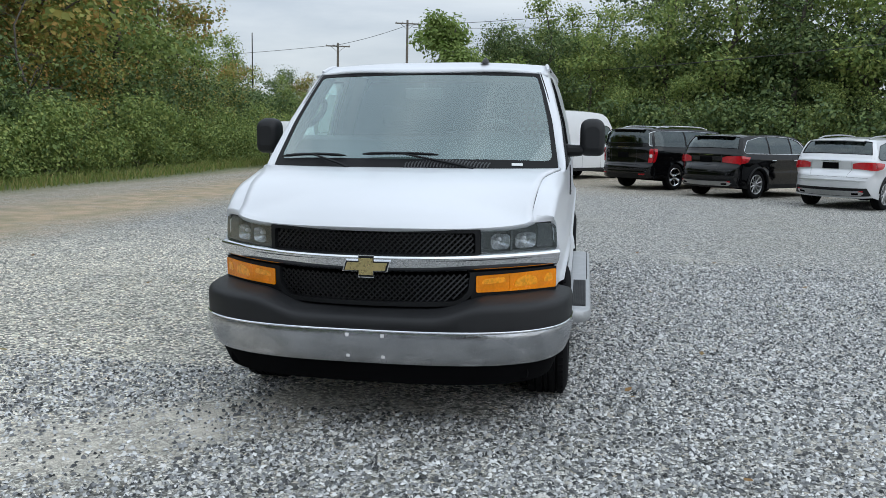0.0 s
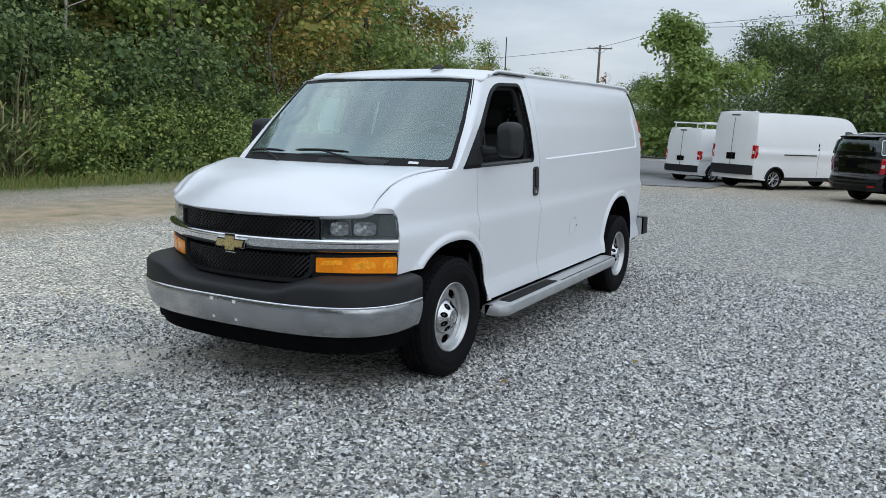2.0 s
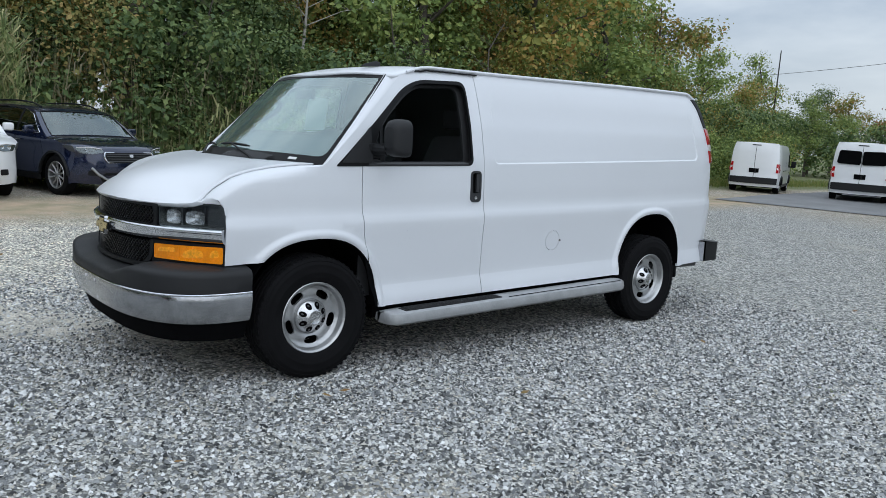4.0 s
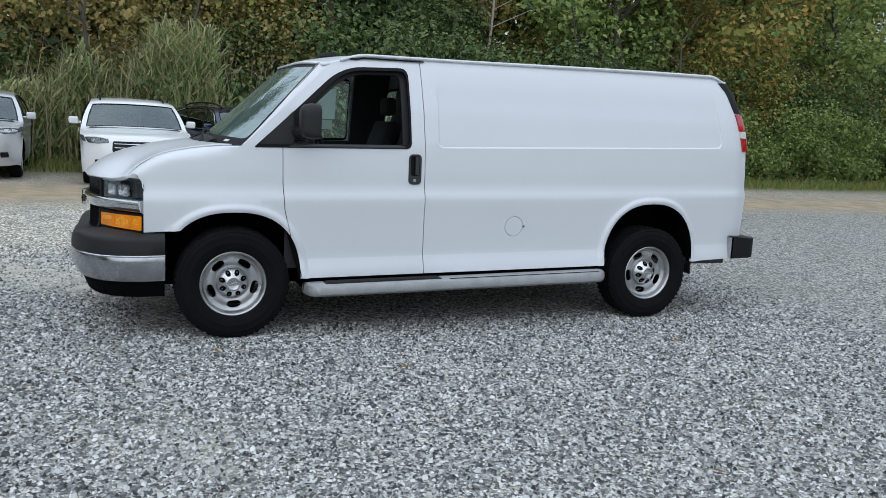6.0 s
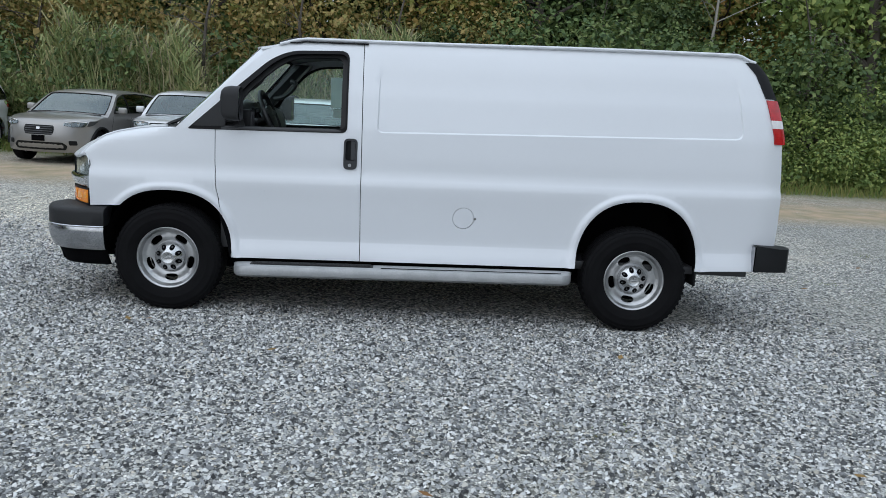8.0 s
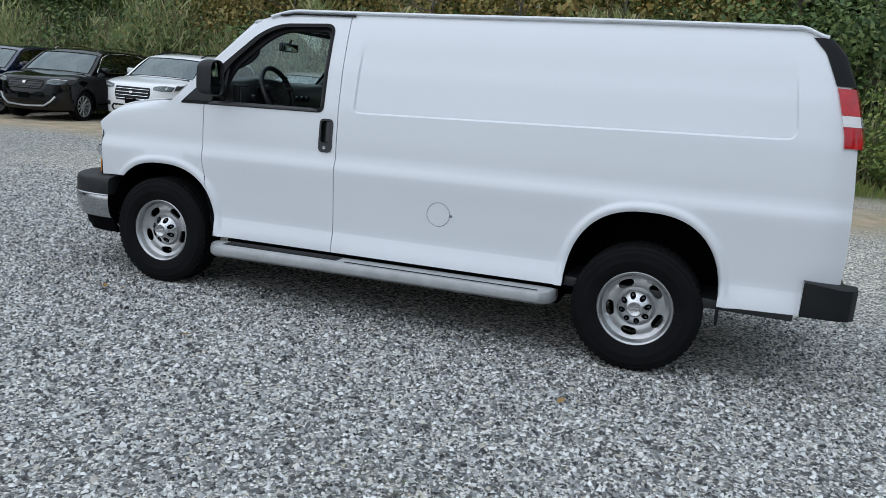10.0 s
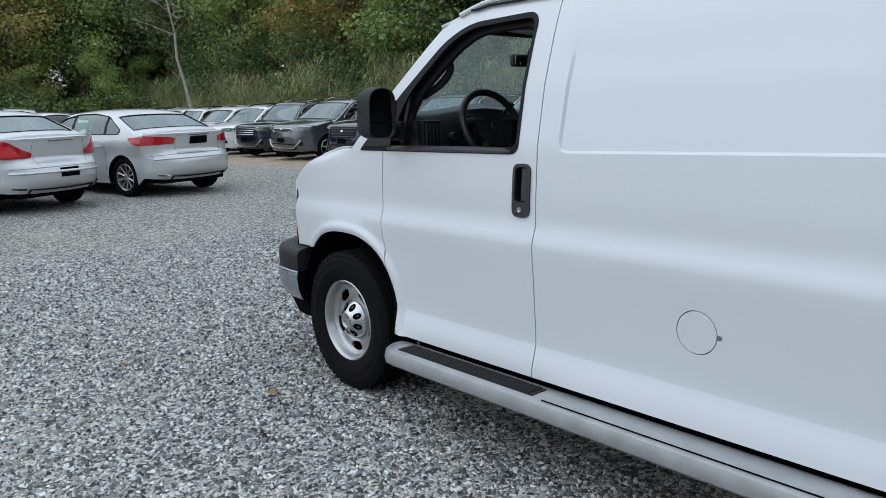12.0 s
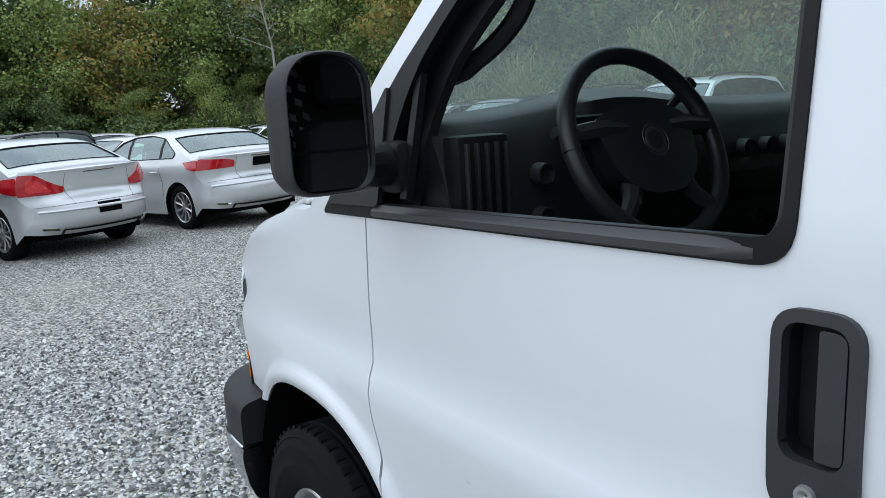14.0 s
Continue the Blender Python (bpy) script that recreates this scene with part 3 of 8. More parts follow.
part("sail_panel", joined("sail_panel", [flipped(sail)]), BUMPER, door_far)
inner_frame = sheet(grown(IN_WIN, 0.02), lambda y, z: side(y, z, -0.045), 0.02, 0.06, [rounded([(0.43, 1.335), (1.215, 1.342), (1.205, 1.862), (0.862, 1.850), (0.745, 1.79), (0.51, 1.575)], [0.02, 0.035, 0.06, 0.12, 0.1, 0.2], 6)], (1, 0, 0))
part("inner_window_frame", joined("inner_window_frame", [inner_frame]), STEEL_DARK, door, "black inner door frame")
bar = sheet([(0.462, 1.36), (0.485, 1.36), (0.50, 1.585), (0.478, 1.565)], lambda y, z: side(y, z, -0.004), 0.014, 0.03, out=(1, 0, 0))
part("division_bar", joined("division_bar", [bar]), PLASTIC, door)
part("window_pane", joined("window_pane", [flipped(sheet(IN_WIN, lambda y, z: side(y, z, -0.012), 0.0, 0.08, out=(1, 0, 0)))]), CLEAR, door_far, "clear side window")
for o in (("door_trim", door, 1), ("door_trim", door_far, -1)):
    tr = sheet([(0.36, 0.46), (1.38, 0.46), (1.38, 1.33), (0.36, 1.325)], lambda y, z: (_sec(z) - 0.075 - 0.03 * step01(0.9, 1.0, 1.0 - abs(z - 0.95)), y, z + RAKE * y), 0.01, 0.1, out=(-1, 0, 0))
    part(o[0], joined(o[0], [tr if o[2] > 0 else flipped(tr)]), CABIN, o[1], "dark plastic inner door trim")

# bonnet: runs from the bowed front lip back to the cowl, and meets the wings along the shoulder
_zc = curve([(-0.96, 1.072), (-0.945, 1.088), (-0.90, 1.130), (-0.856, 1.166), (-0.78, 1.208), (-0.70, 1.243), (-0.56, 1.282), (-0.43, 1.309), (-0.27, 1.326), (-0.1, 1.336), (0.02, 1.341)])


def nose_y(x):
    return -0.945 + 0.365 * (abs(x) / 0.92) ** 2.3


def bonnet(u, v):
    yf, yr = nose_y(u * 0.815) - 0.004, -0.015 - 0.20 * (1 - u * u)
    y = yf + (yr - yf) * v
    r = 0.105 * (1 - step01(-0.35, 0.06, y)) + 0.018
    edge = side_x(y, _zt(y) - r) - r * (1 - math.cos(ROLL_END)) - 0.0012
    zc = _zc(-0.945 + (y - yf) * 0.95 * (0.72 / max(0.3, yr - yf)) ** 0.35)
    w = abs(u) ** 2.4
    return (u * edge, y, zc + (_zt(y) - zc) * w + RAKE * y)


us, vn = np.linspace(-1, 1, 41), np.linspace(0, 1, 25) ** 1.3
rows = [[bonnet(u, v) for u in us] for v in vn]
lipr = [[(x, y + 0.012, z - 0.012 - 0.004 * abs(u) ** 6) for u, (x, y, z) in zip(us, rows[0])]]
bon = part("bonnet", joined("bonnet", [loft(lipr + rows)]), WHITE, van, "white bonnet", 40)
sol = bon.modifiers.new("thickness", "SOLIDIFY")
sol.thickness, sol.offset = 0.012, -1

# roof with its gutters
_rz = curve([(0.42, 1.905), (0.50, 1.938), (0.60, 1.968), (0.75, 1.998), (1.0, 2.020), (1.6, 2.034), (2.6, 2.040), (3.6, 2.042), (4.05, 2.034), (4.17, 2.012), (4.26, 1.965)])


def roof(u, v):
    y0 = 0.47 + 0.15 * u * u
    y = y0 + (4.25 - y0) * v
    edge = side_x(min(y, 4.10), 1.975 if y > 0.95 else 1.912 + 0.063 * step01(0.6, 0.95, y)) + 0.004
    zs = 1.985 + 0.012 * step01(1.5, 3.5, y) if y > 0.95 else 1.905 + 0.08 * step01(0.58, 0.95, y)
    zs -= 0.05 * step01(4.10, 4.25, y)
    return (u * edge, y, zs + (_rz(y) - zs) * (1 - abs(u) ** 2.6) + RAKE * y)


vv = np.concatenate([np.linspace(0, 0.16, 10), np.linspace(0.18, 0.94, 22), np.linspace(0.95, 1, 6)])
ro = part("roof", joined("roof", [loft([[roof(u, v) for u in np.linspace(-1, 1, 31)] for v in vv])]), WHITE, van, "white roof panel", 40)
sol = ro.modifiers.new("thickness", "SOLIDIFY")
sol.thickness, sol.offset = 0.015, 1
for sgn in (1, -1):
    line = [roof(1, v) for v in vv[2:]]
    part("gutter", joined("gutter", [tube([(sgn * (x + 0.004), y, z + 0.002) for x, y, z in line], 0.011, 8)]), WHITE, ro)
    low = [side(y, 1.950 - 0.010 * (y < 0.9), 0.005) for y in np.linspace(0.82, 1.385, 12)]
    part("roof_seal", joined("roof_seal", [tube([(sgn * x, y, z + 0.016) for x, y, z in low], 0.006, 6)]), SEALS, ro)
fin_rows = [[(0.36 + w * s, 0.66 + t * 0.16, 1.998 + 0.11 * t * (1 - 0.35 * t) * 0.25 + h) for s, h in ((-1, 0.0), (-0.5, hh * 0.7), (0, hh), (0.5, hh * 0.7), (1, 0.0))] for t, w, hh in ((0, 0.006, 0.006), (0.2, 0.022, 0.018), (0.5, 0.028, 0.028), (0.8, 0.026, 0.036), (1.0, 0.014, 0.030))]
part("aerial_fin", joined("aerial_fin", [loft(fin_rows, caps=True)]), PLASTIC, ro, "dark shark-fin roof aerial")


# windscreen: glass, black border, cowl with louvres, wipers
def screen(u, v, off=0.0):
    z = 1.318 + (1.918 - 1.318) * v - 0.024 * u ** 4 * (1 - v) ** 2
    w = _sec(z) - 0.030 - 0.012 * v
    y = (0.05 - 0.22 * (1 - u * u)) * (1 - v) + (0.612 - 0.115 * (1 - u * u)) * v
    return (u * w, y - 0.75 * off, z + 0.65 * off + RAKE * y + 0.012 * (1 - u * u) * v)


un, vn2 = np.linspace(-1, 1, 25), np.linspace(0, 1, 13)
ws = part("windscreen", joined("windscreen", [loft([[screen(u, v) for u in un] for v in vn2])]), CLEAR, van, "large raked windscreen with a black border")
edge = [(-1, 0), (1, 0), (1, 1), (-1, 1)]
hole = rounded([(-0.952, 0.105), (0.952, 0.105), (0.958, 0.955), (-0.958, 0.955)], [0.07, 0.07, 0.04, 0.04], 6)
part("border", joined("border", [sheet(edge, lambda u, v: screen(u, v, 0.003), 0.006, 0.09, [hole], (0, -1, 1))]), SEALS, ws, "black ceramic windscreen border")
part("paper_tag", joined("paper_tag", [sheet([(0.69, 0.052), (0.76, 0.052), (0.76, 0.074), (0.69, 0.074)], lambda u, v: screen(u, v, 0.006), 0.002, 0.05, out=(0, -1, 1))]), PAPER, ws, "small white tag behind the glass")
cowl_rows = []
for u in np.linspace(-1, 1, 25):
    a, b = Vector(bonnet(u, 1.0)), Vector(screen(u, 0.02, 0.004))
    cowl_rows.append([a + Vector((0, -0.01, -0.02)), a.lerp(b, 0.05) + Vector((0, 0, -0.004)), a.lerp(b, 0.5) + Vector((0, 0, 0.004)), b])
cowl = part("cowl", joined("cowl", [loft(cowl_rows)]), PLASTIC, van, "dark plastic cowl below the windscreen")
for k in range(26):
    u = 0.02 + k * 0.0215
    a, b = Vector(bonnet(u, 1.0)), Vector(screen(u, 0.088 - 0.03 * abs(k - 12) / 13, 0.010))
    part("louvre", joined("louvre", [tube([a.lerp(b, 0.15) + Vector((0, 0, 0.006)), a.lerp(b, 0.55) + Vector((0, 0, 0.012)), a.lerp(b, 0.92) + Vector((0, 0, 0.007))], 0.005, 5)]), HANDLE, cowl)
for u0, u1, ub0, ub1, vb in ((0.46, -0.02, -0.30, 0.22, 0.125), (-0.36, -0.72, -0.93, -0.42, 0.110)):
    wiper = thing("wiper", "", "")
    wiper.parent = van
    for key in ("label", "category"):
        if key in wiper:
            del wiper[key]
    p0 = Vector(screen(u0, 0.0, 0.03)) + Vector((0, -0.03, -0.005))
    p1 = Vector(screen((ub0 + ub1) / 2, vb, 0.035))
    part("wiper_arm", joined("wiper_arm", [tube([p0, p0.lerp(p1, 0.15) + Vector((0, 0, 0.006)), p0.lerp(p1, 0.6) + Vector((0, -0.004, 0.004)), p1], [0.012, 0.009, 0.007, 0.005], 6)]), PLASTIC, wiper)
    part("wiper_blade", joined("wiper_blade", [tube([screen(u, vb + 0.012 * math.sin((u - ub0) / (ub1 - ub0) * math.pi), 0.022) for u in np.linspace(ub0, ub1, 10)], [0.004] + [0.009] * 8 + [0.004], 6)]), PLASTIC, wiper)
part("washer_cap", joined("washer_cap", [moved(lathe([(0.0, 0.0), (0.012, 0.02), (0.008, 0.028), (0, 0.03)], "z", 16), Matrix.Translation(Vector(bonnet(-0.10, 1.0)) + Vector((0, 0.05, 0.0))))]), PLASTIC, cowl)


# white pillars between the glass and the doors
for sgn in (1, -1):
    rows = []
    for v in np.linspace(0.0, 1.0, 15):
        z = 1.330 + 0.585 * v
        y = float(np.interp(z, [1.325, 1.912, 1.955], [0.05, 0.68, 0.80]))
        a, b = Vector(side(y, z, -0.001)), Vector(screen(0.985, v, 0.004))
        rows.append([a + Vector((-0.004, 0.02, 0)), a, a.lerp(b, 0.35) + Vector((0.004, -0.008, 0.003)), a.lerp(b, 0.75) + Vector((0.0, -0.005, 0.002)), b, b + Vector((-0.004, 0.006, -0.006))])
    post = loft(rows)
    part("windscreen_pillar", joined("windscreen_pillar", [post if sgn > 0 else flipped(post)]), WHITE, van, "white windscreen pillar", 50)

# front: shade sheet, grilles, chrome bar, lamps, indicators
def face(x, z, off=0.0):
    """A place on the bowed front; off: metres forward."""
    slope = 0.365 * 2.3 / 0.92 * (abs(x) / 0.92) ** 1.3
    n = Vector((math.copysign(slope, x), -1, 0)).normalized()
    y = nose_y(x) + 0.015
    return (x + n.x * off, y + n.y * off, z + RAKE * y)


def on_face(poly, off, thick, step=0.04, holes=()):
    return sheet(poly, lambda x, z: face(x, z, off), thick, step, holes, (0, -1, 0))


# a near-black sheet added for the dark, shaded space behind the nose
part("nose_backing", joined("nose_backing", [on_face([(-0.915, 0.66), (0.915, 0.66), (0.915, 1.095), (0.5, 1.075), (-0.5, 1.075), (-0.915, 1.095)], -0.075, 0.01, 0.06)]), UNDER, van, "near-black sheet standing for the shade behind the grille")


def mesh_grille(name, poly, frame_in, label):
    g = part(name, joined(name, [on_face(poly, 0.016, 0.05, 0.03, [frame_in])]), PLASTIC, van, label)
    lo, hi = np.array(frame_in).min(0), np.array(frame_in).max(0)
    bars, pitch = [], 0.029
    for sgn in (1, -1):
        for k in range(-10, int((hi[0] - lo[0]) / pitch) + 10):
            run = []
            for t in np.linspace(0, 1, 15):
                z = lo[1] + (hi[1] - lo[1]) * t
                x = lo[0] + k * pitch + sgn * (z - lo[1]) * 1.0
                run.append((x, z))
            keep = inside(frame_in, run)
            line = [face(x, z, -0.004 + 0.0012 * sgn) for (x, z), ok in zip(run, keep) if ok]
            if len(line) > 2:
                bars.append(tube(line, 0.0048, 4, False))
    part("grille_mesh", joined("grille_mesh", bars), GRILLE, g, "black diamond-patterned mesh")
    return g


UP_OUT = rounded([(-0.540, 0.948), (0.540, 0.948), (0.540, 1.074), (0.0, 1.084), (-0.540, 1.074)], 0.006)
UP_IN = rounded([(-0.518, 0.955), (0.518, 0.955), (0.516, 1.057), (0.0, 1.067), (-0.516, 1.057)], 0.012)
LO_OUT = rounded([(-0.45, 0.694), (0.45, 0.694), (0.510, 0.755), (0.520, 0.859), (-0.520, 0.859), (-0.510, 0.755)], [0.04, 0.04, 0.03, 0.01, 0.01, 0.03])
LO_IN = rounded([(-0.435, 0.716), (0.435, 0.716), (0.486, 0.768), (0.494, 0.860), (-0.494, 0.860), (-0.486, 0.768)], [0.03, 0.03, 0.02, 0.01, 0.01, 0.02])
mesh_grille("upper_grille", UP_OUT, UP_IN, "black upper grille")
mesh_grille("lower_grille", LO_OUT, LO_IN, "black lower grille")
bar_rows = []
for x in np.linspace(-0.906, 0.906, 61):
    bar_rows.append([face(x, z, o) for z, o in ((0.860, -0.02), (0.861, -0.006), (0.868, 0.008), (0.880, 0.0215), (0.894, 0.0305), (0.908, 0.035), (0.921, 0.035), (0.925, 0.038), (0.934, 0.0425), (0.943, 0.040), (0.950, 0.031), (0.953, 0.014), (0.953, -0.02))])
part("chrome_bar", joined("chrome_bar", [loft(bar_rows, caps=True)]), CHROME, van, "chrome bar across the grille", 50)

# a two-armed gold emblem with chrome edge on the bar
BOW = [(-0.042, -0.047), (0.042, -0.047), (0.042, -0.022), (0.112, -0.022), (0.128, 0.022), (0.042, 0.022), (0.042, 0.047), (-0.042, 0.047), (-0.042, 0.022), (-0.112, 0.022), (-0.128, -0.022), (-0.042, -0.022)]
em = part("emblem", joined("emblem", [on_face([(x * 0.93, 0.897 + z * 1.20) for x, z in BOW], 0.050, 0.02, 0.03)]), CHROME, van, "gold emblem with a chrome edge")
part("emblem_black", joined("emblem_black", [on_face([(x * 0.885, 0.897 + z * 1.09) for x, z in BOW], 0.054, 0.008, 0.03)]), PLASTIC, em)
part("emblem_gold", joined("emblem_gold", [on_face([(x * 0.82, 0.897 + z * 0.88) for x, z in BOW], 0.059, 0.008, 0.03)]), GOLD, em, "gold emblem face")
for sgn in (1, -1):
    def mir(piece):
        return piece if sgn > 0 else flipped(piece)

    LAMP = rounded([(0.546, 0.954), (0.912, 0.954), (0.907, 1.090), (0.81, 1.091), (0.546, 1.070)], [0.008, 0.012, 0.05, 0.08, 0.008], 6)
    SMALL = rounded([(0.553, 0.960), (0.906, 0.960), (0.901, 1.084), (0.81, 1.085), (0.553, 1.064)], [0.008, 0.012, 0.046, 0.08, 0.008], 6)
    tip = [[side(y, z) for y, z in ((-0.70, shoulder(-0.70) - 0.002), (-0.655, shoulder(-0.655) - 0.001), (-0.640, 0.727 * shoulder(-0.655) + 0.273 * 1.098), (-0.622, 0.4 * shoulder(-0.655) + 0.6 * 1.098), (-0.60, 1.098), (-0.582, 1.075), (-0.575, 1.03))],
           [face(x, z, 0.003) for x, z in ((0.79, 1.095), (0.835, 1.096), (0.862, 1.096), (0.882, 1.095), (0.897, 1.090), (0.909, 1.070), (0.914, 1.03))]]
    swell = Vector((0.35, -0.62, 0.70))
    tip = [[Vector(a).lerp(Vector(b), t) + swell * (0.040 * t * (1 - t)) for a, b in zip(*tip)] for t in np.linspace(0, 1, 7)]
    part("wing_tip", joined("wing_tip", [mir(loft(tip))]), WHITE, van, "", 80)
    lamp = part("headlight", joined("headlight", [mir(on_face(LAMP, 0.004, 0.045, 0.03, [SMALL]))]), LAMP_DARK, van, "rectangular headlight with a clear lens")
    part("lamp_housing", joined("lamp_housing", [mir(on_face(LAMP, -0.045, 0.01, 0.04))]), LAMP_DARK, lamp)
    for cx, wx in ((0.640, 0.046), (0.760, 0.052)):
        bowl = []
        for k in range(7):
            t = k / 6
            bowl.append([face(cx + wx * t * math.copysign(abs(math.cos(a)) ** 0.6, math.cos(a)), 1.008 + 0.040 * t * math.copysign(abs(math.sin(a)) ** 0.6, math.sin(a)), -0.040 + 0.038 * t * t) for a in np.linspace(0, 2 * math.pi, 24, endpoint=False)])
        part("reflector", joined("reflector", [mir(loft(bowl, loop_v=True))]), BOWL, lamp, "bright reflector bowl")
        part("bulb", joined("bulb", [mir(tube([face(cx, 1.018, -0.038), face(cx, 1.018, -0.014), face(cx, 1.018, -0.006)], [0.011, 0.011, 0.004], 10))]), WHITE_LENS, lamp)
    part("divider", joined("divider", [mir(on_face([(0.688, 0.964), (0.697, 0.964), (0.697, 1.075), (0.688, 1.075)], 0.004, 0.045, 0.05))]), LAMP_DARK, lamp)
    part("lamp_fin", joined("lamp_fin", [mir(on_face(rounded([(0.822, 0.964), (0.903, 0.964), (0.898, 1.080), (0.826, 1.082)], 0.01), -0.012, 0.02, 0.03))]), LAMP_DARK, lamp, "grey inner side of the lamp")
    part("lens", joined("lens", [mir(on_face(LAMP, 0.006, 0.0, 0.04))]), LENS, lamp)
    bez = rounded([(0.500, 0.690), (0.907, 0.690), (0.907, 0.862), (0.500, 0.862)], 0.004)
    SIG = rounded([(0.523, 0.758), (0.904, 0.754), (0.904, 0.850), (0.523, 0.842)], [0.008] * 4)
    ind = part("indicator", joined("indicator", [mir(on_face(bez, 0.010, 0.03, 0.04, [SIG]))]), SEALS, van, "black bezel round an amber indicator")
    am = part("amber_lens", joined("amber_lens", [mir(on_face(SIG, 0.014, 0.02, 0.03))]), AMBER, ind, "amber indicator lens")
    part("lens_rib", joined("lens_rib", [mir(on_face([(0.68, 0.762), (0.687, 0.762), (0.687, 0.842), (0.68, 0.842)], 0.0165, 0.01, 0.05))]), AMBER, am)
    # lighter amber patches paint the light thrown back by the reflectors inside
    for x0, x1, z0, z1 in ((0.545, 0.665, 0.798, 0.832), (0.70, 0.815, 0.775, 0.825), (0.72, 0.79, 0.800, 0.834), (0.84, 0.89, 0.785, 0.835)):
        part("lens_facet", joined("lens_facet", [mir(on_face(rounded([(x0, z0), (x1, z0 + 0.006), (x1 - 0.01, z1), (x0 + 0.012, z1 - 0.008)], 0.015), 0.0162, 0.004, 0.03))]), AMBER_GLINT, am)
    part("lens_rim", joined("lens_rim", [mir(on_face([(p[0], p[1]) for p in SIG], 0.0155, 0.006, 0.03, [rounded([(0.534, 0.768), (0.893, 0.765), (0.893, 0.840), (0.534, 0.832)], 0.006)]))]), AMBER, am)


# front bumper: dark step pad above, chrome blade below, black air dam
def plan(a, grow=0.0):
    s, c = math.sin(a), math.cos(a)
    e = 2 / 2.9
    return (math.copysign(abs(s) ** e, s) * (0.998 + grow), -0.445 - (0.605 + grow) * max(0.0, c) ** e)


def swept(rows, n=72, back=0.0):
    """Profiles of (out, z) carried round the front; z may be a function of x."""
    out = []
    for k in range(n + 1):
        a = math.radians(-90 + 180 * k / n)
        ring = []
        for o, z in rows:
            x, y = plan(a, o)
            ring.append((x, y, (z(x) if callable(z) else z) + RAKE * y))
        out.append(ring)
    return out


def pad_top(extra):
    return lambda x: 0.655 + extra + 0.062 * step01(0.32, 0.60, abs(x))


pad = swept([(-0.10, 0.600), (-0.004, 0.597), (0.002, 0.604), (0.003, pad_top(-0.03)), (0.0, pad_top(-0.012)), (-0.008, pad_top(0.0)), (-0.022, pad_top(0.008)), (-0.06, pad_top(0.016)), (-0.12, pad_top(0.026)), (-0.18, pad_top(0.024))])
front_bumper = part("front_bumper", joined("front_bumper", [loft(pad, caps=True)]), BUMPER, van, "dark grey plastic bumper step pad", 40)
lip_rows = swept([(-0.06, 0.600), (0.004, 0.600), (0.0075, 0.597), (0.0075, 0.592), (0.003, 0.588)])
part("chrome_lip", joined("chrome_lip", [loft(lip_rows, caps=True)]), CHROME, front_bumper, "polished upper lip of the chrome")
blade = swept([(-0.05, 0.589), (0.004, 0.588), (0.009, 0.565), (0.006, 0.53), (-0.004, 0.475), (-0.022, 0.432), (-0.032, 0.422), (-0.09, 0.422)])
ch = part("chrome_blade", joined("chrome_blade", [loft(blade, caps=True)]), CHROME_WORN, front_bumper, "scratched chrome bumper blade with painted mottled reflection", 40)
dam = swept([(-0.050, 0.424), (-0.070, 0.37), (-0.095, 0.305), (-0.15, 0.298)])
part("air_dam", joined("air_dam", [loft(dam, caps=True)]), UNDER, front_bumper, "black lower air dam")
for x in (-0.078, 0.100):
    for z, o in ((0.572, 0.010), (0.464, -0.010)):
        yy = plan(math.asin(min(1, abs(x) / 0.998) ** 1.45), o)[1]
        part("plate_clip", joined("plate_clip", [block(x - 0.009, x + 0.009, yy - 0.004, yy + 0.004, z - 0.009 - 0.02, z + 0.009 - 0.02, 0.002)]), WHITE_LENS, ch, "small pale plate-mount clip")


# wheels
def van_wheel(at, turn):
    w = thing("wheel", "", "")
    for key in ("label", "category"):
        if key in w:
            del w[key]
    w.parent = van
    w.matrix_local = at @ pose(0, 0, 0, turn, 0, 0)
    return w


tyre_prof = [(0.075, 0.213), (0.098, 0.222), (0.112, 0.245), (0.1195, 0.268), (0.1225, 0.285), (0.1242, 0.288), (0.1242, 0.294), (0.1232, 0.297), (0.123, 0.315), (0.1195, 0.332), (0.1205, 0.335), (0.1195, 0.339), (0.116, 0.345), (0.109, 0.358), (0.111, 0.361), (0.104, 0.371), (0.096, 0.380), (0.085, 0.384)]
prof = tyre_prof + [(0.066, 0.386), (0.063, 0.376), (0.055, 0.376), (0.052, 0.387), (0.022, 0.387), (0.019, 0.377), (0.011, 0.377), (0.008, 0.387)]
prof = prof + [(-h, r) for h, r in prof[::-1]]
TYRE_ME = joined("tyre", [lathe(prof, n=64)])
lugs = []
for k in range(56):
    a = 2 * math.pi * k / 56
    for s in (1, -1):
        lugs.append(moved(block(s * 0.086 - 0.013, s * 0.086 + 0.013, -0.010, 0.010, 0.372, 0.3865, 0), pose(0, 0, 0, math.degrees(a) + (3 if s > 0 else 0), 0, 0)))
LUG_ME = joined("tread_block", lugs)


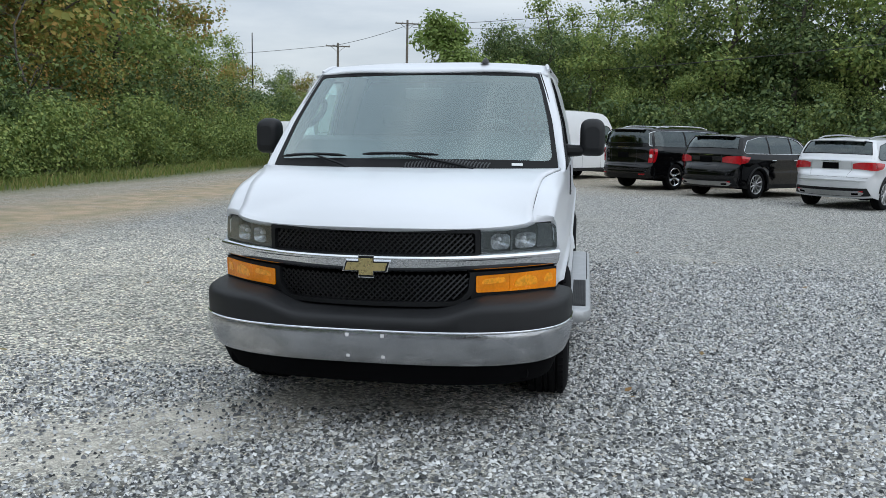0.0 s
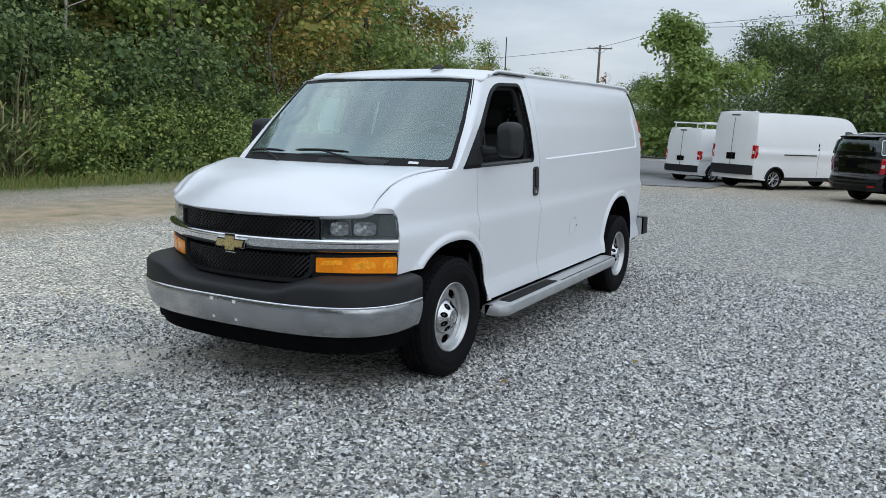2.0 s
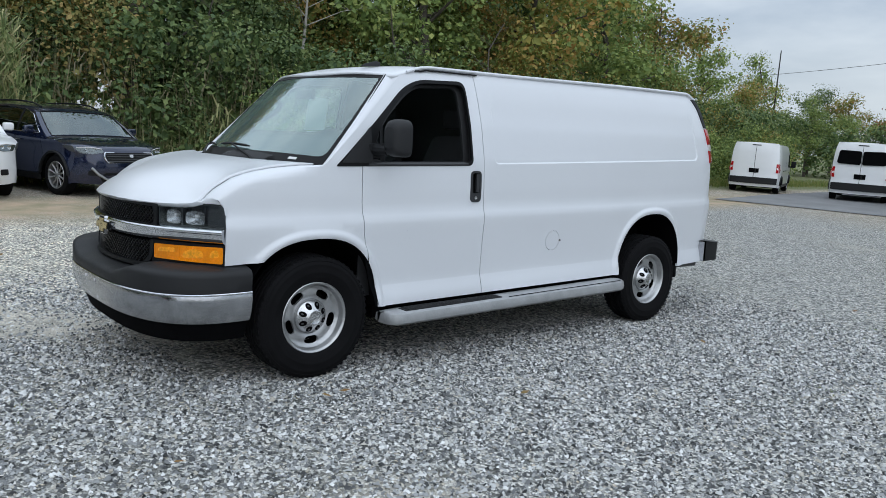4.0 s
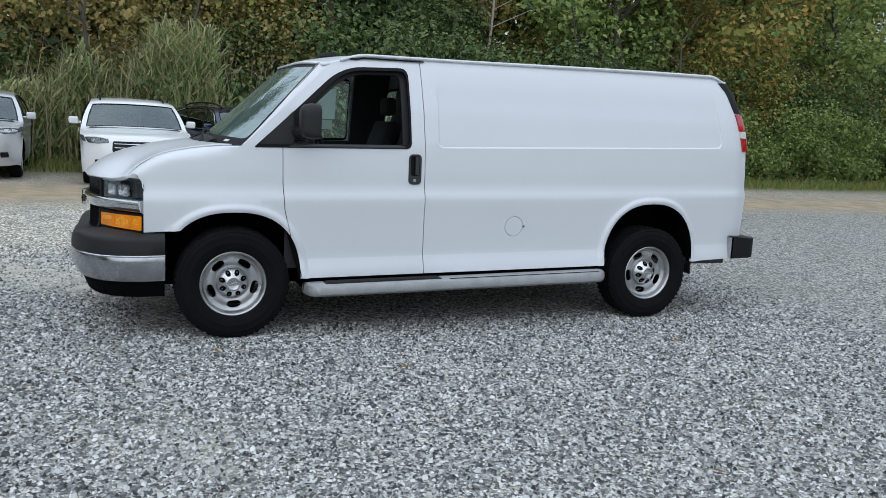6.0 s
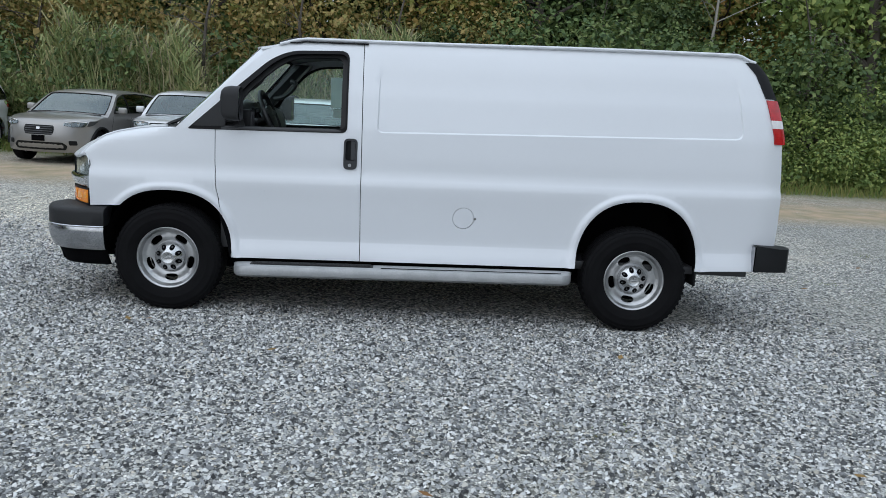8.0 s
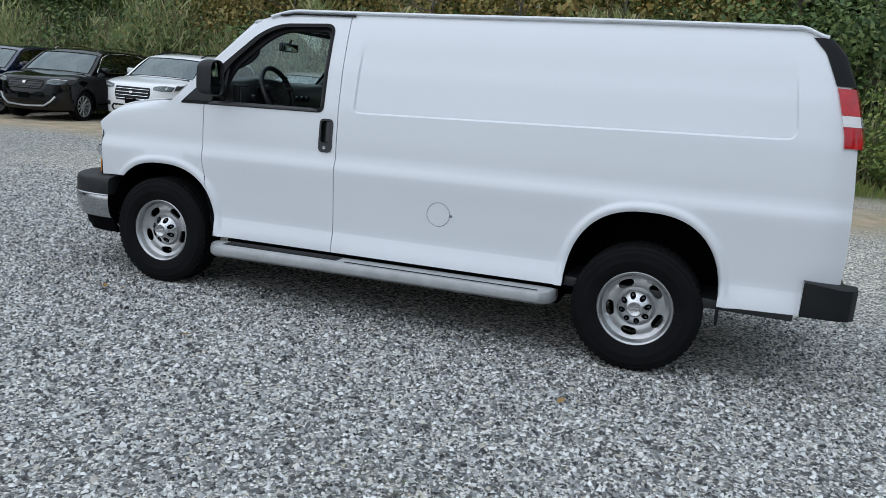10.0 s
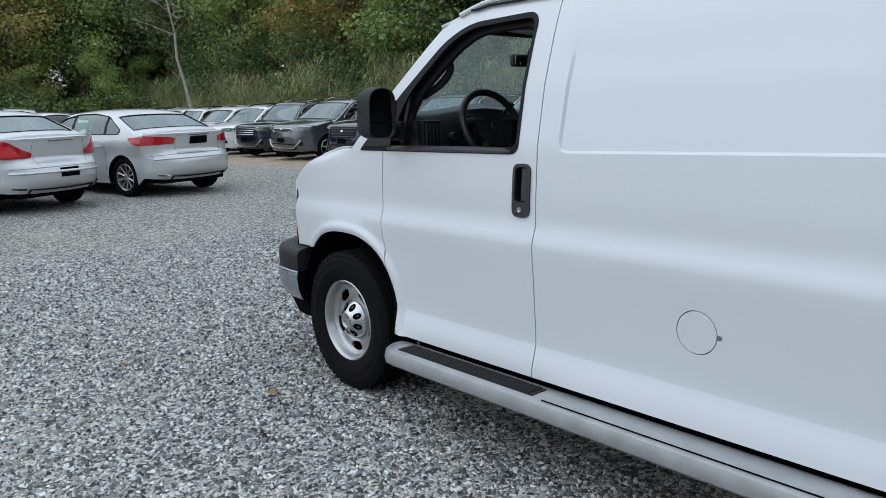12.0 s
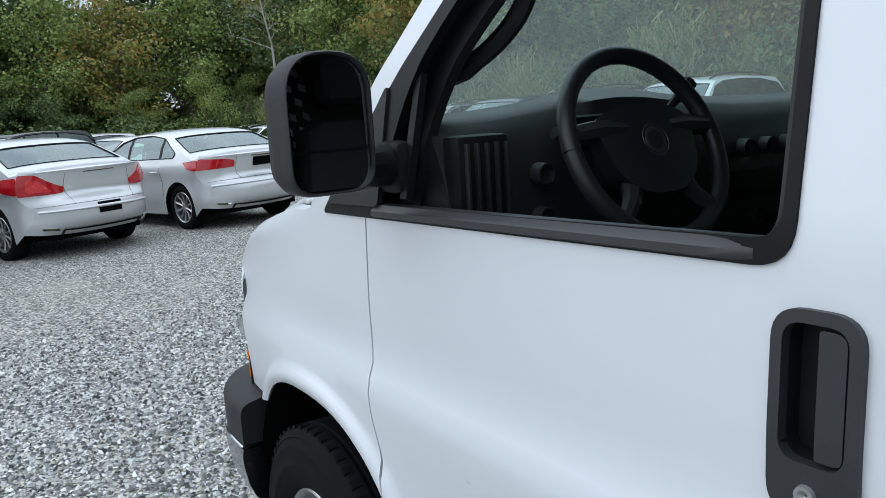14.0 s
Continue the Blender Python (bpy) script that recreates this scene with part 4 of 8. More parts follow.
def disc_with_slots():
    """The wheel's face with five oval slots."""
    n = 240
    out = [(0.2 * math.cos(a), 0.2 * math.sin(a)) for a in np.linspace(0, 2 * math.pi, 90, endpoint=False)]
    holes = [[(0.10 * math.cos(a), 0.10 * math.sin(a)) for a in np.linspace(0, 2 * math.pi, 48, endpoint=False)]]
    for k in range(5):
        b = math.radians(72 * k - 90)
        oval = []
        for a in np.linspace(0, 2 * math.pi, 22, endpoint=False):
            t, r = 0.049 * math.copysign(abs(math.cos(a)) ** 0.75, math.cos(a)), 0.153 + 0.025 * math.copysign(abs(math.sin(a)) ** 0.8, math.sin(a))
            oval.append((r * math.cos(b + t / 0.158), r * math.sin(b + t / 0.158)))
        holes.append(oval)

    def dish(y, z):
        r = math.hypot(y, z)
        return (0.030 + 0.016 * math.sin(min(1, max(0, (r - 0.10) / 0.10)) * math.pi) + 0.030 * step01(0.172, 0.2, r), y, z)

    return sheet(out, dish, 0.013, 0.013, holes, (1, 0, 0))


DISC_ME = joined("rim", [disc_with_slots(), lathe([(0.062, 0.197), (0.072, 0.203), (0.090, 0.207), (0.100, 0.214), (0.104, 0.221), (0.100, 0.226), (0.05, 0.214), (-0.10, 0.205)], n=64)])
CAP_ME = joined("hub_cap", [lathe([(0.034, 0.112), (0.050, 0.110), (0.058, 0.104), (0.081, 0.077), (0.103, 0.051), (0.108, 0.046), (0.109, 0.040), (0.106, 0.036), (0.107, 0.0)], n=64)])
# flat black discs on the cone paint the shade of the nut recesses
POCKET_SHADE_ME, NUT_ME = [], []
for k in range(8):
    at = pose(0, 0, 0, 45 * k + 22, 0, 0) @ Matrix.Translation((0.0808, 0, 0.0775)) @ pose(0, 0, 0, 0, -40, 0) @ Matrix.Diagonal((1, 0.66, 1, 1))
    POCKET_SHADE_ME.append(mesh("nut_pocket", *moved(lathe([(-0.012, 0.026), (0.0012, 0.026), (0.0022, 0.025), (0.0012, 0.023), (0.0008, 0.0)], n=20), at)))
    NUT_ME.append(mesh("wheel_nut", *moved(lathe([(0.0, 0.009), (0.004, 0.009), (0.006, 0.006), (0.006, 0.0)], n=6), at @ Matrix.Translation((0, 0, 0.004)))))
DRUM_ME = joined("brake_disc", [lathe([(-0.02, 0.0), (-0.02, 0.165), (-0.05, 0.165), (-0.05, 0.0)], n=40), lathe([(-0.09, 0.2), (0.02, 0.2)], n=40)])
for y, z in ((AXLES[0], 0.380), (AXLES[1], 0.384)):
    for s in (1, -1):
        at = pose(0.859, y, z) if s > 0 else pose(-0.859, y, z, 0, 0, 180)
        w = van_wheel(at, 4 if y == 0 else -8)
        ty = part("tyre", TYRE_ME, TYRE, w, "black all-season van tyre")
        tagged(part("tread_block", LUG_ME, TYRE, ty, smooth=0), kind="stuff")
        rim = part("rim", DISC_ME, ALLOY, w, "silver slotted eight-bolt steel rim", 40)
        cap = part("hub_cap", CAP_ME, SATIN, w, "satin metal hub cap", 50)
        part("cap_emblem", joined("cap_emblem", [moved(block(-0.002, 0.003, -0.012, 0.012, -0.008, 0.008, 0.002), pose(0.105, 0, 0, 0, 0, 0)), moved(block(-0.002, 0.003, -0.028, 0.028, -0.006, 0.006, 0.002), pose(0.105, 0, 0, 15, 0, 0))]), ALLOY, cap, "small raised emblem")
        for n, q in zip(NUT_ME, POCKET_SHADE_ME):
            part("nut_pocket", q, UNDER, cap)
            part("wheel_nut", n, LAMP_DARK, cap)
        part("brake_disc", DRUM_ME, UNDER, w)

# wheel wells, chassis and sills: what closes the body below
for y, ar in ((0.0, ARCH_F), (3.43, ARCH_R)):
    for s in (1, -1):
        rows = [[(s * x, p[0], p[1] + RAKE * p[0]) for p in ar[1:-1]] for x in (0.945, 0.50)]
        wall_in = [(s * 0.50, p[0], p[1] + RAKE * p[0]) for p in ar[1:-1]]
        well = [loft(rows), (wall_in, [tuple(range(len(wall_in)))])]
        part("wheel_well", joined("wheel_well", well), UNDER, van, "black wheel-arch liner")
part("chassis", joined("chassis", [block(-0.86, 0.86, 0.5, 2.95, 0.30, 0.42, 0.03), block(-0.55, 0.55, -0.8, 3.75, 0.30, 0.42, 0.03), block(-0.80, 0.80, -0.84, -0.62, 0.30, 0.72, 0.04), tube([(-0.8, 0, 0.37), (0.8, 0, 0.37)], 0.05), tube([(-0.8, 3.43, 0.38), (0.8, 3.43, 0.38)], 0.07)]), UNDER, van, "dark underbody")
part("mud_flap", joined("mud_flap", [block(0.70, 0.93, 3.885, 3.90, 0.36, 0.52, 0.004)]), PLASTIC, van)

# running board along the left sill, and its twin
for s in (1, -1):
    rows = []
    for t in np.concatenate([np.linspace(0, 0.042, 10), np.linspace(0.06, 0.94, 24), np.linspace(0.958, 1, 10)]):
        y = 0.485 + 2.47 * t
        e = min(1.0, (0.10 - min(0.10, min(y - 0.485, 2.955 - y))) / 0.10)
        w = 1.0 - (1 - math.sqrt(max(0, 1 - e * e))) * 0.9
        z0 = 0.319 + 0.021 * (y - 0.43)
        x1 = 0.957 + 0.160 * max(0.12, w)
        rows.append([(s * x, y, z0 + 0.018 + (h - 0.018) * (0.78 + 0.22 * w)) for x, h in ((0.92, -0.01), (0.956, -0.026), (x1 - 0.03, -0.026), (x1 - 0.006, -0.008), (x1, 0.020), (x1 - 0.008, 0.052), (x1 - 0.03, 0.062), (0.985, 0.064), (0.955, 0.060), (0.93, 0.05))])
    board = part("running_board", joined("running_board", [loft(rows, loop_v=True, caps=True)]), ALUMINIUM, van, "scuffed aluminium running board", 40)
    for y0, y1 in ((0.62, 1.50),):
        prow = [[(s * x, y, 0.319 + 0.021 * (y - 0.43) + h) for x, h in ((0.985, 0.060), (0.99, 0.067), (1.075, 0.067), (1.082, 0.061))] for y in np.linspace(y0, y1, 12)]
        pad_ob = part("step_pad", joined("step_pad", [loft(prow, caps=True)]), PLASTIC, board, "black ribbed step pad")
        for k in range(7):
            x = 0.995 + k * 0.0125
            part("pad_rib", joined("pad_rib", [tube([(s * x, y0 + 0.02, 0.389 + 0.021 * (y0 + 0.02 - 0.43)), (s * x, y1 - 0.02, 0.389 + 0.021 * (y1 - 0.02 - 0.43))], 0.0025, 5)]), BUMPER, pad_ob)
    line = [(s * 1.088, y, 0.319 + 0.021 * (y - 0.43) + 0.063) for y in np.linspace(1.56, 2.86, 10)]
    part("groove", joined("groove", [tube(line, 0.003, 5)]), UNDER, board)
    for y in (0.75, 1.6, 2.6):
        part("bracket", joined("bracket", [block(*sorted((s * 0.80, s * 0.97)), y - 0.03, y + 0.03, 0.30 + 0.021 * (y - .43), 0.35 + 0.021 * (y - .43), 0.006)]), UNDER, board)

# door mirrors
for s in (1, -1):
    def mir(piece):
        return piece if s > 0 else flipped(piece)

    rows = []
    for t, dx, dz in ((0.0, 0.55, 0.55), (0.05, 0.75, 0.75), (0.2, 0.92, 0.92), (0.5, 1.0, 1.0), (0.85, 1.0, 1.0), (0.96, 0.99, 0.99), (1.01, 0.965, 0.97), (1.01, 0.945, 0.955), (0.97, 0.93, 0.945), (0.86, 0.925, 0.94)):
        y = 0.410 + 0.130 * t
        sh = rounded([(-0.078, -0.118), (0.078, -0.118), (0.078, 0.118), (-0.078, 0.118)], [0.05, 0.045, 0.075, 0.07], 7)
        rows.append([(1.088 + px * dx, y, 1.506 + pz * dz + 0.008) for px, pz in sh])
    m = part("door_mirror", joined("door_mirror", [mir(loft(rows, loop_v=True, caps=True))]), BUMPER, van, "large dark grey towing door mirror", 45)
    part("mirror_arm", joined("mirror_arm", [mir(tube([(0.905, 0.43, 1.432), (0.94, 0.43, 1.430), (0.99, 0.445, 1.430), (1.02, 0.455, 1.432)], [0.046, 0.040, 0.036, 0.034], 10))]), PLASTIC, m)
    part("mirror_foot", joined("mirror_foot", [mir(block(0.89, 0.935, 0.375, 0.475, 1.375, 1.475, 0.02))]), PLASTIC, m)
    for z0, z1 in ((1.472, 1.621), (1.406, 1.467)):
        sh = rounded([(1.018, z0), (1.158, z0), (1.158, z1), (1.018, z1)], [0.010, 0.010, 0.060, 0.060] if z0 > 1.45 else [0.04, 0.035, 0.006, 0.006], 7)
        g = sheet(sh, lambda x, z: (x, 0.532 + 0.05 * (x - 1.088) - 0.02 * (z - 1.5), z), 0.002, 0.05, out=(0, 1, 0))
        part("mirror_glass", joined("mirror_glass", [mir(g)]), MIRROR, m, "mirror glass")

# tail: rear doors, lamps, trim, bumper
rear_rows = []
for z in np.linspace(0.42, 1.97, 24):
    yr = float(np.interp(z, [0.41, 0.55, 0.75, 1.10, 1.42, 1.66, 1.86, 1.955], [4.485, 4.52, 4.525, 4.505, 4.47, 4.405, 4.32, 4.235]))
    xe = side_x(yr, z) - 0.004
    rear_rows.append([(u * xe, yr + 0.05 * (1 - u * u) - 0.002, z + RAKE * yr) for u in np.linspace(-1, 1, 13)])
for half in (slice(0, 7), slice(6, 13)):
    part("rear_door", joined("rear_door", [loft([row[half] for row in rear_rows])]), WHITE, van, "white closed rear door")
for s in (1, -1):
    for name, mat, za, zb, o, label in (("tail_light", RED_LENS, 1.355, 1.675, 0.012, "upright red tail light"), ("corner_trim", SEALS, 1.685, 1.945, 0.008, "black upper corner trim")):
        rows = []
        for z in np.linspace(za, zb, 12):
            yr = float(np.interp(z, [1.10, 1.42, 1.66, 1.86, 1.955], [4.505, 4.47, 4.405, 4.32, 4.235]))
            rows.append([(s * (side_x(yr - d, z) + o - e), yr - d + f, z + RAKE * yr) for d, e, f in ((0.075, 0.02, 0), (0.072, 0, 0), (0.035, 0, 0), (0.008, 0, 0.006), (0.0, 0.012, 0.022), (0.0, 0.10, 0.045))])
        t = part(name, joined(name, [loft(rows)]), mat, van, label)
        if name == "tail_light":
            rows = [[(x + s * 0.002, y, z) for x, y, z in r] for r in rows[4:7]]
            part("reverse_lens", joined("reverse_lens", [loft(rows)]), WHITE_LENS, t, "white reversing lens")
bump_rows = []
for x in np.linspace(-0.94, 0.94, 31):
    y1 = 4.585 - 0.10 * (abs(x) / 0.94) ** 8
    bump_rows.append([(x, 4.32, 0.495), (x, y1 - 0.02, 0.500), (x, y1, 0.52), (x, y1, 0.635), (x, y1 - 0.02, 0.665), (x, 4.32, 0.680)])
rb = part("rear_bumper", joined("rear_bumper", [loft(bump_rows, loop_v=True, caps=True)]), CHROME_WORN, van, "chrome rear step bumper with black corners")
for s in (1, -1):
    rows = [[(s * (x + 0.012), y + 0.006, z + RAKE * 0.2) for x, y, z in ((xx, 4.315, 0.490), (xx, yy, 0.495), (xx, yy, 0.67), (xx, 4.315, 0.688))] for xx, yy in ((0.74, 4.61), (0.86, 4.60), (0.915, 4.565), (0.94, 4.50), (0.945, 4.32))]
    part("bumper_corner", joined("bumper_corner", [loft(rows, caps=True)]), PLASTIC, rb, "black plastic bumper corner")

# cab: floor, bulkhead, dash, wheel, seats, mirror, trims
part("cab_floor", joined("cab_floor", [block(-0.88, 0.88, 0.62, 4.3, 0.44, 0.50, 0.01), block(-0.49, 0.49, -0.09, 0.62, 0.44, 0.50, 0.01)]), CABIN, van, "black rubber cab floor")
bulk = [(-0.86, 0.5), (0.86, 0.5), (0.90, 1.2), (0.80, 1.80), (0.70, 1.95), (-0.70, 1.95), (-0.80, 1.80), (-0.90, 1.2)]
slots = []
for cx in (0.60,):
    for i in range(5):
        for j in range(8):
            a, b = cx - 0.11 + i * 0.05 + (j % 2) * 0.02, 1.47 + j * 0.046
            slots.append([(a, b), (a + 0.028, b + 0.01), (a + 0.028, b + 0.035), (a, b + 0.025)])
part("bulkhead", joined("bulkhead", [sheet(bulk, lambda x, z: (x, 1.60 + 0.10 * step01(1.0, 1.9, z), z), 0.006, 0.12, slots, (0, -1, 0))]), STEEL_DARK, van, "dark steel bulkhead with slotted mesh windows")
part("headliner", joined("headliner", [loft([[(u * (side_x(y, 1.93) - 0.07), y, _rz(y) - 0.045 + RAKE * y - 0.03 * abs(u) ** 3) for u in np.linspace(-1, 1, 15)] for y in np.linspace(0.60, 1.68, 8)])]), LINER, van, "grey cab headliner")
part("cargo_lining", joined("cargo_lining", [block(-0.70, 0.70, 1.72, 4.1, 1.90, 1.93, 0.01)]), LINER, van)
dash_prof = [(0.42, 0.96), (0.50, 1.10), (0.555, 1.26), (0.55, 1.40), (0.51, 1.485), (0.44, 1.508), (0.24, 1.470), (0.06, 1.39), (-0.06, 1.33), (-0.10, 1.2), (-0.10, 0.98)]


def dash_pt(x, y, z):
    hood = 0.035 * math.exp(-((x - 0.40) / 0.22) ** 2) * step01(1.36, 1.46, z) * step01(0.05, 0.40, y)
    return (x, y - 0.04 * (x / 0.85) ** 2 * step01(1.2, 1.35, z) + 0.26 * (x / 0.86) ** 2 * (1 - step01(0.0, 0.5, y)), z + hood + 0.012 * step01(1.3, 1.45, z) - 0.004 * (abs(x) / 0.85) ** 4)


dash = part("dashboard", joined("dashboard", [loft([[dash_pt(x, y, z) for y, z in dash_prof] for x in np.linspace(-0.86, 0.86, 45)], caps=True)]), CABIN, van, "black plastic dashboard", 50)
part("firewall", joined("firewall", [block(-0.49, 0.49, -0.09, -0.05, 0.49, 1.0, 0.008)]), CABIN, van, "black padded firewall")
part("vent", joined("vent", [block(0.740, 0.855, 0.50, 0.556, 1.300, 1.478, 0.012)]), PLASTIC, dash, "upright air vent")
for k in range(5):
    part("vent_slat", joined("vent_slat", [block(0.748 + k * 0.022, 0.754 + k * 0.022, 0.550, 0.566, 1.315, 1.463, 0.002)]), HANDLE, dash)
for x, z in ((0.665, 1.395), (0.665, 1.31), (0.06, 1.40), (-0.02, 1.40), (-0.10, 1.40), (0.02, 1.24), (-0.07, 1.24)):
    part("knob", joined("knob", [moved(lathe([(0.0, 0.0), (0.0, 0.016), (0.018, 0.018), (0.018, 0.021), (-0.01, 0.022)][::-1], "y", 16), pose(x, 0.555, z))]), HANDLE, dash, "round dash knob")
part("radio", joined("radio", [block(-0.13, 0.10, 0.545, 0.562, 1.28, 1.35, 0.006)]), PLASTIC, dash)
part("instrument_panel", joined("instrument_panel", [block(0.23, 0.57, 0.49, 0.53, 1.37, 1.50, 0.03)]), PLASTIC, dash, "instrument cluster")
hub_m = pose(0.458, 0.630, 1.436, 24, 0, 0)
sw = thing("steering_wheel", "", "")
for key in ("label", "category"):
    if key in sw:
        del sw[key]
sw["label"] = "black steering wheel with round emblem"
sw.parent = van
sw.matrix_local = hub_m
ringp = [(0.195 * math.cos(a), 0, 0.195 * math.sin(a)) for a in np.linspace(0, 2 * math.pi, 48)]
part("wheel_rim", joined("wheel_rim", [tube(ringp, 0.0185, 12, False)]), CABIN, sw)
pad_poly = rounded([(-0.135, 0.055), (-0.11, -0.06), (-0.05, -0.105), (0.05, -0.105), (0.11, -0.06), (0.135, 0.055), (0.05, 0.082), (-0.05, 0.082)], 0.03)
part("wheel_boss", joined("wheel_boss", [sheet(pad_poly, lambda x, z: (x, 0.026 - 0.9 * (x * x + z * z), z), 0.05, 0.03, out=(0, 1, 0))]), CABIN, sw)
for a0, a1 in ((170, -10),):
    for s in (1, -1):
        part("spoke", joined("spoke", [tube([(s * 0.06, -0.005, 0.03), (s * 0.12, -0.003, 0.035), (s * 0.183, 0, 0.03)], [0.03, 0.024, 0.02], 8)]), CABIN, sw)
        part("spoke", joined("spoke", [tube([(s * 0.055, -0.01, -0.05), (s * 0.085, -0.006, -0.11), (s * 0.12, 0, -0.143)], [0.026, 0.019, 0.015], 8)]), CABIN, sw)
part("wheel_emblem", joined("wheel_emblem", [moved(lathe([(0.024, 0.0), (0.026, 0.027), (0.022, 0.031), (0.026, 0.033), (0.02, 0.036)], "y", 28), pose(0, 0, 0))]), LAMP_DARK, sw, "round emblem")
part("column", joined("column", [moved(tube([(0, 0, 0), (0, -0.12, 0), (0, -0.34, 0)], [0.045, 0.06, 0.07], 12), hub_m)]), CABIN, van, "steering column")
part("stalk", joined("stalk", [moved(tube([(0.05, -0.07, 0.02), (0.13, -0.06, 0.045), (0.175, -0.05, 0.06)], [0.008, 0.008, 0.013], 8), hub_m)]), PLASTIC, van)
part("gear_lever", joined("gear_lever", [moved(tube([(-0.05, -0.07, 0.03), (-0.14, -0.03, 0.09), (-0.19, 0.0, 0.13)], [0.008, 0.008, 0.016], 8), hub_m)]), PLASTIC, van)
for sx in (0.43, -0.43):
    seat = thing("cab_seat", "", "")
    for key in ("label", "category"):
        if key in seat:
            del seat[key]
    seat["label"] = "dark cloth cab seat"
    seat.parent = van
    part("cushion", joined("cushion", [block(sx - 0.25, sx + 0.25, 0.82, 1.35, 0.78, 0.95, 0.06, 3)]), CLOTH, seat)
    part("seat_base", joined("seat_base", [block(sx - 0.2, sx + 0.2, 0.88, 1.3, 0.495, 0.80, 0.03)]), CABIN, seat)
    rows = [[(sx + px * w, 1.30 + 0.20 * t + py * 0.065, 0.93 + 0.62 * t) for px, py in rounded([(-1, -1), (1, -1), (1, 1), (-1, 1)], 0.5, 4)] for t, w in ((0, 0.23), (0.3, 0.25), (0.7, 0.24), (0.95, 0.20), (1.0, 0.15))]
    part("backrest", joined("backrest", [loft(rows, loop_v=True, caps=True)]), CLOTH, seat)
    part("headrest", joined("headrest", [block(sx - 0.12, sx + 0.12, 1.46, 1.55, 1.60, 1.76, 0.04, 3)]), CLOTH, seat)
for s in (1, -1):
    def mir(piece):
        return piece if s > 0 else flipped(piece)

    post = [[(_sec(z) - 0.05 - w, 0.07 + (z - 1.32) * 0.95 + d, z + 0.004) for w, d in ((0.0, 0.02), (0.035, 0.0), (0.06, 0.05), (0.05, 0.13), (0.0, 0.15))] for z in np.linspace(1.30, 1.90, 9)]
    pillar = part("pillar_trim", joined("pillar_trim", [mir(loft(post, loop_v=True, caps=True))]), CABIN, van, "dark windscreen pillar trim")
    hp = []
    for t in np.linspace(0, 1, 15):
        z, q = 1.590 + 0.165 * t, math.sin(math.pi * t) ** 0.4
        hp.append((_sec(z) - 0.09 - 0.035 * q, 0.165 + (z - 1.32) * 0.95 + 0.088 * q, z))
    part("grab_handle", joined("grab_handle", [mir(tube(hp, [0.028, 0.024] + [0.019] * 11 + [0.024, 0.028], 10))]), CABIN, pillar, "grab handle on the pillar")
    part("pillar_post", joined("pillar_post", [mir(loft([[(side_x(1.4, z) - 0.03 - w, y, z + 0.02) for w, y in ((0, 1.27), (0.05, 1.27), (0.05, 1.60), (0, 1.60))] for z in np.linspace(0.5, 1.95, 10)], loop_v=True, caps=True))]), CABIN, van)
rvm = part("rear_view_mirror", joined("rear_view_mirror", [block(-0.125, 0.125, 0.41, 0.445, 1.755, 1.825, 0.018, 3)]), CABIN, van, "interior rear-view mirror")
part("mirror_stem", joined("mirror_stem", [tube([(0, 0.43, 1.80), (0, 0.452, 1.855)], 0.010, 8)]), CABIN, rvm)
part("mirror_face", joined("mirror_face", [block(-0.115, 0.115, 0.444, 0.448, 1.763, 1.817, 0.002)]), MIRROR, rvm)
part("window_note", joined("window_note", [flipped(sheet([(0.93, 1.52), (1.13, 1.525), (1.125, 1.80), (0.93, 1.795)], lambda y, z: side(y, z, -0.020), 0.001, 0.1, out=(1, 0, 0)))]), THIN_PAPER, van, "white printed price sheet taped inside the window")
part("window_note", joined("window_note", [flipped(sheet([(0.955, 1.43), (1.11, 1.432), (1.11, 1.515), (0.955, 1.512)], lambda y, z: side(y, z, -0.020), 0.001, 0.1, out=(1, 0, 0)))]), THIN_PAPER, van, "smaller paper slip below it")

# the van leans a little towards its far side, where the ground lies lower
van.matrix_world = pose(0.95, 0, 0.9) @ pose(0, 0, 0, 0, -math.degrees(LEAN), 0) @ pose(-0.95, 0, -0.9)

